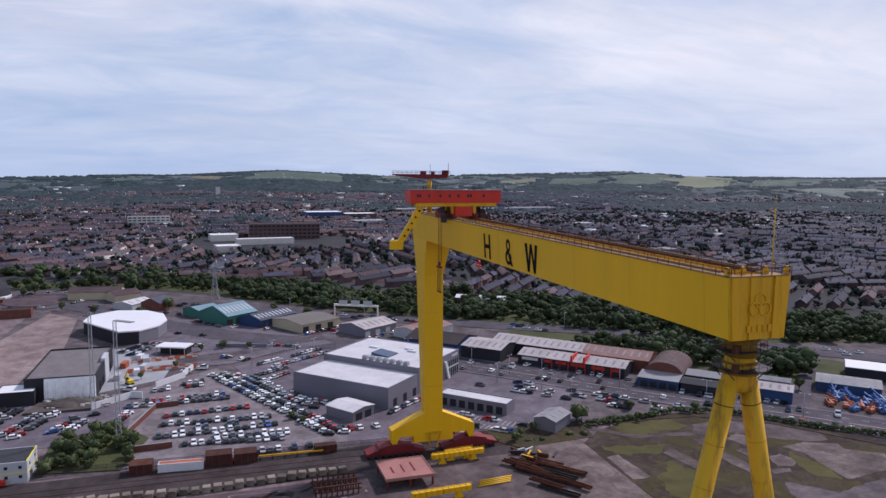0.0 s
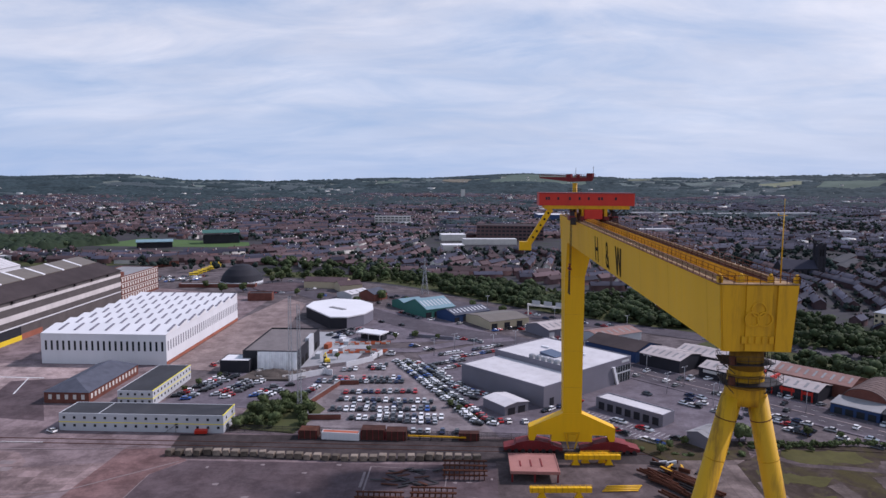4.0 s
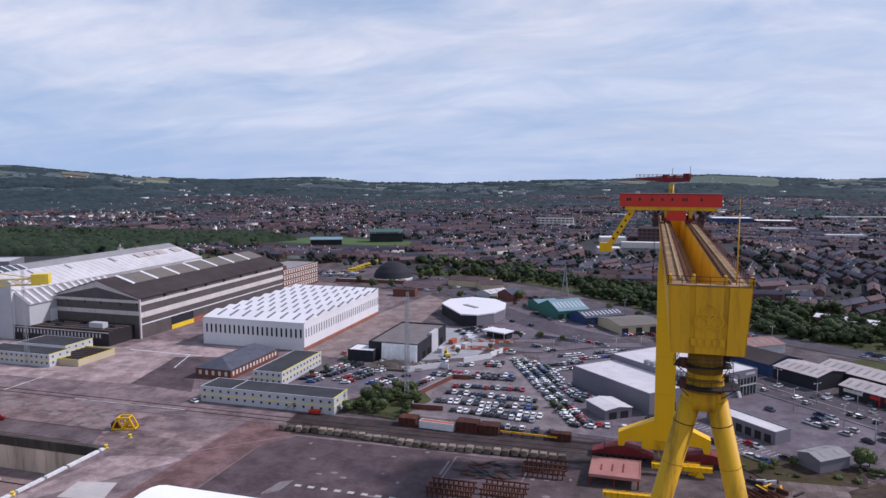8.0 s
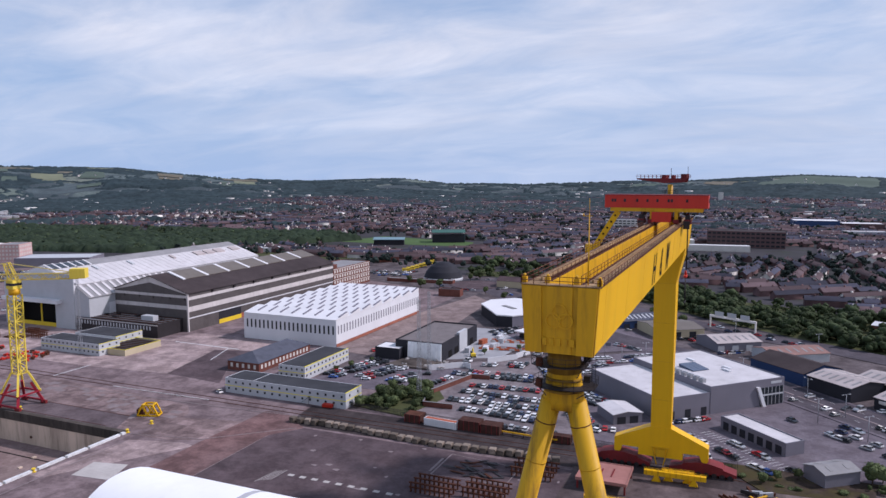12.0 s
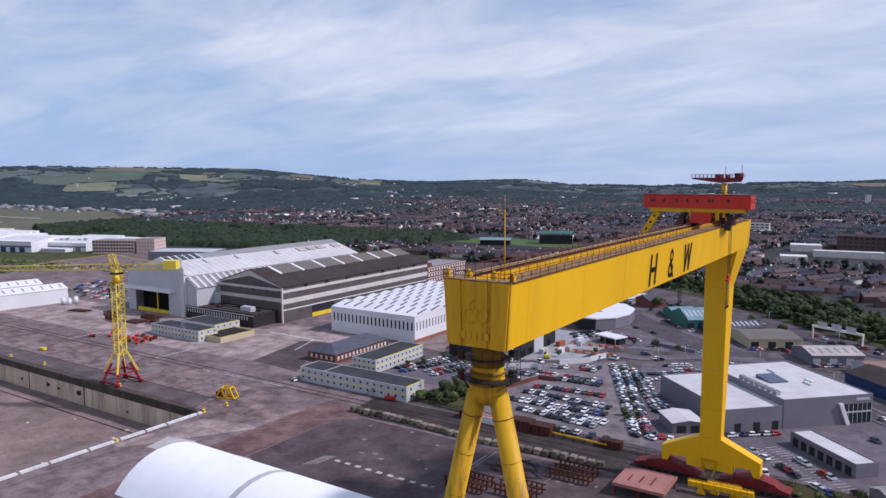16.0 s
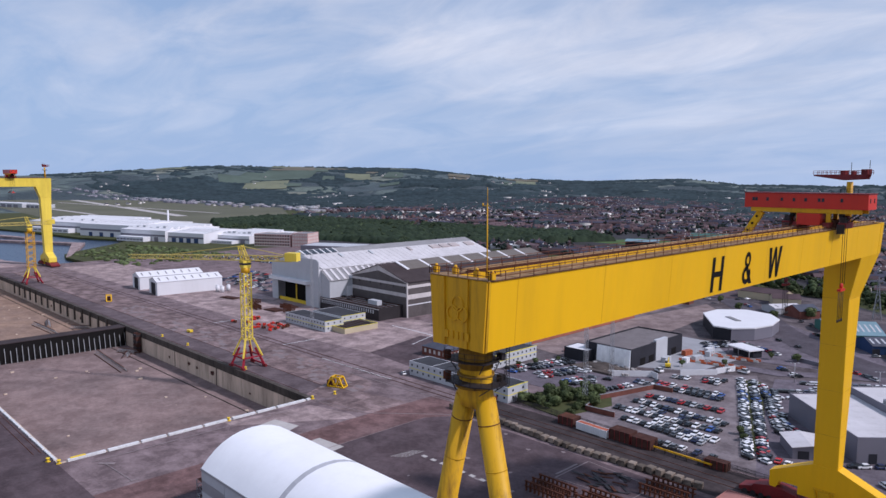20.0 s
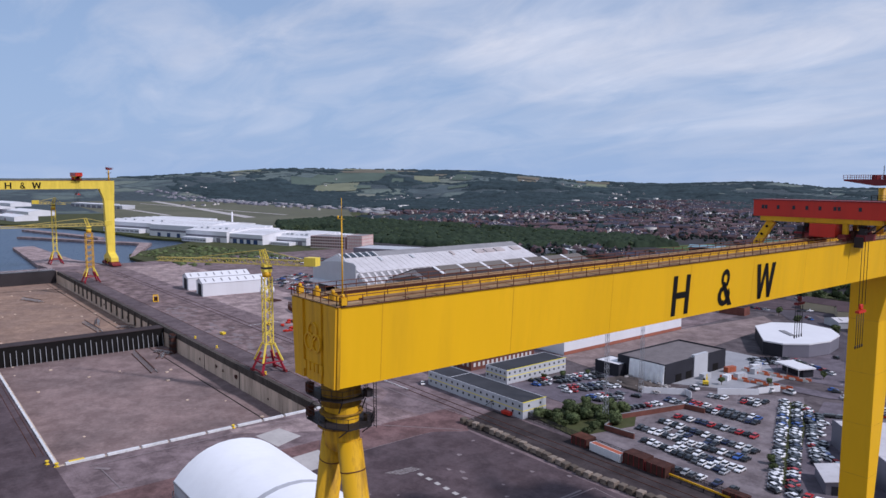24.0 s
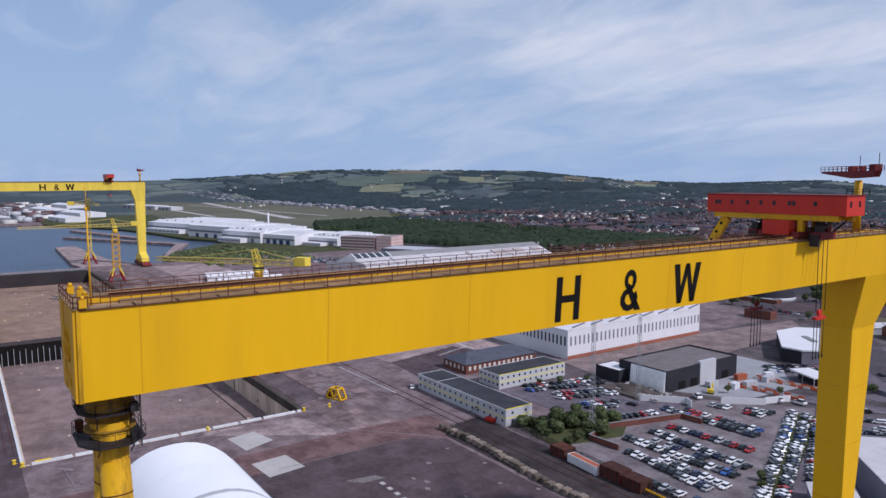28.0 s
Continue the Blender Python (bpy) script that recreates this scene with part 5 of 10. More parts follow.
    beam(bm, (-12.2, ty - 1.5, zt + 3.6), (-18.4, ty - 1.5, zt - 6.6), 1.1, 1.6)
    box(bm, -21.0, -17.6, ty - 2.5, ty - 0.5, zt - 8.3, zt - 5.9)
    part("side_arm", bm, yellow, g, "yellow inclined arm with a cab at its foot")
    for k in range(5):
        bm = B()
        c = Vector((-12.2, ty - 2.32, zt + 3.6)).lerp(Vector((-18.4, ty - 2.32, zt - 6.6)), 0.12 + 0.17 * k)
        tube(bm, c, c + Vector((0, -0.06, 0)), 0.3, 0.3, 10)
        part("lightening_hole", bm, BLACK_PAINT, g)
    for yy in (ty - 2.4, ty + 2.4):
        bm = B()
        beam(bm, (9.6, yy, zt + 4.4), (5.4, yy, zt + 0.6), 0.3)
        part("brace", bm, DARK_STEEL, g)
    # slewing service jib on its own post behind the trolley
    jy, jz = 144.5 + dy * 0.6, zt + 8.6
    bm = B()
    tube(bm, (-1.3, jy, zt), (-1.3, jy, jz + 2.0), 0.8, 0.75, 14)
    part("jib_post", bm, YELLOW_OLD, g, "yellow post of the service jib")
    spin = Matrix.Translation((-1.3, jy, jz)) @ Matrix.Rotation(radians(-32), 4, "Z")

    def swung(bm):
        bmesh.ops.transform(bm, matrix=spin, verts=bm.verts)
        return bm
    bm = B()
    extrude_y(bm, [(5.6, 2.7), (-1.6, 2.4), (-12.4, 3.5), (-12.4, 3.9), (6.2, 3.9)], -0.7, 0.7)
    jib = part("jib", swung(bm), DARK_RED, g, "red service jib with handrails")
    bm = B()
    for yy in (-0.9, 0.9):
        rail(bm, [(-12.3, yy, 3.9), (6.5, yy, 3.9)], 1.0, 1.6, 0.09)
    part("handrail", swung(bm), DARK_RED, jib)
    for a in ((-2.9, -1.2, -0.6, 0.6, 3.9, 4.9), (4.2, 6.2, -0.7, 0.7, 3.9, 5.2), (0.6, 1.6, -0.5, 0.5, 3.9, 4.8)):
        bm = B()
        box(bm, *a)
        part("winch", swung(bm), DARK_RED, jib)
    for ax, top in ((0.2, 7.0), (6.2, 7.4)):
        bm = B()
        beam(bm, (ax, 0, 3.9), (ax, 0, top), 0.1)
        part("aerial", swung(bm), DARK_STEEL, jib)
    bm = B()
    poly = [(-1.3 + 2.2 * math.cos(radians(a)), jy + 2.2 * math.sin(radians(a))) for a in range(0, 360, 45)]
    rail(bm, [(a, b, jz - 0.9) for a, b in poly + poly[:1]], 1.1, 1.5, 0.09)
    prism(bm, poly, jz - 1.0, jz - 0.9)
    part("jib_platform", bm, DARK_STEEL, g)
    # hoist ropes and bottom blocks
    for px in (-6.2, 5.9):
        for k in range(3):
            bm = B()
            tube(bm, (px + 0.15, ty - 1.5 + 1.5 * k, zt + 3.6), (px + 0.15, ty - 1.5 + 1.5 * k, zb - 4.4), 0.07, 0.07, 6)
            part("hoist_rope", bm, DARK_STEEL, g)
        bm = B()
        box(bm, px - 0.4, px + 0.4, ty - 1.6, ty + 1.6, zb - 5.9, zb - 5.4)
        tube(bm, (px - 0.25, ty, zb - 4.7), (px + 0.25, ty, zb - 4.7), 0.6, 0.6, 14)
        part("hook_block", bm, DARK_RED if px < 0 else CRANE_RED, g, "red hook block")
        for k in range(4):
            bm = B()
            yy = ty - 1.6 + 1.05 * k
            tube(bm, (px, yy, zb - 6.0), (px, yy, zb - 12.5), 0.07, 0.07, 6), tube(bm, (px, yy, zb - 12.5), (px, yy, zb - 13.1), 0.18, 0.12, 8)
            part("sling", bm, DARK_STEEL, g)
    if letters:
        for right in (True, False):
            for shape, (y_right, y_left, w) in zip((H_SHAPE, ampersand(), W_SHAPE), letters):
                bm = B()
                y_at = y_right if right else y_left
                letter_bars(bm, [[(u, v) for u, v in q] for q in shape], (y_at, 69.3 + 0.6), (w, 6.0 if shape is not None else 6), 0.035, right)
                for v in bm.verts:
                    v.co.z += lift
                part("painted_letter", bm, BLACK_PAINT, girder, "tall black painted letter")
    return g



crane = gantry_crane(2.25, 0.0, label="tall yellow gantry crane straddling the yard, with a red machinery house")

# ---------- buildings ----------
OLD_WHITE = mat("weathered_white_roofing", (0.52, 0.50, 0.505), 0.65, vary=0.14, big=0.06, fine=0.6, bump=0.08, dirt=0.45, dirt_rgb=(0.34, 0.31, 0.31))
YELLOW_BAND = mat("yellow_band_paint", (0.72, 0.62, 0.05), 0.55, vary=0.08)
TEAL_ROOF = mat("teal_sheet_roofing", (0.155, 0.25, 0.285), 0.55, vary=0.12, big=0.15)
GREEN_WALL = mat("green_sheet", (0.04, 0.155, 0.125), 0.55, vary=0.12)
BLUE_WALL = mat("blue_sheet", (0.022, 0.05, 0.13), 0.5, vary=0.15)
CREAM_WALL = mat("cream_wall", (0.46, 0.39, 0.27), 0.8, vary=0.12)
PINK_ROOF = mat("faded_pinkish_roofing", (0.40, 0.35, 0.34), 0.7, vary=0.18, big=0.12, dirt=0.3, dirt_rgb=(0.22, 0.16, 0.15))
RED_SHEET = mat("red_sign_sheet", (0.48, 0.03, 0.02), 0.5, vary=0.12)
SHEETING = mat("white_plastic_sheeting", (0.88, 0.88, 0.90), 0.35, vary=0.15, big=0.35, fine=1.1, bump=0.25)
SOLAR = mat("solar_glass", (0.06, 0.085, 0.14), 0.15, vary=0.15)
BROWN_CLAD = mat("brown_glazed_cladding", (0.095, 0.082, 0.080), 0.5, vary=0.25, big=0.2, dirt=0.3, dirt_rgb=(0.05, 0.04, 0.04))
TAN_PANEL = mat("tan_rooflight_panel", (0.135, 0.115, 0.098), 0.6, vary=0.15, big=0.2)
STONE_WALL = mat("greyed_concrete_wall", (0.54, 0.5, 0.485), 0.8, vary=0.15, big=0.1, dirt=0.35, dirt_rgb=(0.17, 0.15, 0.15), streak=True)
RUSSET_ROOF = mat("faded_russet_roofing", (0.26, 0.155, 0.135), 0.8, vary=0.22, big=0.15, fine=1.0, dirt=0.4, dirt_rgb=(0.14, 0.075, 0.062), streak=True)
BARREL_ROOF = mat("weathered_barrel_roofing", (0.135, 0.095, 0.088), 0.85, vary=0.28, big=0.2, fine=1.0, dirt=0.5, dirt_rgb=(0.075, 0.05, 0.045), streak=True)
RED_BASE = mat("terracotta_base", (0.30, 0.11, 0.075), 0.85, vary=0.2)


def shell(bm, w, d, h, t=0.3, x=0.0, y=0.0, z=0.0):
    """Four joined walls with a rim, open above."""
    o, i = [(x, y), (x + w, y), (x + w, y + d), (x, y + d)], [(x + t, y + t), (x + w - t, y + t), (x + w - t, y + d - t), (x + t, y + d - t)]
    co = [(*p, z) for p in o] + [(*p, h) for p in o] + [(*p, h) for p in i] + [(*p, z) for p in i]
    fs = []
    for k in range(4):
        j = (k + 1) % 4
        fs += [(k, j, 4 + j, 4 + k), (4 + k, 4 + j, 8 + j, 8 + k), (8 + k, 8 + j, 12 + j, 12 + k)]
    faces(bm, co, fs)


def hall(name, x, y, w, d, h, wall, roof, label, category="building", rz=0.0, rim=0.35, group=""):
    """A flat-roofed hall with its near corner at x, y; w and d along its own axes."""
    b = thing(name, x, y, 0, rz, label, category, group)
    bm = B()
    shell(bm, w, d, h + rim)
    part("wall", bm, wall, b)
    bm = B()
    box(bm, 0.3, w - 0.3, 0.3, d - 0.3, h - 0.3, h)
    part("roof", bm, roof, b)
    return b


def gabled(name, x, y, w, d, h, ridge, wall, roof, label, category="building", rz=0.0, along="x", lights=0, group="", over=0.35, light_mat=None):
    """A hall under a pitched roof; the ridge runs along its own x or y. lights: rooflight strips on each slope."""
    b = thing(name, x, y, 0, rz, label, category, group)
    bm = B()
    if along == "x":
        extrude_x(bm, [(0, 0), (d, 0), (d, h), (d / 2, ridge), (0, h)], 0, w)
    else:
        extrude_y(bm, [(0, 0), (0, h), (w / 2, ridge), (w, h), (w, 0)], 0, d)
    part("wall", bm, wall, b)
    run, across = (w, d) if along == "x" else (d, w)
    pitch = (ridge - h) / (across / 2)
    for side in (0, 1):
        bm = B()
        e, t = over, 0.16
        prof = [(-e, h - e * pitch + 0.03), (across / 2, ridge + 0.03), (across / 2, ridge + 0.03 + t), (-e, h - e * pitch + 0.03 + t)]
        if side:
            prof = [(across - u, v) for u, v in prof][::-1]
        if along == "x":
            extrude_x(bm, prof, -e, run + e)
        else:
            extrude_y(bm, prof[::-1], -e, run + e)
        r = part("roof_slope", bm, roof, b)
        for k in range(lights):
            u0 = run * (k + 0.5) / lights
            bm = B()
            a0, a1 = across * 0.12, across * 0.38
            q = [(a0, h + a0 * pitch + 0.22), (a1, h + a1 * pitch + 0.22), (a1, h + a1 * pitch + 0.29), (a0, h + a0 * pitch + 0.29)]
            if side:
                q = [(across - u, v) for u, v in q][::-1]
            if along == "x":
                extrude_x(bm, q, u0 - 0.5, u0 + 0.5)
            else:
                extrude_y(bm, q[::-1], u0 - 0.5, u0 + 0.5)
            part("rooflight", bm, light_mat or GREY_ROOF, r)
    return b


def pane_row(b, name, n, size, start, step, face, material, depth=0.05):
    """A row of alike panes on a wall. face 'front' (-y), 'right' (+x) or 'left' (-x) of the local frame; start (along, out, z)."""
    bm = B()
    w, h = size
    if face == "front":
        box(bm, -w / 2, w / 2, -depth, depth, 0, h)
    else:
        box(bm, -depth, depth, -w / 2, w / 2, 0, h)
    me = mesh_of(name, bm, material)
    for k in range(n):
        a = start[0] + step * k
        ob = part(name, me, None, b)
        ob.location = (a, start[1], start[2]) if face == "front" else (start[1], a, start[2])


# white factory with sawtooth roof
fx, fy, fw, fd, fh = -235.6, 237.0, 60.3, 104.0, 14.5
factory = thing("factory_shed", fx, fy, 0, 0, "large white clad factory shed with a sawtooth roof", "factory shed")
bm = B()
shell(bm, fw, fd, fh)
wall = part("wall", bm, WHITE_WALL, factory)
bm = B()
box(bm, fw, fw + 0.12, -0.05, fd, 0, 1.7)
part("plinth", bm, RED_BASE, factory, "terracotta red plinth")
pane_row(factory, "window", 21, (1.0, 4.6), (2.4, -0.02, 6.6), 2.8, "front", GLASS)
pane_row(factory, "window", 34, (1.0, 4.6), (2.2, fw + 0.02, 6.6), 3.05, "right", GREY_WALL)
n_row, n_col = 8, 8
for k in range(n_row):
    y0, y1 = fd * k / n_row, fd * (k + 1) / n_row
    bm = B()
    extrude_x(bm, [(y0, fh - 0.1), (y1, fh - 0.1), (y1, fh + 2.5), (y1 - 0.35, fh + 2.5), (y0, fh + 0.1)], 0, fw)
    tooth = part("roof_tooth", bm, WHITE_ROOF, factory, "white sloping sawtooth bay")
    for c in range(n_col):
        xx = fw * (c + 1) / n_col - 0.35
        bm = B()
        q = [(y0 + 4.0, fh + 0.85), (y1 - 1.0, fh + 2.3), (y1 - 1.0, fh + 2.75), (y0 + 4.0, fh + 1.3)]
        extrude_x(bm, q, xx - 0.75, xx + 0.25)
        part("rooflight", bm, GREY_WALL, tooth)

# site cabins
def cabins(x, y, w, d, h, label, n_front, n_right=0, rz=0.0, roof=None):
    b = hall("site_cabins", x, y, w, d, h, PALE_GREY, roof or DARK_FELT, label, "site cabins", rz, 0.12, "grey modular site cabins")
    for zz in (1.5, 4.3):
        if zz > h - 1:
            continue
        pane_row(b, "window", n_front, (0.9, 0.9), (w / n_front / 2, -0.02, zz), w / n_front, "front", GLASS)
        if n_right:
            pane_row(b, "window", n_right, (0.9, 0.9), (d / n_right / 2, w + 0.02, zz), d / n_right, "right", GLASS)
    bm = B()
    box(bm, -0.05, w + 0.03, -0.04, 0.0, 3.0, 3.3)
    part("band", bm, YELLOW_BAND, b, "yellow painted band")
    bm = B()
    box(bm, w, w + 0.045, -0.02, d, 3.0, 3.3)
    part("band", bm, YELLOW_BAND, b)
    bm = B()
    box(bm, w - 0.25, w + 0.08, -0.06, d, h + 0.124, h + 0.3)
    part("edge_trim", bm, YELLOW_BAND, b)
    return b


c1 = cabins(-177, 151, 58.6, 12.4, 6.2, "long two-storey grey site cabins with a yellow band", 16, 2)
bm = B()
box(bm, 14.0, 14.25, 0.3, 12.1, 6.2, 6.32)
part("roof_joint", bm, PALE_GREY, c1)
bm = B()
beam(bm, (42, -0.9, 0), (42, -0.9, 3.1), 0.1), beam(bm, (38, -0.9, 0.1), (42, -0.9, 3.1), 0.5, 0.12), beam(bm, (42, -0.9, 3.1), (42, 0, 3.1), 1.0, 0.1)
part("stair", bm, DARK_STEEL, c1, "dark steel outside stair")
c2 = cabins(-169.5, 178, 14, 38, 6.0, "two-storey grey site cabins beside the brick office", 5, 12)
c3 = cabins(-318, 174, 42, 13, 6.0, "grey site cabins by the assembly hall", 14, 3)
c4 = cabins(-312, 190, 30, 18, 6.0, "grey site cabins by the assembly hall", 10, 4)
flatbed = hall("roofless_cabin", -284, 179, 20, 24, 2.6, CREAM_WALL, DARK_STEEL, "low cream walled store with an open dark top", rim=0.6)
bm = B()
shell(bm, 20.2, 24.2, 3.35, 0.25, -0.1, -0.1, 3.2)
part("edge_trim", bm, YELLOW_BAND, flatbed)
for k in range(7):
    bm = B()
    box(bm, 0.4, 19.6, 2.2 + 3.1 * k, 2.5 + 3.1 * k, 2.6, 2.9)
    part("joist", bm, RUST, flatbed)

# brick office with hipped roof
office = thing("brick_office", -200, 180, 0, 0, "red brick office with a dark slate hipped roof", "office")
bm = B()
shell(bm, 18, 42, 4.6)
part("wall", bm, BRICK, office)
bm = B()
faces(bm, [(-0.5, -0.5, 4.5), (18.5, -0.5, 4.5), (18.5, 42.5, 4.5), (-0.5, 42.5, 4.5), (9, 7, 8.2), (9, 35, 8.2)], ((0, 1, 4), (1, 2, 5, 4), (2, 3, 5), (3, 0, 4, 5), (3, 2, 1, 0)))
part("roof", bm, SLATE, office, "dark blue slate hipped roof")
pane_row(office, "window", 14, (1.3, 1.9), (2.2, 18.02, 1.6), 2.85, "right", RENDER_WHITE)
pane_row(office, "window", 5, (1.3, 1.9), (2.4, -0.02, 1.6), 3.3, "front", RENDER_WHITE)

# assembly hall
ax, ay, aw, ad, ah = -332.0, 236.0, 57.0, 159.0, 22.6
hallA = thing("assembly_hall", ax, ay, 0, 0, "huge banded grey assembly hall with a stained brown roof", "assembly hall")
bm = B()
extrude_y(bm, [(0, 0), (0, ah), (aw * 0.5, ah + 9), (aw, ah), (aw, 0)], 0, ad)
part("wall", bm, BROWN_CLAD, hallA)
for z0, z1, m, lab in ((11.6, 14.6, STONE_WALL, "pale concrete band"), (18.6, 20.4, STONE_WALL, "pale concrete band"), (7.6, 8.2, WHITE_WALL, "white gutter band")):
    bm = B()
    box(bm, aw, aw + 0.2, 0, ad, z0, z1)
    part("band", bm, m, hallA, lab)
    if z0 > 9:
        bm = B()
        box(bm, 0, aw, -0.2, 0, z0 + (1.4 if z0 < 15 else 1.2), z1 + (0.7 if z0 < 15 else 1.0))
        part("band", bm, m, hallA, lab)
bm = B()
extrude_y(bm, [(0, ah - 0.6), (0, ah), (aw * 0.5, ah + 9), (aw, ah), (aw, ah - 0.6), (aw * 0.5, ah + 5.2)], -0.18, -0.02)
part("gable_board", bm, STONE_WALL, hallA)
for xx in (8, 20, 31, 44, 55):
    bm = B()
    box(bm, xx - 0.3, xx + 0.3, -0.35, -0.05, ah - 4.0, ah - 2.6)
    part("bracket", bm, DARK_STEEL, hallA)
bm = B()
box(bm, aw - 0.6, aw + 0.3, -0.3, 0.5, 0, ah)
part("corner_post", bm, STONE_WALL, hallA)
for side in (0, 1):
    bm = B()
    prof = [(-0.8, ah - 0.15), (-0.8, ah + 0.2), (aw * 0.5, ah + 9.35), (aw * 0.5, ah + 9.05)]
    if side:
        prof = [(aw - u, v) for u, v in prof][::-1]
    extrude_y(bm, prof, -0.8, ad + 0.5)
    slope = part("roof_slope", bm, BROWN_ROOF, hallA, "stained dark brown sheet roof")
    if side:
        for k in range(7):
            # tan panels near the ridge between white ribs
            y0, y1 = 14 + 20.5 * k, 14 + 20.5 * (k + 1)
            bm = B()
            extrude_y(bm, [(aw * 0.5 + 0.3, ah + 9.4), (aw * 0.5 + 0.3, ah + 9.7), (aw * 0.5 + 12.5, ah + 5.9), (aw * 0.5 + 12.5, ah + 5.55)], y0 + 2.2, y1)
            part("roof_panel", bm, TAN_PANEL, slope, "tan roof panel")
            bm = B()
            extrude_y(bm, [(aw * 0.5 + 0.3, ah + 9.4), (aw * 0.5 + 0.3, ah + 9.9), (aw * 0.5 + 12.5, ah + 6.1), (aw * 0.5 + 12.5, ah + 5.55)], y0, y0 + 2.2)
            part("roof_rib", bm, WHITE_ROOF, slope)
for k in range(7):
    bm = B()
    box(bm, aw + 0.2, aw + 1.2, 20 + 20 * k, 21.4 + 20 * k, ah - 1.6, ah - 0.3)
    part("vent", bm, DARK_STEEL, hallA)
bm = B()
box(bm, aw, aw + 0.15, 0.5, 26, 0, 7.6)
part("sliding_door", bm, BROWN_CLAD, hallA)
bm = B()
box(bm, aw, aw + 0.25, 26, 47, 0, 7.6)
door = part("sliding_door", bm, DARK_WALL, hallA, "dark blue sliding door")
bm = B()
box(bm, aw + 0.25, aw + 0.4, 26, 47, 0, 2.6)
part("door_panel", bm, LINE_YELLOW, door, "yellow lower door panel")
bm = B()
box(bm, aw, aw + 0.3, 47, 66, 0, 3.0)
part("plinth", bm, RED_BASE, hallA)
lean = hall("lean_to", -345, 216, 66, 19.8, 7.6, DARK_STEEL, BROWN_ROOF, "low dark lean-to with a cluttered flat roof")
for k in range(9):
    bm = B()
    box(bm, 0.4, 65.6, 1.6 + 2.0 * k, 1.9 + 2.0 * k, 7.6, 8.1)
    part("roof_joist", bm, GREY_ROOF if k % 2 else RUST, lean)
bm = B()
box(bm, -0.1, 66.1, -0.25, -0.01, 7.0, 7.5)
part("gutter_band", bm, STONE_WALL, lean)
pane_row(lean, "window", 26, (0.9, 2.2), (3, -0.02, 4.2), 2.3, "front", PALE_GREY)
for k, (xx, yy, w, d, h) in enumerate(((6, 5, 3, 2, 1.4), (14, 10, 2, 2, 1.1), (25, 6, 4, 2, 1.6), (36, 12, 2, 3, 1.2), (48, 6, 9, 4, 3.2), (58, 10, 2, 2, 1.3), (20, 14, 2, 1.5, 1))):
    bm = B()
    box(bm, xx, xx + w, yy, yy + d, 7.6, 7.6 + h)
    part("roof_plant", bm, PALE_GREY if h > 3 else DARK_STEEL, lean)

# brick and white workshop block beyond the hall
block = thing("workshop_block", -303.0, 395.6, 0, 0, "four-storey block chequered in red brick and white", "workshop block")
bm = B()
shell(bm, 28, 59, 18)
part("wall", bm, BRICK, block)
bm = B()
box(bm, 0.3, 27.7, 0.3, 58.7, 17.2, 17.5)
part("roof", bm, GREY_ROOF, block)
for z in range(4):
    pane_row(block, "window", 8, (1.7, 2.1), (1.9, -0.02, 1.2 + 4.0 * z), 3.15, "front", RENDER_WHITE)
    pane_row(block, "window", 15, (1.9, 2.1), (2.4, 28.02, 1.6 + 4.2 * z), 3.87, "right", RENDER_WHITE)
    bm = B()
    box(bm, 28.0, 28.12, 0, 59, 4.25 + 4.2 * z, 4.75 + 4.2 * z)
    part("string_course", bm, RENDER_WHITE, block, "white string course")
bm = B()
box(bm, 14, 26, 4, 9, 17.5, 20.5)
part("roof_house", bm, BRICK, block)

# white painting hall
hx, hy = -402.0, 215.0
hallB = thing("painting_hall", hx, hy, 0, 0, "huge white hall with a ribbed roof and an open door", "painting hall")
bm = B()
# front wall with a doorway and a gently arched top
co, fs = [], []
for yy in (0.0, 0.5):
    co += [(0, yy, 0), (0, yy, 28.4), (16, yy, 30.6), (32, yy, 32.2), (46, yy, 33.0), (57, yy, 33.0), (60, yy, 31.6), (60, yy, 0), (44, yy, 0), (44, yy, 15), (8, yy, 15), (8, yy, 0)]
fs = [(0, 11, 10, 1), (1, 10, 9, 6, 5, 4, 3, 2), (9, 8, 7, 6)]
fs += [tuple(i + 12 for i in q[::-1]) for q in fs]
fs += [(i, i + 12, (i + 1) % 12 + 12, (i + 1) % 12) for i in range(12)]
faces(bm, co, fs)
part("front_wall", bm, PALE_GREY, hallB)
bm = B()
box(bm, 59.6, 60, 0.5, 174, 0, 26.6), box(bm, 0, 0.4, 0.5, 174, 0, 26.6), box(bm, 0.4, 59.6, 173.6, 174, 0, 26.6)
part("wall", bm, WHITE_WALL, hallB)
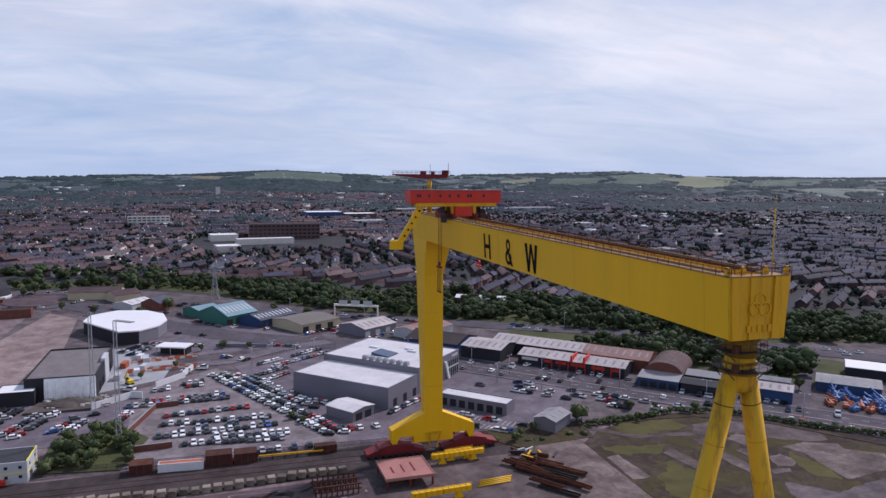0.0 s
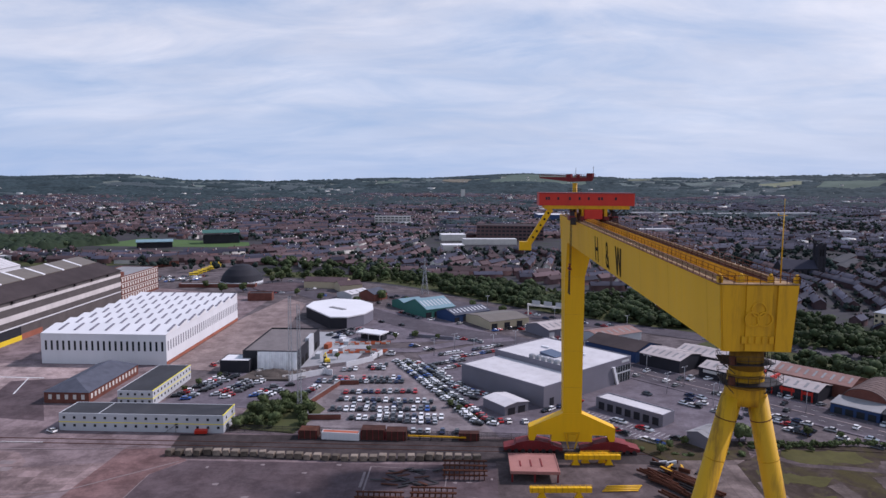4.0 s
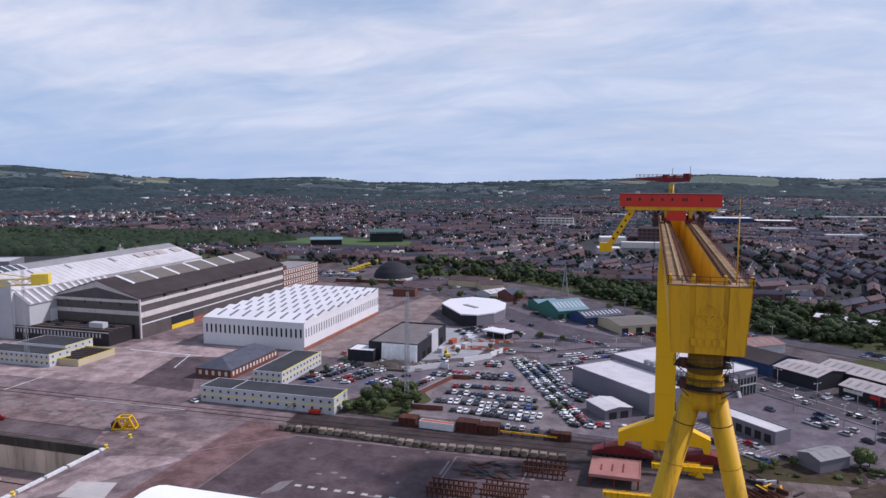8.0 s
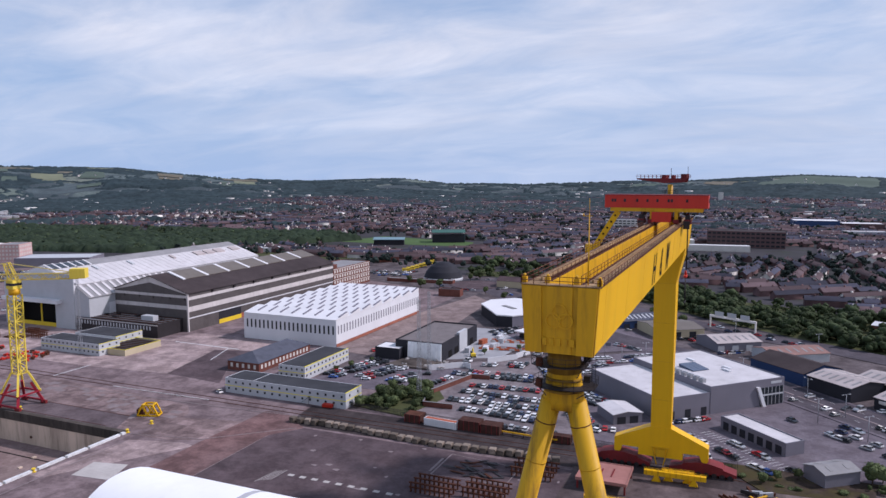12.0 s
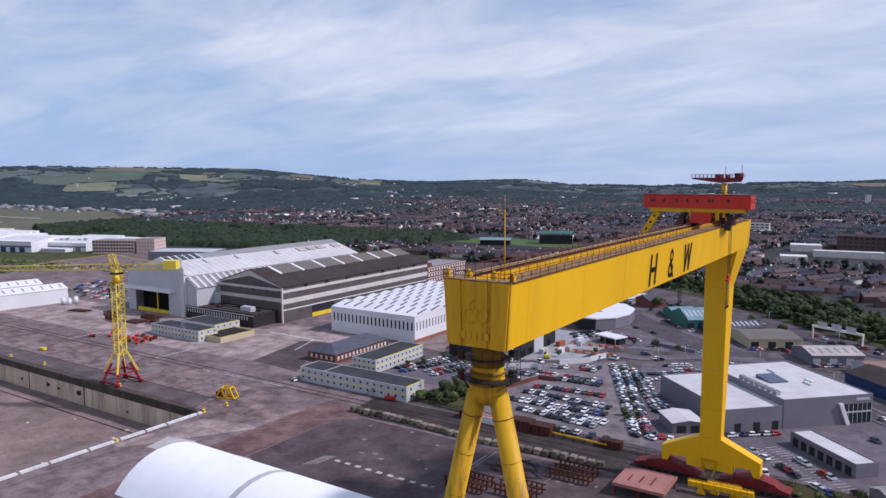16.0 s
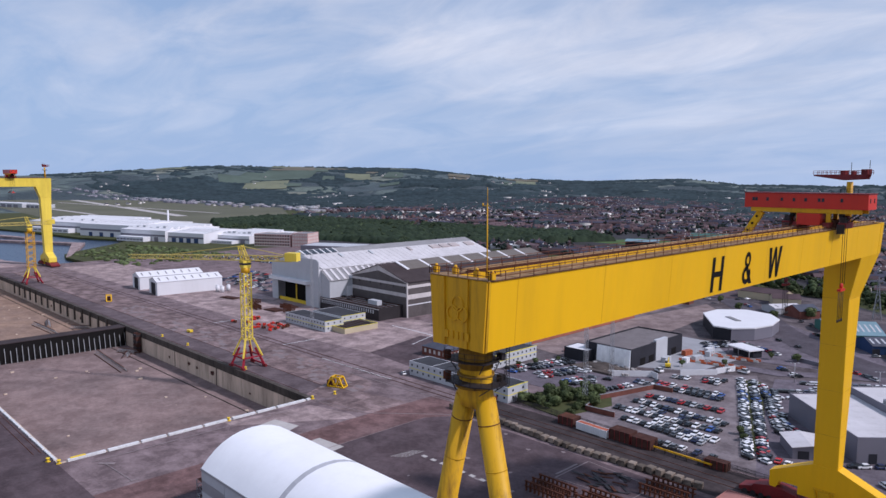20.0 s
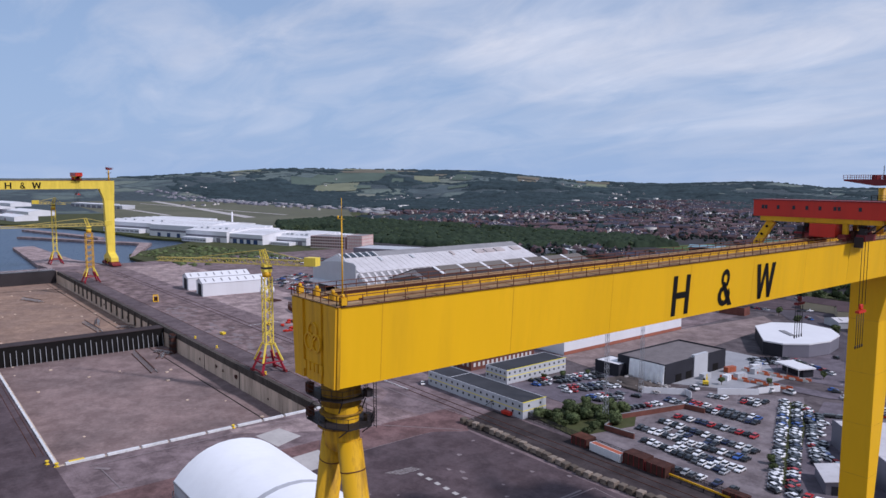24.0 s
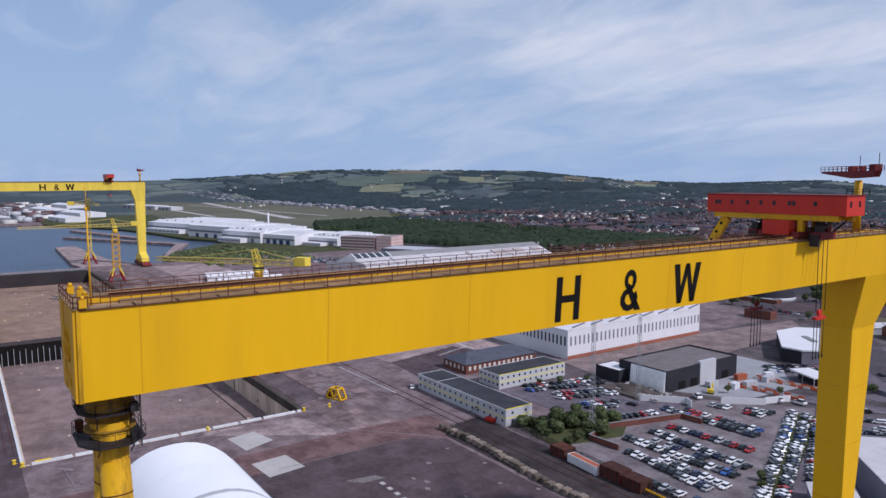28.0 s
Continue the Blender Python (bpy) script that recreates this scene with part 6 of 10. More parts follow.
# roof: white lower slope, grey upper slope by the ridge
for a, b, m, lab, y1 in (((60.4, 26.4), (38, 33.9), OLD_WHITE, "weathered white sheet roof slope", 174), ((38, 33.95), (30, 36.6), GREY_ROOF, "grey upper roof slope", 174), ((30, 36.6), (-0.4, 26.4), OLD_WHITE, "white far roof slope", 174)):
    bm = B()
    extrude_y(bm, [a, b, (b[0], b[1] + 0.3), (a[0], a[1] + 0.3)][::-1], 3, y1)
    slope = part("roof_slope", bm, m, hallB, lab)
    if m is GREY_ROOF:
        for k in range(5):
            bm = B()
            extrude_y(bm, [(37.4, 34.5), (37.4, 34.62), (30.8, 36.8), (30.8, 36.68)], 5 + 5.6 * k, 9.4 + 5.6 * k)
            part("rooflight", bm, GLASS, slope, "dark glazed rooflight")
        for k in range(6):
            bm = B()
            extrude_y(bm, [(37.8, 34.35), (37.8, 34.8), (30.4, 37.2), (30.4, 36.75)], 3.8 + 5.6 * k, 4.8 + 5.6 * k)
            part("rooflight_frame", bm, WHITE_ROOF, slope)
    else:
        for k in range(34):
            bm = B()
            extrude_y(bm, [a, b, (b[0], b[1] + 0.42), (a[0], a[1] + 0.42)][::-1], 5 + 5 * k, 5.25 + 5 * k)
            part("seam_rib", bm, OLD_WHITE, slope)
        if a[0] > 60:
            for k, yy in enumerate((30, 58, 96, 120, 131, 142, 160)):
                bm = B()
                extrude_y(bm, [(46, 31.5), (46, 32.4), (40.5, 34.2), (40.5, 33.3)], yy, yy + (9 if yy > 110 else 2.2))
                part("roof_patch", bm, PINK_ROOF if yy > 90 else PALE_GREY, slope, "faded replaced roof sheet")
bm = B()
extrude_y(bm, [(0.5, 26.5), (30, 36.5), (59.5, 26.5)], 2.6, 3.1)
part("gable", bm, WHITE_WALL, hallB)
bm = B()
box(bm, 12, 58, 174.1, 212, 0, 19)
part("rear_wing", bm, WHITE_WALL, hallB, "lower white rear wing")
bm = B()
extrude_y(bm, [(60.02, 0), (60.02, 25.6), (70.0, 19.6), (70.0, 0)], 2, 150)
side = part("side_aisle", bm, PALE_GREY, hallB, "grey side aisle with a sloping roof")
bm = B()
extrude_y(bm, [(60.02, 25.65), (60.02, 25.9), (70.6, 19.5), (70.6, 19.25)], 1.6, 150.4)
roof2 = part("aisle_roof", bm, GREY_ROOF, side, "grey sheet roof with white ribs")
for k in range(13):
    bm = B()
    extrude_y(bm, [(60.1, 25.9), (60.1, 26.35), (70.5, 20.05), (70.5, 19.6)], 3 + 5.4 * k, 5.0 + 5.4 * k)
    part("roof_rib", bm, OLD_WHITE, roof2)
bm = B()
box(bm, 58.5, 70.6, 16, 20.6, 0, 14.6)
part("side_block", bm, WHITE_WALL, hallB)
bm = B()
box(bm, 2, 50, -4.0, 0, 15.2, 17.4)
part("door_canopy", bm, WHITE_WALL, hallB, "white canopy above the door")
# black sheet inside the open doorway, in place of the hall's deep shade
bm = B()
box(bm, 8, 44, 6, 6.3, 0, 15)
back = part("inner_door", bm, BLACK_PAINT, hallB, "black sheet standing in for the dark hall interior")
bm = B()
box(bm, 8, 44, 1.2, 1.5, 0, 2.4)
part("flood_gate", bm, LINE_YELLOW, hallB, "yellow gate across the doorway")
bm = B()
box(bm, 30, 30.8, 1.0, 1.5, 2.4, 15)
part("door_post", bm, LINE_YELLOW, hallB)
rear = hall("dark_flat_hall", -645, 397, 72, 40, 9.5, GREY_WALL, PALE_GREY, "grey walled hall with a pale flat roof", rim=0.4, rz=29)
pair_label = "white steel shed with a black doorway and rooflight strips"
for xx, yy in ((-525, 160), (-488, 158.5)):
    s = gabled("quay_shed", xx, yy, 20, 50, 10.0, 13.0, WHITE_WALL, WHITE_ROOF, pair_label, along="y", lights=8, rz=-6, group="white quay sheds")
    bm = B()
    box(bm, 5, 15.5, -0.08, 0.02, 0, 9.0)
    part("doorway", bm, DARK_WALL, s, "black doorway")

# car showroom, set at 45 degrees to the yard
SA = 44.5
show1 = hall("car_showroom", -3.5, 183.5, 24, 46, 8.4, GREY_WALL, SHOW_ROOF, "low grey car showroom wing with a white roof", "car showroom", SA)
pane_row(show1, "doorway", 3, (2.6, 3.4), (5, -0.02, 0), 7.5, "front", DARK_WALL)
show2 = hall("car_showroom", 13.0, 199.5, 37, 48, 10.6, GREY_WALL, SHOW_ROOF, "tall grey car showroom with a glazed corner", "car showroom", SA)
bm = B()
box(bm, 24.5, 36.5, -0.08, 0.05, 0.4, 7.6)
gl = part("shop_front", bm, GLASS, show2, "dark glazed shop front")
pane_row(show2, "mullion", 7, (0.15, 7.2), (24.8, -0.1, 0.4), 1.95, "front", PALE_GREY)
bm = B()
box(bm, 24.5, 36.6, -0.14, 0.0, 4.3, 4.9)
part("spandrel", bm, PALE_GREY, gl)
bm = B()
extrude_y(bm, [(22.2, 8.2), (23.8, 8.2), (27.2, 0.0), (25.6, 0.0)], -0.9, -0.1)
part("slanted_fin", bm, WHITE_WALL, show2, "white slanted entrance fin")
bm = B()
box(bm, 30, 35.5, -0.1, 0, 8.8, 9.8)
part("sign_bar", bm, PALE_GREY, show2)
for q in range(4):
    bm = B()
    extrude_x(bm, [(20, 10.7), (29, 10.7), (29, 11.9), (20, 11.0)], 9 + 2 * q, 10.92 + 2 * q)
    part("solar_panel", bm, SOLAR, show2, "blue-grey solar panel on the roof")
for k in range(7):
    bm = B()
    box(bm, 1.2, 3.0, 6 + 3.4 * k, 8.2 + 3.4 * k, 10.6, 12.2)
    tube(bm, (2.1, 7.1 + 3.4 * k, 12.2), (2.1, 7.1 + 3.4 * k, 12.4), 0.7, 0.7, 12)
    part("air_unit", bm, GREY_STEEL, show2, "grey air conditioning unit")
for xx, yy in ((22, 14), (25, 17), (20, 33)):
    bm = B()
    box(bm, xx, xx + 1.3, yy, yy + 4.5, 10.6, 11.3)
    part("roof_vent", bm, WHITE_WALL, show2)
strip = hall("workshop_strip", 37.5, 164.8, 8, 29, 4.3, GREY_WALL, SHOW_ROOF, "long low grey workshop with a white roof", rz=SA)
pane_row(strip, "roller_door", 7, (2.6, 2.9), (3, -0.02, 0.1), 3.9, "left", DARK_WALL)
for wdoor in [o for o in strip.children if o.name.startswith("roller_door")]:
    wdoor.location = (0.0, wdoor.location.y, 0.1)
hut_c = gabled("grey_store", 46.8, 143.0, 12.5, 8.5, 4.2, 5.4, GREY_WALL, GREY_ROOF, "small grey store with a red door", rz=38, lights=2)
bm = B()
box(bm, 12.45, 12.56, 2.0, 6.5, 0.1, 3.2)
part("door", bm, RED_SHEET, hut_c, "bright red door")
bm = B()
box(bm, 12.46, 12.6, 2.2, 6.2, 0, 3.1)
part("side_door", bm, RED_SHEET, hut_c, "bright red door")
hut_b = gabled("valeting_shed", -19.0, 173.6, 11.5, 13.5, 3.8, 4.6, GREY_WALL, SHOW_ROOF, "grey valeting shed with a white roof and two openings", rz=36, along="y", lights=0)
pane_row(hut_b, "doorway", 2, (3.4, 2.8), (3.2, -0.02, 0), 5.0, "front", DARK_WALL)

# faceted showroom with a bright white roof
oval = thing("faceted_showroom", 0, 0, 0, 0, "black walled showroom under a bright white faceted roof", "car showroom")
outline = [(-135, 352), (-114, 320.5), (-104, 321), (-95.5, 331), (-92, 346), (-95, 364), (-105, 377), (-121, 381), (-134, 369)]
bm = B()
prism(bm, outline, 0, 6.6)
part("wall", bm, DARK_WALL, oval, "black cladding")
bm = B()
prism(bm, [(-104, 320.9), (-95.4, 330.9), (-91.9, 346), (-94.9, 364.1), (-95.5, 364), (-92.6, 346), (-96, 331.3), (-104.2, 321.5)], 0.3, 6.5)
part("cladding", bm, GREY_WALL, oval, "mid grey curved cladding")
bm = B()
prism(bm, [(x + (x > -118) * 0.6 - 0.3, y + (y > 350) * 0.6 - 0.3) for x, y in outline], 6.6, 7.3)
part("roof", bm, WHITE_ROOF, oval, "bright white roof")
bm = B()
prism(bm, [(-120, 349), (-110, 341), (-108, 343), (-118, 351)], 7.3, 7.7)
part("rooflight", bm, GREY_ROOF, oval)

# half-built showroom with sheeting
SITE_ROOF = mat("bare_brown_roof_deck", (0.165, 0.145, 0.145), 0.9, vary=0.2, big=0.15, fine=0.9, dirt=0.4, dirt_rgb=(0.07, 0.06, 0.06))
site = hall("unfinished_building", -137, 231, 25.5, 49, 8.6, DARK_WALL, SITE_ROOF, "unfinished charcoal building with white sheeting on its front", rim=0.7)
bm = B()
n = 70
co = []
for k in range(n + 1):
    wv = 0.34 * math.sin(k * 1.9) + 0.26 * math.sin(k * 0.63) + 0.12 * math.sin(k * 4.3)
    co += [(7 + 18.4 * k / n, -0.95 + wv, 0.4), (7 + 18.4 * k / n, -0.75 + wv * 0.7, 5.0), (7 + 18.4 * k / n, -0.28, 8.9)]
faces(bm, co, [(3 * k + j, 3 * k + 3 + j, 3 * k + 4 + j, 3 * k + 1 + j) for k in range(n) for j in range(2)])
part("sheeting", bm, SHEETING, site, "white wrinkled plastic sheeting", smooth=True)
bm = B()
box(bm, 24.2, 25.9, 22, 33, 0, 10.2)
part("stair_tower", bm, PALE_GREY, site, "pale grey stair tower")
for yy in (8, 16, 38):
    bm = B()
    box(bm, 25.48, 25.6, yy, yy + 4.5, 0, 3.6)
    part("opening", bm, BLACK_PAINT, site)
kiosk = hall("black_kiosk", -146, 226, 13.5, 11.5, 5.6, DARK_WALL, WHITE_ROOF, "black flat kiosk with a white roof", rim=0.2)
canopy = thing("canopy", -94.5, 294, 0, -24, "white flat canopy on posts over parked cars", "canopy")
bm = B()
box(bm, 0, 15.5, 0, 9.5, 3.9, 4.5)
part("roof", bm, WHITE_ROOF, canopy)
bm = B()
box(bm, 1, 14.5, 3.5, 9, 0, 3.9)
part("kiosk", bm, DARK_WALL, canopy)
for xx, yy in ((0.6, 0.6), (14.9, 0.6), (7.7, 0.6)):
    bm = B()
    beam(bm, (xx, yy, 0), (xx, yy, 3.9), 0.3)
    part("post", bm, GREY_STEEL, canopy)

# trade sheds
TRADE = []     # footprints of the trade sheds: corner, size, turn


def trade_shed(name, x, y, w, d, h, ridge, wall, roof, label, rz, lights=0, light_mat=None, along="x"):
    TRADE.append((x, y, w, d, rz))
    return gabled(name, x, y, w, d, h, ridge, wall, roof, label, rz=rz, along=along, lights=lights, light_mat=light_mat)


def on_trade_shed(x, y):
    for x0, y0, w, d, rz in TRADE:
        c_, s_ = math.cos(radians(rz)), math.sin(radians(rz))
        u, v = (x - x0) * c_ + (y - y0) * s_, -(x - x0) * s_ + (y - y0) * c_
        if -2.5 < u < w + 2.5 and -2.5 < v < d + 2.5:
            return True
    return False


teal = trade_shed("teal_shed", -59, 354.5, 22, 27, 5.5, 10.4, GREEN_WALL, TEAL_ROOF, "trade shed with green walls and a teal pitched roof", 37.5, 8, PALE_GREY)
pane_row(teal, "doorway", 3, (4.2, 3.6), (1.4, -0.05, 0), 6.6, "front", DARK_WALL, 0.1)
blue = trade_shed("blue_shed", -41, 342.5, 29, 18, 4.5, 7.2, BLUE_WALL, SLATE, "low blue trade shed with a slate roof and pale rooflights", 41, 10, PALE_GREY)
pane_row(blue, "doorway", 4, (3.8, 3.0), (1.6, -0.05, 0), 7.0, "front", DARK_WALL, 0.1)
trade_shed("green_shed", -75, 380, 16, 17, 4.5, 6.4, GREEN_WALL, TEAL_ROOF, "small green trade shed", 37.5)
cream = trade_shed("cream_warehouse", -20, 323.5, 28, 27, 4.6, 6.2, CREAM_WALL, TAN_PANEL, "cream warehouse with a brown roof", 32)
pane_row(cream, "doorway", 3, (4.0, 3.4), (3.0, -0.05, 0), 9.0, "front", DARK_WALL, 0.1)
grey = trade_shed("grey_warehouse", 12, 303.5, 25, 21, 4.6, 6.8, GREY_WALL, PINK_ROOF, "grey workshop with a faded ribbed roof", 33, 6)
pane_row(grey, "doorway", 3, (3.6, 3.2), (2.0, -0.05, 0), 8.0, "front", PALE_GREY, 0.1)
trade_shed("ribbed_shed", 38, 288, 30, 18, 4.4, 6.2, PALE_GREY, RUSSET_ROOF, "low shed with a faded pinkish ribbed roof", 33, 7)
trade_shed("brick_house", -100, 411, 15, 14, 5, 8, BRICK, SLATE, "red brick building with a slate roof", 58)
trade_shed("tan_hall", -163, 466, 34, 15, 5.5, 8.2, CREAM_WALL, TILE_ROOF, "long cream hall with a brown tiled roof", -5)
trade_shed("tan_hall", -131, 449, 18, 14, 5.0, 7.6, CREAM_WALL, TILE_ROOF, "cream hall with a brown tiled roof", 30)
trade_shed("white_roof_shed", -117, 417, 20, 15, 3.8, 5.4, PALE_GREY, SHOW_ROOF, "shed with a pale sheet roof", 55, 3)


def by_road(s, d):
    """A place along the dual road: s metres along it, d metres back from the shop fronts."""
    return 71 + 0.69 * s + 0.72 * d, 234 - 0.72 * s + 0.69 * d


RA = -46.2
def road_shed(s0, s1, d0, d1, h, ridge, wall, roof, label, lights=0, along="x", kind="gable"):
    x, y = by_road(s0, d0)
    if kind == "flat":
        return hall("roadside_shop", x, y, s1 - s0, d1 - d0, h, wall, roof, label, "shop", RA)
    return gabled("roadside_shop", x, y, s1 - s0, d1 - d0, h, ridge, wall, roof, label, "shop", RA, along, lights)


road_shed(-60, -30, -3, 20, 5.5, 8.5, BLUE_WALL, BROWN_ROOF, "blue walled shed with a weathered brown roof")
road_shed(-27, -6, -4, 16, 6.0, 7.8, DARK_WALL, PINK_ROOF, "black walled shop with a pale ribbed roof", 6)
road_shed(-19, 28, 15, 33, 5.6, 7.6, DARK_WALL, PINK_ROOF, "long black workshop row with a pale ribbed roof", 13)
shops = road_shed(2, 53, -1, 14, 4.6, 6.4, DARK_WALL, PINK_ROOF, "row of shops with red fronts and a pale roof", 13)
for s0, s1, m in ((2, 10, RENDER_WHITE), (13, 17, RED_SHEET), (19, 24, RED_SHEET), (26, 33, RED_SHEET), (36, 42, RED_SHEET), (45, 49, RED_SHEET)):
    bm = B()
    box(bm, s0, s1, -0.12, 0.0, 2.6, 3.9)
    part("sign_board", bm, m, shops, "red shop sign" if m is RED_SHEET else "white shop sign")
for k in range(9):
    bm = B()
    beam(bm, (17 + 4 * k, -0.3, 0), (17 + 4 * k, -0.3, 4.4), 0.45)
    part("red_post", bm, RED_SHEET, shops)
for k in range(6):
    bm = B()
    box(bm, 18 + 5.6 * k, 22 + 5.6 * k, -0.06, 0.02, 0.1, 2.5)
    part("shop_window", bm, GLASS, shops)
for k, (a, b) in enumerate(((26.5, 0.2), (32.5, 0.2))):
    bm = B()
    box(bm, a - 0.4, a + 0.4, b - 1.0, b + 7.5, 4.4, 7.4)
    part("red_pier", bm, RED_SHEET, shops, "tall red pier over the shop roof")
road_shed(28.4, 60, 14.5, 33, 5.4, 7.8, BRICK, RUSSET_ROOF, "brick warehouse with a faded russet roof and grey rooflights", 9)
# barrel-roofed warehouse
px, py = by_road(61.5, 1)
arch = thing("barrel_warehouse", px, py, 0, RA, "old warehouse with a brown barrel roof", "warehouse")
bm = B()
prof = [(0, 0), (16, 0), (16, 4.2)] + [(8 + 8 * math.cos(radians(a)), 4.2 + 5.0 * math.sin(radians(a))) for a in range(15, 180, 15)] + [(0, 4.2)]
extrude_y(bm, prof[::-1], 0, 24)
part("wall", bm, BRICK, arch)
bm = B()
arc = [(8 + 8.3 * math.cos(radians(a)), 4.2 + 5.3 * math.sin(radians(a))) for a in range(0, 181, 12)]
inn = [(8 + 8.05 * math.cos(radians(a)), 4.2 + 5.05 * math.sin(radians(a))) for a in range(180, -1, -12)]
extrude_y(bm, (arc + inn)[::-1], -0.3, 24.3)
part("barrel_roof", bm, BARREL_ROOF, arch, "faded brown barrel roof")
for k in range(8):
    bm = B()
    rib_o = [(8 + 8.42 * math.cos(radians(a)), 4.2 + 5.42 * math.sin(radians(a))) for a in range(0, 181, 15)]
    rib_i = [(8 + 8.28 * math.cos(radians(a)), 4.2 + 5.28 * math.sin(radians(a))) for a in range(180, -1, -15)]
    extrude_y(bm, (rib_o + rib_i)[::-1], 1.2 + 3.0 * k, 1.36 + 3.0 * k)
    part("roof_rib", bm, BARREL_ROOF, arch)
bm = B()
box(bm, -1, 16, -9, -0.05, 0, 3.9)
part("front_shop", bm, BLUE_WALL, arch, "blue shop in front")
bm = B()
extrude_x(bm, [(-9.3, 3.95), (-9.3, 4.15), (0.0, 5.3), (0.0, 5.1)], -1.2, 16.2)
part("front_roof", bm, GREY_ROOF, arch, "grey sloping sheet roof")
for k in range(4):
    bm = B()
    box(bm, 0.4 + 3.9 * k, 3.2 + 3.9 * k, -9.1, -8.98, 0.2, 2.8)
    part("shop_window", bm, GLASS, arch)
road_shed(78.5, 97, -8, 2, 4.0, 4.9, DARK_WALL, DARK_FELT, "low dark shops by the road", 0)
road_shed(78.5, 99, 4, 14, 4.6, 5.8, DARK_WALL, GREY_ROOF, "dark workshop with a curved grey roof", 0)
road_shed(104, 120.5, -3, 8, 5.0, 6.4, BLUE_WALL, PINK_ROOF, "dark blue workshop with a greyed ribbed roof", 5)
road_shed(104, 119, 9.5, 15, 5.6, 6.6, GREY_WALL, GREY_ROOF, "grey store with white domed rooflights", 3)
gabled("white_depot", *by_road(140, 53), 62, 15, 5, 6.4, DARK_WALL, WHITE_ROOF, "dark walled depot with a white roof beside the bypass", rz=RA, lights=0)
gabled("hire_shed", *by_road(128.5, 24), 24, 15, 4.0, 5.2, BLUE_WALL, GREY_ROOF, "grey roofed shed in the hire yard", rz=RA, lights=6)
# flats beyond the trees
PINK_BRICK_FLAT = mat("pinkish_flat_brick", (0.30, 0.20, 0.18), 0.85, vary=0.2, big=0.2)
def flat_block(x, y, w, d, storeys, rz, wall, label):
    fl = hall("flats", x, y, w, d, 2.9 * storeys, wall, DARK_FELT, label, "flats", rz, group="blocks of flats")
    for z in range(storeys):
        pane_row(fl, "window", int(w / 3.2), (1.4, 1.5), (1.2, -0.02, 0.9 + 2.9 * z), 3.2, "front", GLASS)
    bm = B()
    shell(bm, w + 0.6, d + 0.6, 0.45)
    bmesh.ops.translate(bm, vec=(-0.3, -0.3, 2.9 * storeys + 0.3), verts=bm.verts)
    part("cornice", bm, GREY_ROOF, fl)
    return fl


flat_block(229.5, 293.5, 12, 14, 4, -6, RENDER_WHITE, "white rendered corner block of flats")
flat_block(220, 309, 16, 12, 4, -58, PINK_BRICK_FLAT, "pinkish brick wing of the flats")
flat_block(242, 294, 74, 12, 4, 39, RENDER_WHITE, "long white wing of the flats")
flat_block(222, 322, 40, 12, 4, 8, PINK_BRICK_FLAT, "pinkish brick block behind the flats")
fl = flat_block(203, 329, 17, 13, 4, -52, CREAM_WALL, "cream block of flats with a pale hipped roof")
bm = B()
faces(bm, [(-0.6, -0.6, 12.3), (17.6, -0.6, 12.3), (17.6, 13.6, 12.3), (-0.6, 13.6, 12.3), (5.5, 6.5, 15.6), (11.5, 6.5, 15.6)], ((0, 1, 5, 4), (1, 2, 5), (2, 3, 4, 5), (3, 0, 4), (3, 2, 1, 0)))
part("hipped_roof", bm, PALE_GREY, fl, "pale grey hipped sheet roof")
for x, y, w, d in ((188, 311, 15, 8), (203, 299, 20, 9)):
    hall("low_store", x, y, w, d, 3.2, PALE_GREY, WHITE_ROOF, "low white roofed store below the flats", rz=-50)
hall("grey_offices", 362, 532, 26, 22, 16, GREY_WALL, GREY_ROOF, "blue grey office block in the town", rz=12)
for x, y, w in ((318, 582, 76), (332, 622, 88)):
    gabled("long_hall", x, y, w, 13, 6, 8, DARK_BRICK, DARK_FELT, "long hall with a dark roof in the town", rz=52)
# dark stone church with a square tower
SOOT_STONE = mat("sooty_stone", (0.036, 0.034, 0.040), 0.9, vary=0.3, big=0.3, fine=1.5)
church = thing("church", 281, 560, 0, 8, "dark stone church with a square battlemented tower", "church")
bm = B()
box(bm, 0, 7, 0, 7, 0, 28)
tower = part("tower", bm, SOOT_STONE, church, "sooty square stone tower")
for k in range(4):
    bm = B()
    cx_, cy_ = (0.5, 6.5, 6.5, 0.5)[k], (0.5, 0.5, 6.5, 6.5)[k]
    prism(bm, [(cx_ - .9, cy_ - .9), (cx_ + .9, cy_ - .9), (cx_ + .9, cy_ + .9), (cx_ - .9, cy_ + .9)], 0, 30.5)
    part("corner_turret", bm, SOOT_STONE, tower)
    bm = B()
    u_ = 1.4 + 1.4 * k
    box(bm, u_ - 0.5, u_ + 0.5, -0.2, 0.6, 28, 29.3)
    part("merlon", bm, SOOT_STONE, tower)
for u_ in (2.4, 4.6):
    bm = B()
    box(bm, u_ - 0.6, u_ + 0.6, -0.12, 0.02, 19, 25)
    part("louvre", bm, BLACK_PAINT, tower)
bm = B()
faces(bm, [(-34, -1, 0), (0, -1, 0), (0, 13, 0), (-34, 13, 0), (-34, -1, 8), (0, -1, 8), (0, 13, 8), (-34, 13, 8), (-34, 6, 15), (0, 6, 15)], ((0, 1, 5, 4), (2, 3, 7, 6), (1, 2, 6, 9, 5), (3, 0, 4, 8, 7), (3, 2, 1, 0)))
part("nave", bm, SOOT_STONE, church)
bm = B()
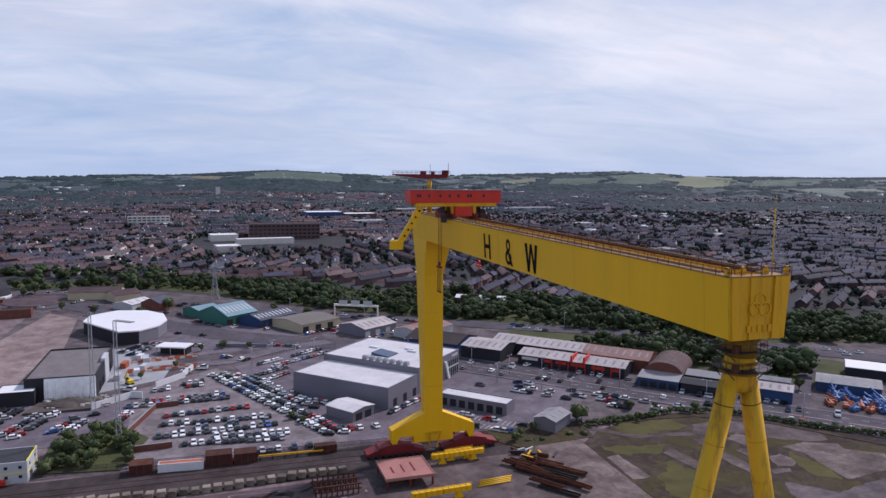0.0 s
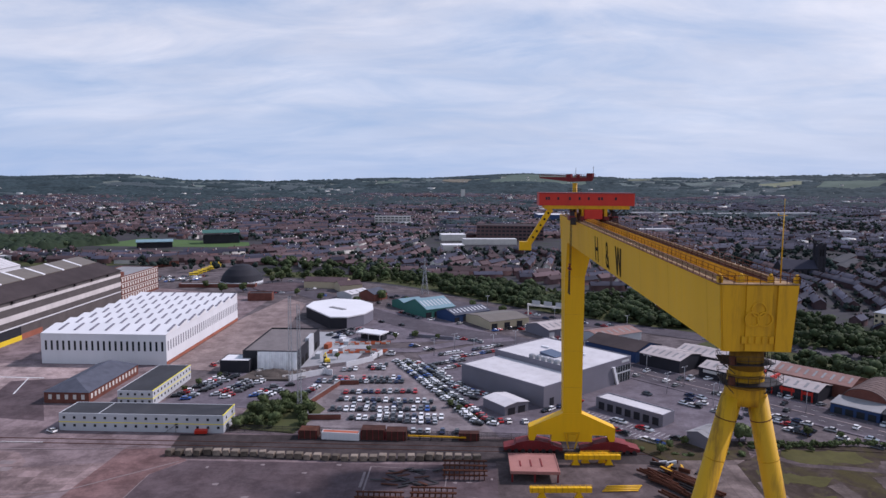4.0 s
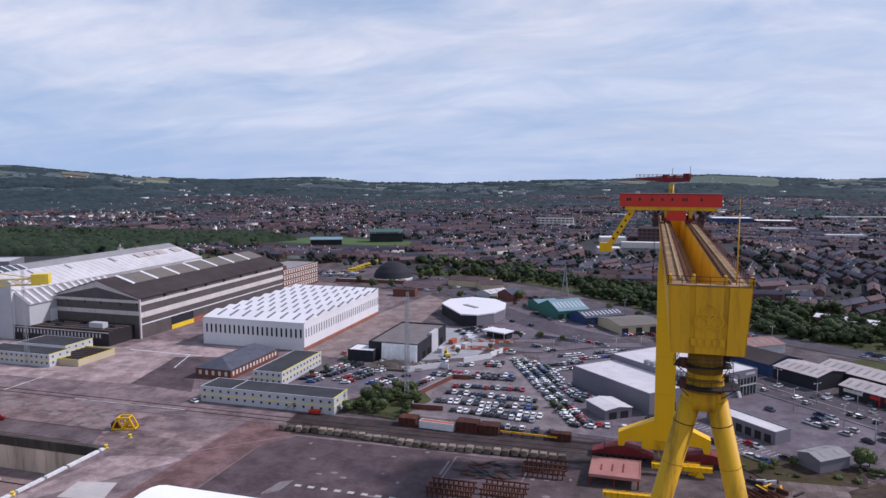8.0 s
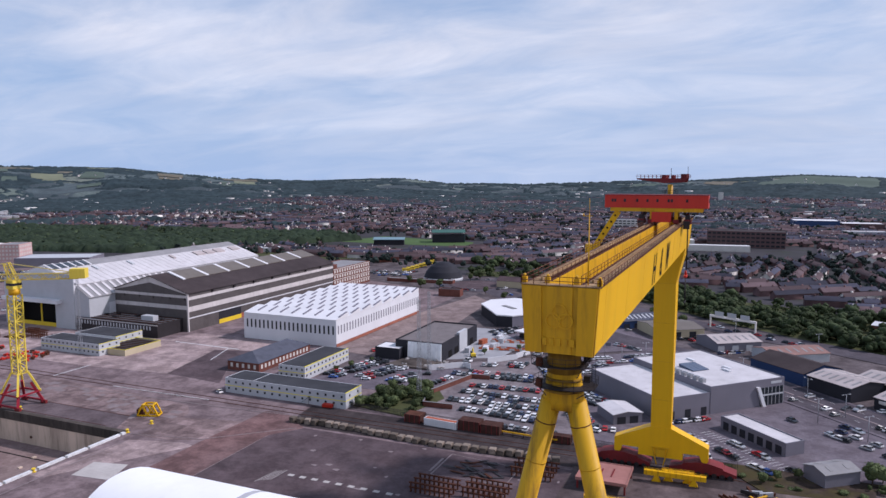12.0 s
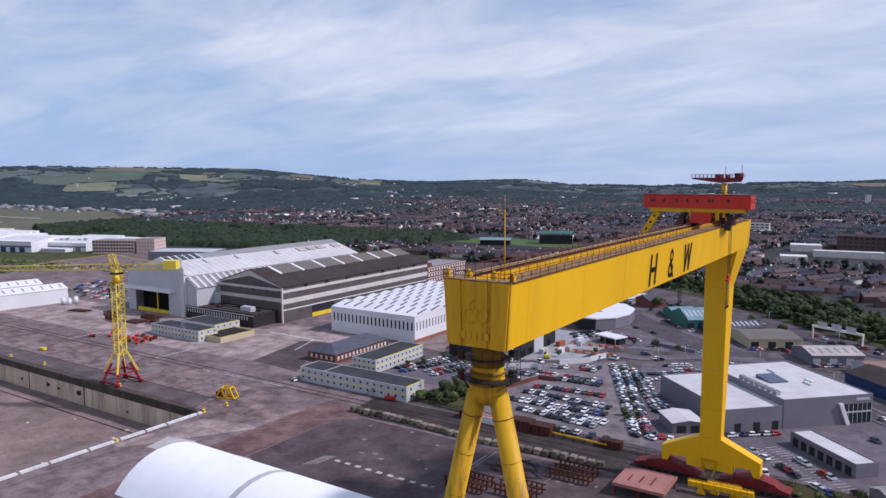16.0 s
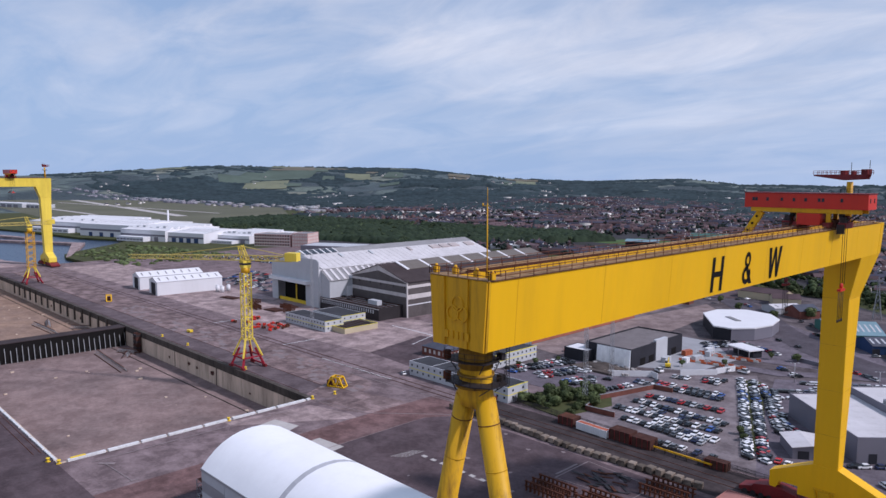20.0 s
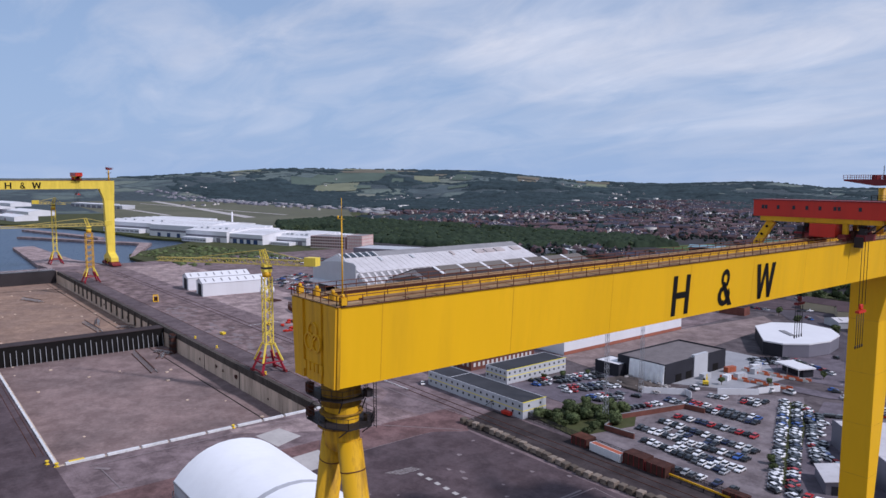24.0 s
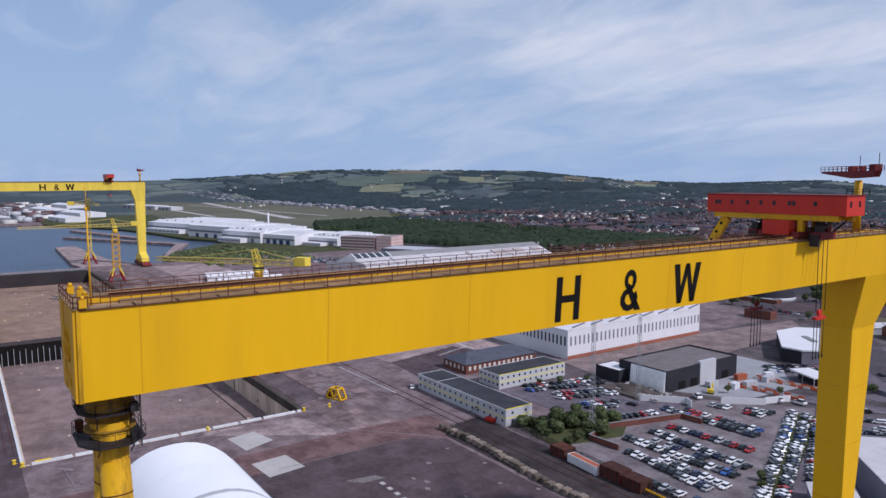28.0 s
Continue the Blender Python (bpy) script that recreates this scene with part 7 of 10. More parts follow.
faces(bm, [(-34.4, -1.5, 7.7), (0.1, -1.5, 7.7), (0.1, 6, 15.3), (-34.4, 6, 15.3), (0.1, 13.5, 7.7), (-34.4, 13.5, 7.7)], ((0, 1, 2, 3), (3, 2, 4, 5)))
part("roof", bm, SLATE_ROOF, church)
for k in range(6):
    bm = B()
    box(bm, -31 + 5.2 * k, -29.4 + 5.2 * k, -1.1, -0.98, 2.2, 6.6)
    part("window", bm, GLASS, church)
gabled("long_shed", 92, 385, 34, 10, 5, 6.5, BRICK, WHITE_ROOF, "long brick shed with a white roof", rz=-30)

# lattice power pylon behind the trade sheds
pylon = thing("pylon", -66, 446, 0, 20, "grey lattice power pylon behind the trade sheds", "pylon")
for sx, sy in itertools.product((-1, 1), (-1, 1)):
    bm = B()
    beam(bm, (2.4 * sx, 2.4 * sy, 0), (0.6 * sx, 0.6 * sy, 18), 0.22), beam(bm, (0.6 * sx, 0.6 * sy, 18), (0.15 * sx, 0.15 * sy, 27), 0.18)
    part("leg", bm, GREY_STEEL, pylon)
for z0, z1 in ((0, 5), (5, 9.5), (9.5, 14), (14, 18)):
    w0, w1 = 2.4 - 0.1 * z0, 2.4 - 0.1 * z1
    for sx in (-1, 1):
        bm = B()
        beam(bm, (-w0, sx * w0, z0), (w1, sx * w1, z1), 0.12), beam(bm, (w0, sx * w0, z0), (-w1, sx * w1, z1), 0.12)
        beam(bm, (sx * w0, -w0, z0), (sx * w1, w1, z1), 0.12), beam(bm, (sx * w0, w0, z0), (sx * w1, -w1, z1), 0.12)
        part("lacing", bm, GREY_STEEL, pylon)
for z in (17, 20.5, 24):
    bm = B()
    beam(bm, (-4.2, 0, z), (4.2, 0, z), 0.2), beam(bm, (-4.2, 0, z), (0, 0, z + 1.4), 0.12), beam(bm, (4.2, 0, z), (0, 0, z + 1.4), 0.12)
    part("cross_arm", bm, GREY_STEEL, pylon)

# landmarks in the town
def landmark(name, x, y, w, d, h, wall, roof, label, rz=0.0, storeys=0, cols=0):
    b = hall(name, x, y, w, d, h, wall, roof, label, "building", rz)
    for k in range(storeys):
        pane_row(b, "window", cols, (w / cols * 0.7, h / storeys * 0.45), (w / cols / 2, -0.05, h / storeys * (k + 0.3)), w / cols, "front", GLASS, 0.1)
    return b


landmark("white_offices", -195, 1135, 62, 16, 17, RENDER_WHITE, GREY_ROOF, "long white office block in the town", 4, 4, 9)
landmark("red_mill", -22, 895, 92, 40, 20, HOUSE_BRICK, BROWN_ROOF, "large red brick mill", -2, 4, 16)
landmark("white_warehouse", -70, 878, 34, 26, 8, RENDER_WHITE, WHITE_ROOF, "white roofed warehouse in the town", 8)
landmark("white_warehouse", -63, 745, 26, 22, 7, RENDER_WHITE, WHITE_ROOF, "white roofed warehouse in the town", 10)
landmark("white_warehouse", -40, 826, 70, 14, 7, RENDER_WHITE, WHITE_ROOF, "long white roofed warehouse", 6)
landmark("stadium", 100, 1275, 70, 50, 14, BLUE_WALL, WHITE_ROOF, "blue and white stand far in the town", 4)
landmark("store", 175, 1285, 62, 40, 10, HOUSE_BRICK, WHITE_ROOF, "brick store with a white roof", 4)
landmark("tower_block", -60, 2400, 14, 14, 36, RENDER_WHITE, PALE_GREY, "white tower block far off")
landmark("tower_block", 215, 3300, 12, 12, 62, RENDER_WHITE, PALE_GREY, "slim white tower on the far slope")
for x, y, w, d, hh in ((230, 1010, 54, 18, 8), (330, 1500, 130, 20, 8), (470, 1480, 150, 20, 8), (160, 1120, 56, 20, 8), (520, 1000, 34, 18, 8), (620, 1500, 120, 22, 9)):
    landmark("retail_shed", x, y, w, d, hh, PALE_GREY, OLD_WHITE, "large pale roofed retail shed", 8)

# football ground and the dark dome
STAND_GREEN = mat("dark_green_sheet", (0.028, 0.105, 0.080), 0.6, vary=0.15)
stand = thing("football_stand", -371, 806, 0, 22, "football stand with a green roof", "football stand")
bm = B()
box(bm, 0, 44, 0, 18, 0, 11)
part("seating", bm, DARK_WALL, stand)
bm = B()
extrude_x(bm, [(-4, 13.5), (18.5, 16), (18.5, 16.6), (-4, 14.1)], -1, 45)
part("roof", bm, STAND_GREEN, stand, "green sheet roof")
bm = B()
box(bm, 44, 44.5, 0, 18, 0, 13)
part("end_wall", bm, STAND_GREEN, stand)
stand = thing("football_stand", -429, 745, 0, 22, "low football stand with a pale green roof", "football stand")
bm = B()
box(bm, 0, 40, 1, 12, 0, 6)
part("seating", bm, DARK_WALL, stand)
bm = B()
extrude_x(bm, [(-2, 7), (12.5, 9), (12.5, 9.4), (-2, 7.4)], -1, 41)
part("roof", bm, TEAL_ROOF, stand)
bm = B()
prism(bm, [(-520, 585), (-400, 570), (-352, 612), (-342, 660), (-430, 715), (-530, 680)], 0.05, 0.14)
solid("meadow", bm, GRASS, "rough meadow grass beside the wood", "meadow", "structure")
bm = B()
prism(bm, [(-500, 770), (-430, 765), (-300, 770), (-320, 830), (-480, 870)], 0.05, 0.12)
solid("football_pitch", bm, PITCH, "bright green football pitch", "pitch", "structure")
dome = thing("storage_dome", -219, 486, 0, 0, "dark conical storage dome on a pale ring wall", "storage dome")
bm = B()
n = 28
for (r0, z0), (r1, z1) in zip(((17, 3), (15, 8), (11, 12.5), (6, 15.5)), ((15, 8), (11, 12.5), (6, 15.5), (0.4, 16.6))):
    tube(bm, (0, 0, z0), (0, 0, z1), r0, r1, n, caps=False)
part("dome", bm, DARK_WALL, dome)
bm = B()
tube(bm, (0, 0, 0), (0, 0, 3), 17, 17, n)
part("ring_wall", bm, PALE_GREY, dome)
hall("red_wall_store", -262, 462, 60, 7, 2.6, BRICK, GREY_ROOF, "low red brick store behind the factory", rz=4)
gabled("brick_depot", -336, 574, 27, 15, 5.5, 9.5, BRICK, BROWN_ROOF, "dark brick depot shed with a brown roof", rz=36)
hall("red_wall_store", -190, 408, 17, 9, 5, BRICK, BROWN_ROOF, "low red brick store with rusty panels", rz=6)

# ---------- far shore: aircraft factory, jetties ----------
for k, (x, y, w, d, h) in enumerate(((-1270, 275, 170, 120, 16), (-1100, 300, 120, 110, 18), (-985, 318, 90, 100, 15), (-905, 350, 70, 90, 13), (-850, 395, 60, 80, 10), (-838, 446, 50, 60, 8))):
    f_ = gabled("aircraft_factory", x, y, w, d, h, h + 4, WHITE_WALL, WHITE_ROOF, "big white aircraft factory hall on the far shore", rz=18, lights=10, group="white factory halls")
    pane_row(f_, "doorway", 4, (8, 6), (w * 0.2, -0.05, 0), w * 0.2, "front", BLUE_WALL if k % 2 else GREY_WALL, 0.1)
    bm = B()
    box(bm, 0, w, -0.25, 0, h * 0.45, h * 0.62)
    part("window_band", bm, GREY_WALL, f_, "dark window band")
    if k % 2:
        continue
    bm = B()
    box(bm, w * 0.1, w * 0.7, -14, -0.3, 0, h * 0.42)
    part("annex", bm, WHITE_WALL, f_, "low white annex")
    for q in range(8):
        bm = B()
        box(bm, w * (0.11 + 0.074 * q), w * (0.165 + 0.074 * q), -14.2, -14.0, h * 0.12, h * 0.26)
        part("annex_window", bm, GREY_WALL, f_)
    for q in range(6):
        bm = B()
        box(bm, w * (0.06 + 0.15 * q), w * (0.06 + 0.15 * q) + 5, d * 0.12, d * 0.12 + 4, h, h + 3.4 + (q % 3))
        part("roof_vent", bm, PALE_GREY, f_)
    for q in range(7):
        bm = B()
        y0 = d * (0.08 + 0.12 * q)
        extrude_x(bm, [(y0, h + 0.4), (y0 + d * 0.09, h + 0.4), (y0 + d * 0.085, h + 4.4), (y0 + d * 0.07, h + 4.4)], w * 0.03, w * 0.97)
        part("roof_tooth", bm, WHITE_ROOF, f_)
chim = thing("chimney", -1050, 415, 0, 0, "slim white factory chimney", "chimney")
bm = B()
tube(bm, (0, 0, 0), (0, 0, 36), 1.6, 1.3, 12)
part("stack", bm, WHITE_WALL, chim)
for x, y in ((-1080, 430), (-1060, 440), (-1040, 450)):
    tk = thing("storage_tank", x, y, 0, 0, "white round storage tank", "tank", "white storage tanks")
    bm = B()
    tube(bm, (0, 0, 0), (0, 0, 14), 9, 9, 24)
    part("shell", bm, WHITE_WALL, tk)
PINK_BRICK = mat("pale_pink_brick", (0.50, 0.33, 0.31), 0.85, vary=0.2, big=0.1)
blk = hall("brick_works", -765, 405, 52, 26, 15.5, PINK_BRICK, GREY_ROOF, "pink brick works with white bands and dark windows", rz=29)
for z in range(4):
    pane_row(blk, "window", 14, (2.0, 1.9), (2.2, -0.05, 1.6 + 3.8 * z), 3.6, "front", GLASS, 0.1)
    bm = B()
    box(bm, -0.1, 52.1, -0.2, 0, 0.4 + 3.8 * z, 1.2 + 3.8 * z)
    part("white_band", bm, RENDER_WHITE, blk, "white band")
blk = hall("brick_works", -717, 431, 22, 30, 17.5, PINK_BRICK, GREY_ROOF, "taller pink brick end block of the works", rz=29)
for z in range(4):
    pane_row(blk, "window", 6, (2.0, 2.2), (2.0, -0.05, 1.6 + 4.2 * z), 3.6, "front", RENDER_WHITE, 0.1)
    pane_row(blk, "window", 7, (2.0, 2.2), (2.6, 22.05, 1.6 + 4.2 * z), 4.0, "right", RENDER_WHITE, 0.1)
st = hall("woodland_store", -532, 600, 46, 20, 5, PALE_GREY, WHITE_ROOF, "low pale store among the trees", rz=30)
for x, y, w, d, h in ((-1760, 165, 120, 46, 9), (-1990, 215, 150, 60, 11), (-2330, 170, 170, 60, 11), (-1900, 40, 90, 40, 9), (-2700, 260, 180, 60, 11), (-2200, -60, 170, 50, 12)):
    gabled("port_shed", x, y, w, d, h, h + 4, WHITE_WALL, WHITE_ROOF, "long white shed on the far port", rz=10, group="far port sheds")
n_port = 260
px_, py_ = rng.uniform(-3300, -1640, n_port), rng.uniform(-260, 330, n_port)
ok = py_ < 130 - 0.031 * (px_ + 1600) + 90
px_, py_ = px_[ok], py_[ok]
for k, (mats, lab) in enumerate((([RENDER_WHITE, PALE_GREY], "white stores and stacks on the far port"), ([GREY_WALL, GREY_ROOF], "grey stores and heaps on the far port"), ([HOUSE_BRICK, BROWN_ROOF], "brown stores and heaps on the far port"))):
    a_, b_ = px_[k::3], py_[k::3]
    sc = np.stack([rng.uniform(10, 62, len(a_)), rng.uniform(8, 26, len(a_)), rng.uniform(4, 12, len(a_))], -1)
    tagged(new("port_stores", scatter("port_stores", BOXV, BOXF, BOXM, np.stack([a_, b_, 0 * a_ - 0.5], -1), sc, rng.uniform(-0.4, 0.6, len(a_)), mats)), lab, "buildings", kind="stuff")
for x, y, r_ in ((-1700, 120, 9), (-1722, 108, 7), (-1830, 150, 10), (-2050, 120, 12), (-2110, 150, 12), (-2450, 120, 14)):
    tk = thing("storage_tank", x, y, -0.5, 0, "pale round storage tank on the far port", "tank", "far port tanks")
    bm = B()
    tube(bm, (0, 0, 0), (0, 0, 11), r_, r_, 24), tube(bm, (0, 0, 11), (0, 0, 12.5), r_, r_ * 0.2, 24)
    part("shell", bm, PALE_GREY, tk)
# jetties
def jetty(name, poly, label):
    bm = B()
    prism(bm, poly, -8, 0.3)
    solid(name, bm, CONCRETE, label, "jetty", "structure")


jetty("jetty_1", [(-735.3, 96), (-735.3, 150), (-800, 132), (-1005, 124), (-1003, 100), (-770, 92)], "stained concrete jetty")
jetty("jetty_2", [(-790, 188), (-800, 196), (-960, 262), (-1190, 140), (-1192, 130), (-962, 246)], "low breakwater in the harbour")
jetty("jetty_3", [(-1360, 160), (-1100, 224), (-1102, 234), (-1362, 172)], "low quay in the harbour")
bm = B()
box(bm, -717, -706.2, 5, 97, -4, 0.6)
solid("dock_gate_sill", bm, DARK_STEEL, "dark dock gate at the harbour end", "dock gate", "structure")
for xx in (-717, -706.8):
    bm = B()
    rail(bm, [(xx + 0.3, 5.4, 0.6), (xx + 0.3, 96.6, 0.6)], 1.1, 3.0, 0.12)
    solid("gate_railing", bm, PALE_GREY, "pale railing along the dock gate", "railing", "structure")

# scrub on the bank between the yard and the aircraft factory
n_bush = 420
bx, by = rng.uniform(-890, -660, n_bush), rng.uniform(200, 335, n_bush)
keep = (by > 204 + np.maximum(0, -826 - bx) * 0.98) & (by < 300 + (bx + 890) * 0.2)
bx, by = bx[keep], by[keep]
sz = rng.uniform(1.2, 4.2, len(bx))
me = scatter("bank_scrub", ICO1[0], ICO1[1], [0] * len(ICO1[1]), np.stack([bx, by, sz * 0.15], -1), np.stack([sz, sz * 0.9, sz * 0.5], -1), rng.uniform(0, 6, len(bx)), [SCRUB_LEAF], 0.35)
tagged(new("bank_scrub", me), "low green and brown scrub on the harbour bank", "scrub", kind="stuff")

# airport sheds, hangars and stands along the far edge of the airfield
n_air = 85
u = rng.uniform(0, 1, n_air)
ax = np.interp(u, [0, 0.2, 0.5, 0.75, 1], [-3340, -3030, -2450, -1900, -1480]) + rng.uniform(-30, 30, n_air)
ay = np.interp(u, [0, 0.2, 0.5, 0.75, 1], [925, 985, 1000, 1010, 985]) + rng.uniform(-45, 70, n_air)
sc = np.stack([rng.uniform(8, 42, n_air), rng.uniform(8, 20, n_air), rng.uniform(3, 8, n_air)], -1)
me = scatter("airport_sheds", BOXV, BOXF, BOXM, np.stack([ax, ay, hill_z(ax, ay)], -1), sc, rng.uniform(-0.3, 0.3, n_air), [GREY_WALL, PALE_GREY])
tagged(new("airport_sheds", me), "pale sheds and hangars along the airfield", "buildings", kind="stuff")
for x, y, w, d, hh, rz in ((-2330, 470, 110, 46, 12, 14), (-2210, 505, 70, 40, 10, 16), (-2480, 455, 120, 40, 11, 12)):
    b = hall("far_hangar", x, y, w, d, hh, PALE_GREY, WHITE_ROOF, "pale hangar beside the airfield", "hangar", rz, group="airfield hangars")
    pane_row(b, "doorway", 3, (w * 0.22, hh * 0.7), (w * 0.08, -0.05, 0), w * 0.3, "front", GREY_WALL, 0.1)

# ---------- yard surfaces ----------
RED_ASPHALT = paving("reddish_asphalt", (0.2118, 0.1251, 0.1191), (0.1685, 0.1088, 0.1068), (9.0, 14.0), 0.08)
DARK_ASPHALT = paving("dark_asphalt", (0.1245, 0.0908, 0.0969), (0.0899, 0.0680, 0.0737), (17.0, 11.0), 0.08, 0.9, 0.35)
STAINED_SLAB = paving("stained_slab_concrete", (0.2630, 0.1916, 0.1851), (0.2097, 0.1541, 0.1520), (6.0, 4.5), 0.22, 0.72, 0.5)
WORN_SLAB = mat("worn_pale_slab", (0.215, 0.175, 0.176), 0.9, vary=0.22, big=0.3, fine=1.2, dirt=0.5, dirt_rgb=(0.14, 0.113, 0.116), island=0.2)
CAR_PARK = paving("car_park_asphalt", (0.1732, 0.1494, 0.1705), (0.1340, 0.1164, 0.1350), (23.0, 16.0), 0.06, 0.92, 0.3)
WORN_PARK = paving("worn_gravel_park", (0.2618, 0.2231, 0.2264), (0.1627, 0.1398, 0.1500), (19.0, 13.0), 0.06, 0.94, 0.4)
GREY_GROUND = paving("grey_service_ground", (0.1530, 0.1271, 0.1318), (0.1065, 0.0888, 0.0915), (31.0, 19.0), 0.08, 0.9, 0.45)
TAN_YARD = paving("sandy_yard_concrete", (0.3024, 0.2340, 0.2173), (0.2240, 0.1716, 0.1643), (5.0, 8.0), 0.08, 0.85, 0.35)
GRAVEL = mat("pale_gravel", (0.3, 0.3, 0.315), 0.95, vary=0.18, big=0.1, fine=1.5, dirt=0.3, dirt_rgb=(0.22, 0.2, 0.2))
def waste_material():
    """Waste ground: dark dirt, moss and thin grass in patches, grey gravel between."""
    m = bpy.data.materials.new("waste_ground")
    m.use_nodes = True
    n, l = m.node_tree.nodes, m.node_tree.links
    bsdf = n["Principled BSDF"]
    co = n.new("ShaderNodeTexCoord").outputs["Object"]

    def layer(under, rgb, scale, lo, hi, off):
        mp = n.new("ShaderNodeMapping")
        mp.inputs["Location"].default_value = (off, off * 0.7, 0)
        l.new(co, mp.inputs[0])
        k = n.new("ShaderNodeTexNoise")
        k.inputs["Scale"].default_value, k.inputs["Detail"].default_value, k.inputs["Roughness"].default_value, k.inputs["Distortion"].default_value = scale, 9, 0.68, 0.8
        l.new(mp.outputs[0], k.inputs["Vector"])
        r = n.new("ShaderNodeMapRange")
        r.inputs["From Min"].default_value, r.inputs["From Max"].default_value = lo, hi
        l.new(k.outputs["Fac"], r.inputs["Value"])
        x = n.new("ShaderNodeMix")
        x.data_type = "RGBA"
        l.new(r.outputs[0], x.inputs["Factor"])
        if isinstance(under, tuple):
            x.inputs["A"].default_value = (*under, 1)
        else:
            l.new(under, x.inputs["A"])
        x.inputs["B"].default_value = (*rgb, 1)
        return x.outputs["Result"]
    col = layer((0.042, 0.031, 0.026), (0.074, 0.056, 0.048), 0.12, 0.45, 0.62, 3.0)
    col = layer(col, (0.060, 0.050, 0.024), 0.045, 0.48, 0.60, 40.0)
    col = layer(col, (0.082, 0.070, 0.034), 0.16, 0.55, 0.68, 71.0)
    col = layer(col, (0.032, 0.024, 0.021), 0.5, 0.56, 0.72, 13.0)
    l.new(col, bsdf.inputs["Base Color"])
    bsdf.inputs["Roughness"].default_value, bsdf.inputs["Specular IOR Level"].default_value = 0.95, 0.05
    return m


WASTE = waste_material()
OLD_SLAB = paving("mossy_old_slab", (0.205, 0.160, 0.150), (0.120, 0.094, 0.086), (4.0, 4.0), 0.10, 0.6, 0.5)
MOSS = mat("mossy_grass", (0.072, 0.066, 0.024), 0.95, vary=0.35, big=0.12, fine=0.8, bump=0.3, dirt=0.5, dirt_rgb=(0.062, 0.048, 0.028))
SOIL = mat("brown_soil", (0.085, 0.070, 0.062), 0.95, vary=0.3, big=0.2, fine=1.2, bump=0.6)
BROWN_YARD = paving("brownish_yard_asphalt", (0.150, 0.115, 0.112), (0.098, 0.077, 0.077), (13.0, 9.0), 0.10, 0.88, 0.45)
TRACK_DIRT = paving("oily_track_dirt", (0.080, 0.064, 0.064), (0.048, 0.039, 0.040), (21.0, 6.0), 0.10, 0.92, 0.4)
QUAY_DARK = paving("dark_quay_asphalt", (0.1542, 0.1201, 0.1251), (0.1185, 0.0931, 0.0989), (24.0, 6.0), 0.06, 0.92, 0.35)
patch_level = itertools.count(1)


def patch(name, poly, material, label, category="ground", raise_by=None, kind="structure"):
    """A thin layer on the ground, each a little higher than the last."""
    z = 0.02 + 0.006 * next(patch_level) if raise_by is None else raise_by
    bm = B()
    area = sum(a[0] * b[1] - b[0] * a[1] for a, b in zip(poly, poly[1:] + poly[:1]))
    prism(bm, poly if area > 0 else poly[::-1], -0.02, z)
    return solid(name, bm, material, label, category, kind)


def strip_poly(pts, w):
    """The outline of a band of width w along a line of points."""
    left, right = [], []
    for i, p in enumerate(pts):
        a, b = Vector(pts[max(0, i - 1)]), Vector(pts[min(len(pts) - 1, i + 1)])
        d = (b - a).normalized()
        nrm = Vector((-d.y, d.x)) * w / 2
        left.append((p[0] + nrm.x, p[1] + nrm.y))
        right.append((p[0] - nrm.x, p[1] - nrm.y))
    return left + right[::-1]


def flat_strip(name, pts, w, material, label, category, kind="structure", z=None):
    z = 0.02 + 0.006 * next(patch_level) if z is None else z
    bm = B()
    pl = strip_poly(pts, w)
    n = len(pts)
    co = [(*p, z) for p in pl]
    faces(bm, co, [(2 * n - 1 - i, 2 * n - 2 - i, i + 1, i) for i in range(n - 1)])
    return solid(name, bm, material, label, category, kind)


patch("service_ground", [(-176, 232), (-176, 420), (-330, 480), (-330, 520), (-60, 524), (20, 440), (150, 310), (330, 226), (470, 150), (330, 60), (160, 98), (130, 131), (106, 146), (60, 152), (-94, 152), (-118, 152), (-118, 180), (-150, 178)], GREY_GROUND, "mixed grey service ground between the shops and sheds", raise_by=0.012)
patch("yard_slabs_north", [(-690, 104), (-233, 104), (-178, 101), (-168, 109), (-172, 124), (-179, 131), (-208, 134), (-266, 138), (-690, 136)], STAINED_SLAB, "blotchy stained concrete slabs beside the dock")
patch("quay_strip", [(-690, 99.9), (-184, 99.9), (-190, 112.4), (-690, 112.6)], QUAY_DARK, "dark asphalt strip along the dock edge", raise_by=0.078)
patch("yard_concrete_north", [(-700, 158), (-270, 158), (-219, 163), (-232, 208), (-209, 214), (-203, 236), (-270, 236), (-270, 216), (-700, 216)], CONCRETE, "pale worn yard concrete before the halls")
patch("yard_dark_triangle", [(-221, 163), (-210, 162.5), (-188, 160), (-201, 181), (-201, 223), (-209, 213.9), (-231, 207.5)], DARK_ASPHALT, "dark newer asphalt by the brick office")
patch("yard_pale_bay", [(-171, 119), (-146, 124), (-143.4, 106), (-158, 99), (-172, 98)], STAINED_SLAB, "paler concrete bay at the dock head")
patch("yard_concrete_lane", [(-176, 60), (-171, 60), (-146, 98), (-152, 99), (-171, 94)], CONCRETE, "worn concrete lane beside the dock head")
patch("yard_red_band", [(-146, 4), (-129.2, 4), (-129.4, 116), (-122, 127), (-129, 137), (-146, 137), (-147, 106)], RED_ASPHALT, "faded reddish brown asphalt strip")
patch("yard_dark_area", [(-129, 4), (20, 4), (20, 128), (-121.5, 127), (-129, 116)], DARK_ASPHALT, "dark patched asphalt of the steel yard")
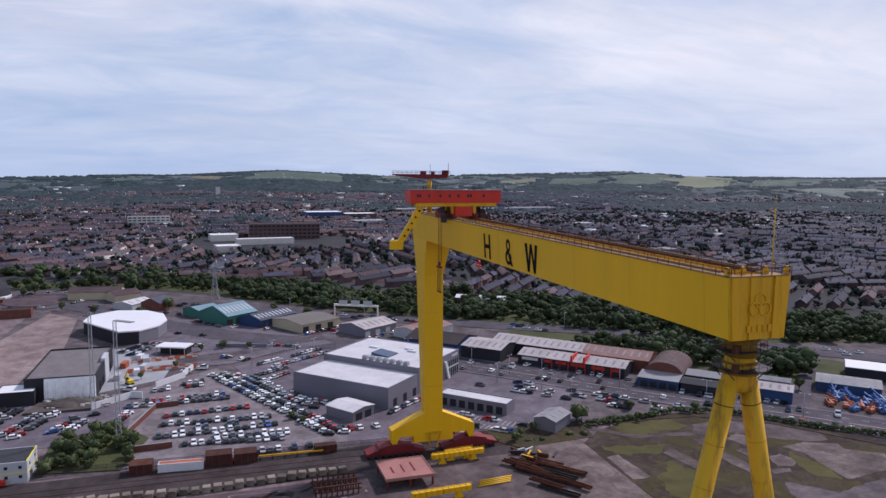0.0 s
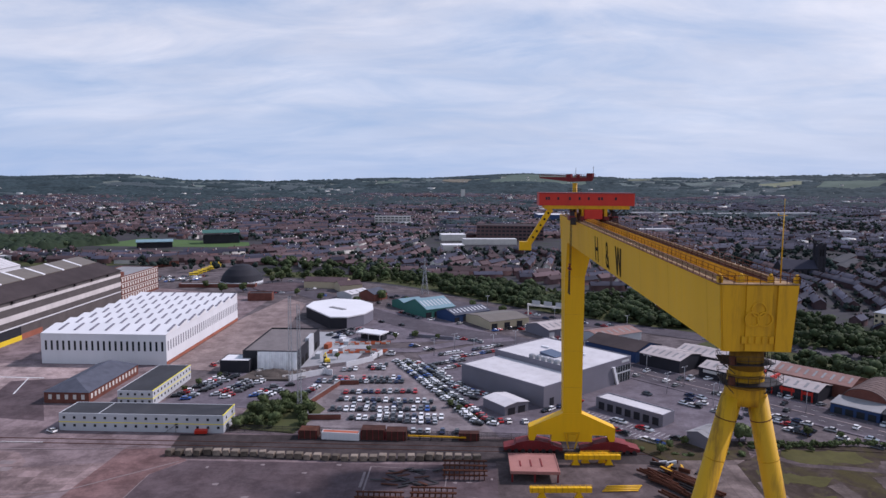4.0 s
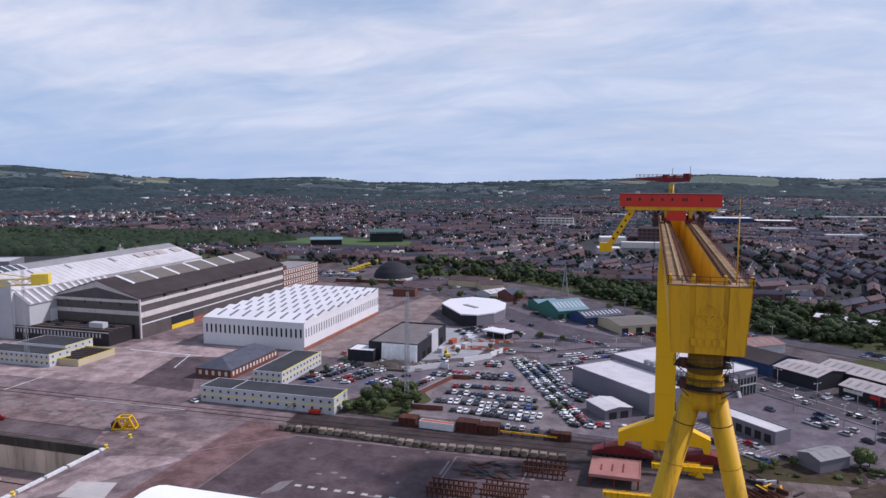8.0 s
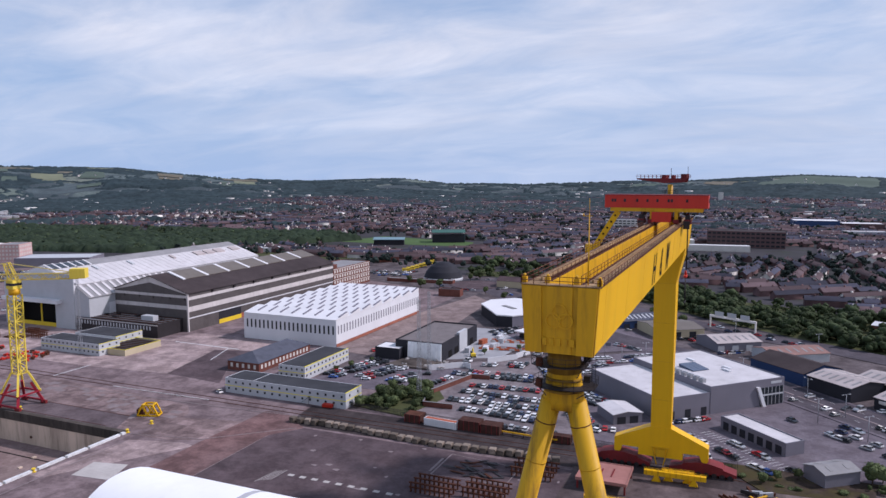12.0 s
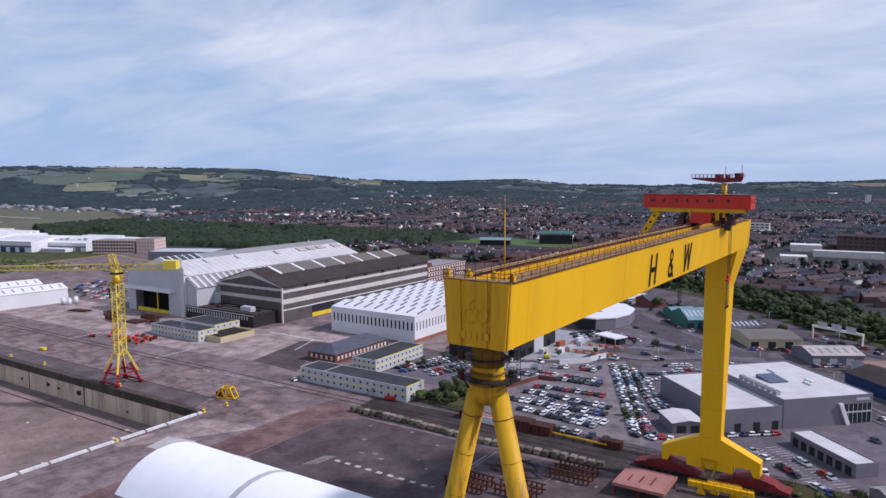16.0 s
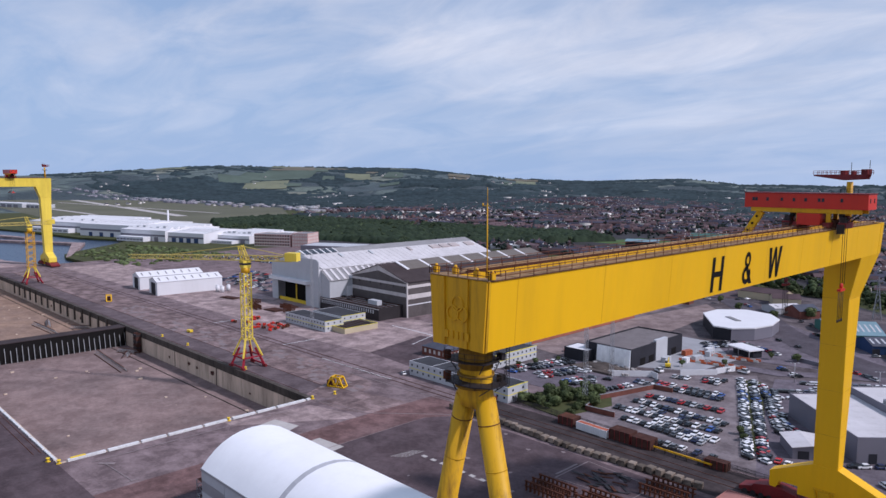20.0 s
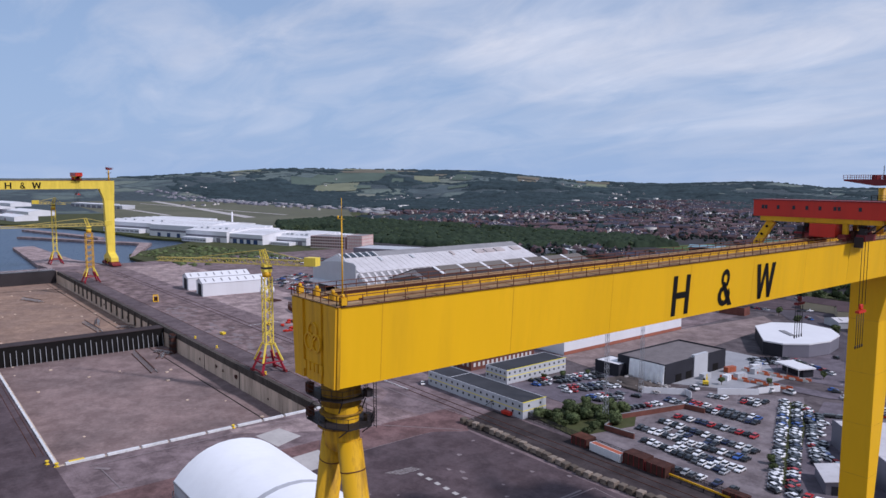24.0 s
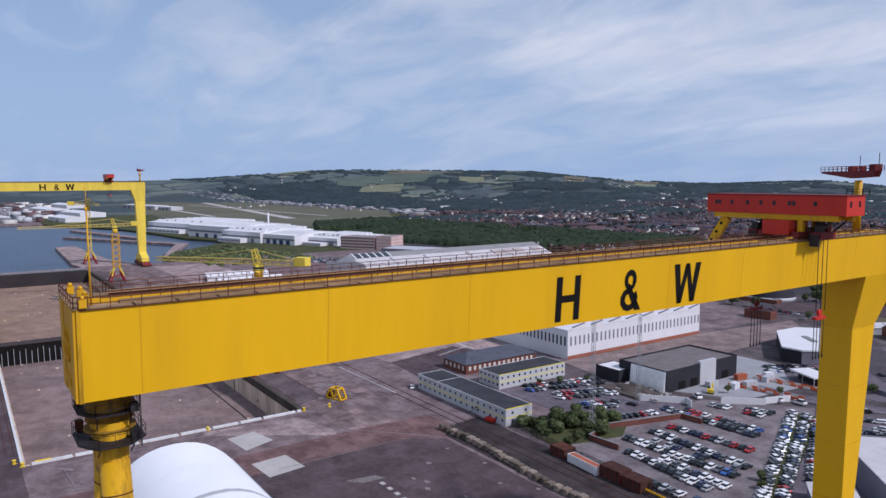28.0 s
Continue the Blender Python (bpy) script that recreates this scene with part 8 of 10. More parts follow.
patch("track_strip", [(-131, 134), (-124, 128.5), (30, 131), (30, 151), (-30, 150.5), (-118, 150), (-133, 149.7)], TRACK_DIRT, "dark strip of ground under the crane track")
patch("steel_yard", [(-24, 96), (60, 96), (60, 131), (-24, 131)], BROWN_YARD, "worn grey ground of the steel yard")
patch("dock_apron_south", [(-720, -40), (-176, -40), (-120, 5), (-176.6, 4.6), (-720, 4.6)], DARK_ASPHALT, "dark asphalt apron south of the dock")
for poly in ([(-164, 65), (-166, 75), (-154.3, 77.6), (-150, 66.8)], [(-138, 64.3), (-139, 76), (-126.7, 77.4), (-125, 65.4)]):
    patch("pale_slab", poly, PALE_CONCRETE, "pale new concrete slab let into the yard")
patch("shed_road", [(-174.5, 232), (-147, 228), (-138, 305), (-146, 400), (-165, 420), (-174.5, 345)], TAN_YARD, "sandy concrete road beside the factory")
patch("building_site", [(-112, 236), (-88, 250), (-84, 285), (-98, 312), (-138, 312), (-112, 281)], GRAVEL, "pale gravel of the building site")
patch("soil_bank", [(-134, 214), (-111, 214), (-104, 228), (-131, 226)], SOIL, "bare brown soil bank", raise_by=1.0)
patch("car_park_west", [(-155, 178), (-95, 178), (-95, 230), (-112, 231), (-147, 226)], CAR_PARK, "car park asphalt west of the wall")
patch("car_park_main", [(-94, 153), (-22, 153), (-24, 165), (-60, 250), (-66, 262), (-98, 236)], WORN_PARK, "worn grey asphalt of the main car park", "car park")
patch("car_park_show", [(-22, 152), (62, 152), (88, 200), (50, 245), (-10, 300), (-58, 262), (-44, 214)], CAR_PARK, "asphalt forecourt of the showroom", "car park")
patch("car_park_north", [(-110, 312), (-88, 285), (-10, 300), (-40, 345), (-70, 365), (-100, 390), (-150, 400), (-95, 345)], CAR_PARK, "asphalt car parks between the trade sheds", "car park")
patch("waste_ground", [(50, 40), (51, 97), (52, 132), (62, 141), (76, 147), (94, 145.5), (125, 141), (139, 121), (152, 103), (215, 30), (90, -60)], WASTE, "waste ground of moss, dirt and thin grass")
def ragged(poly, step=1.6, amount=0.35):
    """The same outline with a broken, uneven edge."""
    out = []
    for a, b in zip(poly, poly[1:] + poly[:1]):
        m = max(1, int(math.dist(a, b) / step))
        out += [(a[0] + (b[0] - a[0]) * k / m + rng.uniform(-amount, amount), a[1] + (b[1] - a[1]) * k / m + rng.uniform(-amount, amount)) for k in range(m)]
    return out


patch("grey_hardcore", ragged([(99, 138), (118, 137), (130, 130), (138, 119), (134.5, 111), (126, 112.5), (118, 117), (107.5, 127), (95, 129.5)], 2.5, 0.9), BROWN_YARD, "brown hardcore laid over the waste ground")
patch("grey_hardcore", ragged([(95, 88), (104, 78), (126, 82), (130, 70), (110, 55), (84, 70)], 2.5, 0.8), GREY_GROUND, "grey hardcore laid over the waste ground")
flat_strip("dirt_track", [(58, 146), (64, 141.5), (72, 133), (97, 129), (106, 127)], 3.2, BROWN_YARD, "worn dirt track across the waste ground", "track")
for poly in ([(72, 145.5), (96, 145), (96, 136), (79, 133.5), (69, 137)], [(55, 128), (78, 123), (73, 117.5), (59, 119)], [(110, 101), (114, 108), (116, 96), (114, 84), (106, 90)], [(60, 100), (72, 112), (74, 100), (64, 84), (56, 90)], [(133, 86), (142, 95), (150, 100), (160, 90), (140, 78)]):
    patch("moss_patch", ragged(poly, 2.0, 1.2), MOSS, "patch of moss and thin grass on the waste ground")
for poly in ([(115, 110.4), (125, 111.6), (135.3, 107.5), (133.7, 103.3), (142.7, 96), (137, 87), (125, 84.7), (114.7, 83.6), (114.8, 88), (116, 95.4), (117.5, 102.6)], [(73, 117.4), (78.3, 120), (79.8, 104), (75, 102)], [(89.6, 124.5), (93.8, 124.8), (95.9, 117.2), (92.6, 116.3), (94, 100), (89.4, 96), (88, 107)], [(101.5, 122), (108.7, 125.5), (110.4, 120.4), (104.3, 112.6)], [(103.7, 104.8), (109.4, 105.5), (110.3, 100), (106.3, 96.5), (101, 98)], [(97, 96.7), (103.8, 95.5), (102.6, 93.2), (96, 93.4)], [(53, 119), (57.6, 120.6), (58.4, 102), (52, 102)], [(96.8, 112), (100.6, 113.4), (102, 107), (98.4, 105)]):
    patch("old_slab", ragged(poly), OLD_SLAB, "broken pale concrete floor slab in the waste ground")
patch("brown_slope", [(30, 93), (50, 88), (52, 132), (60, 140), (35, 136), (30, 131)], OLD_SLAB, "broken grey concrete edge of the steel yard")
patch("depot_yard", [(-345, 505), (-255, 500), (-244, 560), (-270, 645), (-345, 600)], GREY_GROUND, "grey yard of the vehicle depot", raise_by=0.16)
patch("verge_shops", [by_road(-30, 36), by_road(140, 32), by_road(140, 84), by_road(-30, 96)], GRASS, "rough grass behind the shops", raise_by=0.03)
patch("verge_bypass", [by_road(196, 6), by_road(420, 4), by_road(430, 150), by_road(200, 110)], GRASS, "rough grass along the bypass", raise_by=0.03)

# roads
way = [by_road(s, -16) for s in (420, 300, 200, 100, 0, -60)] + [(0, 290), (-30, 308), (-61, 330), (-97, 368), (-129, 414), (-160, 450)]
ROAD = paving("road_asphalt", (0.106, 0.092, 0.105), (0.078, 0.069, 0.080), (37.0, 23.0), 0.05, 0.95, 0.25)
flat_strip("road_dual", way, 21, ROAD, "grey dual carriageway past the shops", "road")
for off in (-5, 5):
    for k in range(70):
        s0 = 390 - 6.4 * k
        flat_strip("lane_mark", [by_road(s0, -16 + off), by_road(s0 - 2.4, -16 + off)], 0.14, LINE_WHITE, "white dashed lane mark", "road mark", z=0.31)
bm = B()
for s0 in range(-60, 400, 20):
    a, b = by_road(s0, -16.9), by_road(s0 + 18, -16.9)
    beam(bm, (*a, 0.30), (*b, 0.30), 0.9, 0.2)
solid("road_median", bm, WORN_SLAB, "grey concrete median of the dual carriageway", "median", "structure")
for d0, nm in ((-26.8, "pavement_near"), (-5.2, "pavement_far")):
    bm = B()
    for s0 in range(-60, 400, 20):
        a, b = by_road(s0, d0), by_road(s0 + 20, d0)
        beam(bm, (*a, 0.2), (*b, 0.2), 1.8, 0.3)
    solid(nm, bm, CAR_PARK, "grey pavement along the road", "pavement", "structure")
flat_strip("road_lane", [by_road(123.5, -6), by_road(124, 40), by_road(126, 82)], 6.5, ROAD, "narrow lane between the workshops and the hire yard", "road")
flat_strip("road_side", [(-95, 268), (-60, 272), (-36, 290), (-8, 300)], 9, CAR_PARK, "side road to the car parks", "road")
flat_strip("bypass", [(-160, 470), (-60, 420), (-4, 374), (31, 349), (59, 337), (97, 312), (150, 281), (195, 248), (229, 213), (264, 180), (330, 130), (430, 70)], 19, ROAD, "bypass road below the tree belt", "road")
ring = [(-182 + 30 * math.cos(radians(a)), 470 + 30 * math.sin(radians(a))) for a in range(0, 361, 15)]
flat_strip("road_roundabout", ring, 12, ROAD, "roundabout road", "road")
patch("roundabout_island", [(-182 + 22 * math.cos(radians(a)), 470 + 22 * math.sin(radians(a))) for a in range(0, 360, 20)], DARK_ASPHALT, "dark round traffic island", raise_by=0.4)

# painted lines on the yard
def yard_line(a, b, w=0.6, m=None, label="worn white painted line on the yard"):
    flat_strip("yard_line", [a, b], w, m or LINE_WHITE, label, "painted line", z=0.105 + 0.0005 * next(patch_level))


yard_line((-266, 140), (-266, 160)), yard_line((-345, 140), (-345, 160)), yard_line((-228, 139), (-176, 139.4), 0.7)
yard_line((-264, 214), (-220, 213), 0.8), yard_line((-219, 190), (-227, 213), 0.5), yard_line((-176, 98), (-148, 104), 0.3, WORN_SLAB), yard_line((-148, 104), (-124, 126), 0.5, WORN_SLAB), yard_line((-259, 131), (-167, 134), 0.5, WORN_SLAB), yard_line((-167, 134), (-130, 137), 0.4, WORN_SLAB), yard_line((-129.2, 70), (-129.2, 112), 0.25, WORN_SLAB)
yard_line((-63, 108), (-63, 125), 0.5, WORN_SLAB), yard_line((-64.3, 110), (-64.3, 121), 0.8, WORN_SLAB), yard_line((-63, 125.3), (-39, 122.9), 0.3, WORN_SLAB), yard_line((-39, 122.8), (-39.6, 110), 0.3, WORN_SLAB), yard_line((-39.6, 110), (-63, 108), 0.25, WORN_SLAB)
yard_line((-167, 15.4), (-148.3, 16.6), 0.35, WORN_SLAB), yard_line((-148.3, 14.6), (-148.3, 18.4), 0.6, WORN_SLAB), yard_line((-168.5, 14.2), (-165, 17.6), 1.5, WORN_SLAB), yard_line((-171, 13), (-171, 92), 0.5, WORN_SLAB)
for k in range(5):
    yard_line((-109.4 + 0.9 * k, 83 + 0.7 * k), (-108 + 0.7 * k, 92 + 0.4 * k), 0.22, PALE_CONCRETE, "pale tyre scuff on the asphalt")
for k in range(9):
    yard_line((-103 + 4.2 * k, 91), (-101 + 4.2 * k, 91), 1.4, PALE_CONCRETE, "row of small pale floor pads")
for k in range(34):
    a, b = rng.uniform(-126, -20), rng.uniform(60, 126)
    w, d = rng.uniform(0.5, 2.0), rng.uniform(0.4, 1.3)
    patch("pale_stain", [(a, b), (a + w, b - .3), (a + w * 1.1, b + d), (a + w * 0.6, b + d * 1.2), (a - .1, b + d * 0.7)], WORN_SLAB, "small pale patch on the asphalt", raise_by=0.085 + 0.0004 * k)
for k in range(150):
    a, b = rng.uniform(-440, -178), rng.uniform(107, 133)
    w, d = rng.uniform(2, 5.5), rng.uniform(1.5, 3.5)
    if b + d > 134 - max(0, a + 208) * 0.2:
        continue
    patch("worn_slab", [(a, b), (a + w, b), (a + w, b + d), (a, b + d)], WORN_SLAB, "worn rectangular yard slab", raise_by=0.03 + 0.0002 * k)
# crane rails let into the quay
for y in (100.8, 112.2, 139.1, 142.9, 1.2, 3.4):
    bm = B()
    box(bm, -690, 40 if y > 120 else -190, y, y + 0.16, 0, 0.19)
    solid("crane_rail", bm, RUST, "rusty crane rail let into the quay", "rail", "structure")

# ---------- dock furniture ----------
bm = B()
y = 7.5
while y < 97:
    ln = rng.uniform(7, 13)
    box(bm, -177.6, -176.4, y, min(y + ln, 97.5), 0.05, 0.75)
    y += ln + 0.9
solid("dock_kerb_east", bm, mat("white_kerb_paint", (0.62, 0.62, 0.62), 0.7, vary=0.2, big=0.4, dirt=0.3), "white painted kerb blocks at the dock head", "kerb", "structure")
bm = B()
x = -660.0
while x < -180:
    ln = rng.uniform(8, 15)
    box(bm, x, min(x + ln, -179), 4.6, 5.4, 0.05, 0.5)
    x += ln + 1.2
solid("dock_kerb_south", bm, bpy.data.materials["white_kerb_paint"], "white painted kerb along the dock", "kerb", "structure")
bm = B()
box(bm, -700, -178, 97.75, 99.9, -0.9, 0.28), box(bm, -700, -178, 97.86, 98.0, -3.1, -0.9)
solid("dock_coping_north", bm, WALL_BAND, "dark stained coping of the dock wall", "coping", "structure")
for k in range(18):
    bm = B()
    xx = -258 - 47 * k if k < 3 else -404 - 15.5 * (k - 3)
    w = 0.22 if k < 3 else 0.9
    box(bm, xx - w, xx + w, 97.2 if k > 2 else 97.8, 98.02, DZ if k < 3 else DZ + 2, -0.4)
    solid("dock_pilaster", bm, WALL_BAND, "stained fender pilaster on the dock wall", "pilaster", "structure")
for xx, zz, r in ((-262, -6.4, 1.7), (-279, -7.0, 1.1), (-288, -6.6, 1.3), (-312, -7.5, 0.9), (-455, -7, 1.4), (-520, -7, 1.3), (-226, -8.5, 0.7)):
    bm = B()
    tube(bm, (xx, 98.05, zz), (xx, 97.85, zz), r, r, 9)
    for v in bm.verts:
        v.co.x += 0.35 * r * math.sin(5 * v.co.z)
        v.co.z = zz + (v.co.z - zz) * (0.75 + 0.25 * math.sin(3 * v.co.x))
    solid("culvert_mouth", bm, CRATE_RUST, "rust stained culvert mouth in the dock wall", "culvert", "structure")
for x, y in ((-177, 98.8), (-176, 109), (-236, 101.5), (-177, 5), (-300, 103), (-181, 3), (-330, 102), (-176.5, 62)):
    bl = thing("bollard", x, y, 0.05, rng.uniform(0, 90), "yellow painted mooring bollard", "bollard", "dock bollards")
    bm = B()
    tube(bm, (0, 0, 0), (0, 0, 0.9), 0.45, 0.35, 12), tube(bm, (0, 0, 0.9), (0, 0, 1.3), 0.62, 0.55, 12), box(bm, -0.7, 0.7, -0.5, 0.5, 0, 0.18)
    part("bollard_body", bm, LINE_YELLOW, bl)
bm = B()
box(bm, -178, -177, 8.5, 13, 0.06, 0.9)
tagged(new("yellow_kerb", mesh_of("yellow_kerb", bm, LINE_YELLOW)), "yellow painted kerb end at the dock corner", "kerb")
# intermediate gate across the dock
gate = thing("dock_gate", -382, 6, DZ, 0, "black ribbed steel gate across the dock", "dock gate")
bm = B()
box(bm, 0, 9, 0.2, 91.8, 0, 10.9)
part("gate_body", bm, BLACK_PAINT, gate)
bm = B()
box(bm, -0.3, 9.3, 0.2, 91.8, 10.9, 11.3)
part("gate_deck", bm, BROWN_ROOF, gate)
for k in range(32):
    bm = B()
    beam(bm, (9.0, 2.5 + 2.85 * k, 7.0 + (k * 7 % 5) * 0.5), (10.6, 2.5 + 2.85 * k, 0.2), 0.24)
    part("rib", bm, GREY_STEEL, gate)
# lattice wreckage on the dock floor
for cx, cy, ln, ang in ((-338, 74.5, 50, -4), (-352, 90, 14, 25), (-346, 86, 9, -30), (-456, 74, 40, 2), (-470, 80, 22, -14), (-440, 92, 12, 40), (-600, 60, 30, 20)):
    w = thing("scrap_truss", cx, cy, DZ, ang, "rusty scrap truss lying on the dock floor", "scrap truss", "scrap trusses")
    for yy, zz in ((0, 0.2), (3.2, 0.2), (1.6, 2.4)):
        bm = B()
        beam(bm, (-ln / 2, yy, zz), (ln / 2, yy, zz), 0.34)
        part("chord", bm, RUST, w)
    bm = B()
    for k in range(int(ln / 1.6)):
        xx = -ln / 2 + 1.6 * k
        beam(bm, (xx, 0, 0.2), (xx + 0.8, 1.6, 2.4), 0.2), beam(bm, (xx + 0.8, 1.6, 2.4), (xx + 1.6, 3.2, 0.2), 0.2)
    part("lacing", bm, GREY_STEEL, w)
bm = B()
for k in range(60):
    x, y, s = rng.uniform(-690, -190), rng.uniform(10, 94), rng.uniform(0.3, 1.3)
    box(bm, x, x + s, y, y + s * 1.4, DZ, DZ + s * 0.5)
solid("dock_rubble", bm, DOCK_WALL, "scattered rubble on the dock floor", "rubble", "stuff")
bm = B()
box(bm, DX0, -382.2, DY0, DY1 - 0.3, DZ, DZ + 0.03)
solid("dock_floor_outer", bm, OUTER_SILT, "ochre silt on the outer dock floor", "dock floor", "structure")
bk = thing("fender_stack", -351, 95.6, DZ, 0, "dark rusty fender stack against the dock wall", "fender")
for k in range(6):
    bm = B()
    box(bm, -2.2, 2.2, -1.2, 1.8, 0.2 + 1.8 * k, 1.5 + 1.8 * k)
    part("fender_block", bm, DARK_STEEL if k % 2 else CRATE_RUST, bk)
for q in (-1.9, 1.9):
    bm = B()
    box(bm, q - 0.2, q + 0.2, -0.8, 1.8, 0, 11.2)
    part("post", bm, CRATE_RUST, bk)
for x, y in ((-455.7, 198.4), (-452.3, 205.8), (-449, 199)):
    tk = thing("white_tank", x, y, 0.15, 0, "small upright white tank on the yard", "tank", "small white tanks")
    bm = B()
    tube(bm, (0, 0, 0), (0, 0, 4.6), 1.5, 1.5, 16), tube(bm, (0, 0, 4.6), (0, 0, 5.2), 1.5, 0.5, 16)
    part("shell", bm, WHITE_WALL, tk)
for x, y, w, d, r in ((-362, 184, 13, 9, 5), (-366, 199, 12, 9, -8), (-428, 186, 15, 7, 12)):
    ps = thing("plate_stack", x, y, 0.16, r, "stack of dark rusty steel plates", "steel plates", "steel plate stacks")
    for k in range(3):
        bm = B()
        box(bm, k * 0.4, w - k * 0.3, k * 0.2, d - k * 0.35, 0.25 * k, 0.25 * k + 0.2)
        part("plate", bm, CRATE_RUST, ps)
bm = B()
box(bm, DX0, DX1, 88.4, 88.9, DZ, DZ + 0.12)
solid("dock_drain", bm, BLACK_PAINT, "dark drain channel along the dock floor", "drain", "structure")


# ---------- tower cranes ----------
LEMON = mat("lemon_crane_paint", (0.74, 0.56, 0.07), 0.5, vary=0.12, big=0.2, dirt=0.3, dirt_rgb=(0.40, 0.24, 0.03), streak=True)
TOWER_RED = mat("crimson_crane_paint", (0.27, 0.014, 0.028), 0.5, vary=0.15, big=0.2, dirt=0.3, dirt_rgb=(0.10, 0.02, 0.025))
JIB_YELLOW = mat("pale_jib_yellow", (0.60, 0.47, 0.13), 0.6, vary=0.12, dirt=0.3, dirt_rgb=(0.25, 0.16, 0.04))
def lattice(bm, p, q, w, n, chord=0.25, lace=0.14, taper=1.0):
    """A square lattice from p to q with n bays."""
    p, q = Vector(p), Vector(q)
    d = (q - p).normalized()
    side = d.cross(Vector((0, 0, 1)))
    side = Vector((1, 0, 0)) if side.length < 1e-3 else side.normalized()
    up = side.cross(d).normalized()
    rings = []
    for i in range(n + 1):
        f_ = i / n
        h = w / 2 * (1 + (taper - 1) * f_)
        c = p.lerp(q, f_)
        rings.append([c + side * h * a + up * h * b for a, b in ((-1, -1), (1, -1), (1, 1), (-1, 1))])
    for k in range(4):
        beam(bm, rings[0][k], rings[-1][k], chord)
    for i in range(n):
        for k in range(4):
            j = (k + 1) % 4
            a, b = (k, j) if i % 2 else (j, k)
            beam(bm, rings[i][a], rings[i + 1][b], lace)
            if i % 2 == 0:
                beam(bm, rings[i][k], rings[i][j], lace)


def tower_crane(x, y, h, jib_az, jib_len, label, base=6.5, portal=True, back=16, wide=3.6, paint_=None):
    c = thing("tower_crane", x, y, 0.19, 0, label, "tower crane", "yellow tower cranes")
    if portal:
        for sx, sy in itertools.product((-1, 1), (-1, 1)):
            bm = B()
            beam(bm, (sx * base, sy * base, 0.6), (sx * 2.6, sy * 2.6, 9.0), 0.9)
            part("portal_leg", bm, TOWER_RED, c, "red portal leg")
            bm = B()
            beam(bm, (sx * 4.9, sy * 4.9, 5.2), (sx * 2.0, sy * 2.0, 13.5), 0.7)
            part("corner_strut", bm, LEMON, c)
            bm = B()
            box(bm, sx * base - 1.4, sx * base + 1.4, sy * base - 0.5, sy * base + 0.5, 0, 1.2)
            part("bogie", bm, DARK_RED, c)
        for s in (-1, 1):
            bm = B()
            beam(bm, (-base, s * base, 1.2), (base, s * base, 1.2), 0.6)
            part("sill_beam", bm, TOWER_RED, c)
            bm = B()
            beam(bm, (s * 4.8, -4.8, 5.2), (s * 4.8, 4.8, 5.2), 0.6), beam(bm, (-4.8, s * 4.8, 5.2), (4.8, s * 4.8, 5.2), 0.6)
            part("portal_ring", bm, TOWER_RED, c)
    z0 = 13.0 if portal else 0.0
    bm = B()
    lattice(bm, (0, 0, z0), (0, 0, h - 7), wide, 12, 0.42, 0.24)
    part("mast", bm, paint_ or LEMON, c, "yellow lattice mast")
    bm = B()
    tube(bm, (0, 0, h - 7), (0, 0, h - 4.6), 2.1, 2.1, 14)
    part("slew_ring", bm, YELLOW_OLD, c)
    ux, uy = math.sin(radians(jib_az)), math.cos(radians(jib_az))
    bm = B()
    box(bm, -1.9, 1.9, -1.9, 1.9, h - 4.6, h - 1.2)
    part("cab", bm, LEMON, c, "yellow operator cab")
    bm = B()
    box(bm, -1.95, 1.95, -1.95, 1.95, h - 3.3, h - 2.3)
    part("cab_window", bm, GLASS, c)
    bm = B()
    lattice(bm, (0, 0, h), (ux * jib_len, uy * jib_len, h - 1.0), 2.4, int(jib_len / 2.4), 0.27, 0.17, 0.7)
    part("jib", bm, JIB_YELLOW, c, "yellow lattice jib")
    bm = B()
    lattice(bm, (0, 0, h), (-ux * back, -uy * back, h), 2.2, 9, 0.3, 0.19)
    part("counter_jib", bm, JIB_YELLOW, c)
    bm = B()
    lattice(bm, (0, 0, h - 1.2), (ux * 2.2, uy * 2.2, h + 5.6), 2.6, 4, 0.3, 0.16, 0.7)
    part("a_frame", bm, LEMON, c)
    for q in ((ux * jib_len * 0.62, uy * jib_len * 0.62, h + 0.6), (-ux * back, -uy * back, h + 1.0)):
        bm = B()
        beam(bm, (ux * 2.2, uy * 2.2, h + 5.5), q, 0.3)
        part("tie_bar", bm, JIB_YELLOW, c)
    bm = B()
    vs = box(bm, -2.2, 2.2, -2.9, 2.9, h - 0.9, h + 2.9)
    bmesh.ops.transform(bm, matrix=Matrix.Translation((-ux * back, -uy * back, 0)) @ Matrix.Rotation(-radians(jib_az), 4, "Z"), verts=vs)
    part("counterweight", bm, LEMON, c, "yellow counterweight box")
    return c


tower_crane(-240, 105, 51.5, -122, 62, "tall yellow tower crane on a red portal beside the dock", 5.6, back=24)
tower_crane(-603, 107, 50, -166, 75, "yellow tower crane on a red portal far along the dock", 6.0, wide=5.4, paint_=YELLOW_OLD)
tower_crane(-768, 109, 64, 20, 12, "yellow tower crane on the jetty", 6.0)
# the paler lemon also puts distance haze into this crane's yellow
gantry_crane(-727, 3.5, 9.8, "second taller yellow gantry crane at the harbour end of the dock", 121.0, ((57.8, 70.0, 5.6), (70.4, 54.0, 4.8), (80.6, 34.5, 7.8)), flush=True, paint_=LEMON)

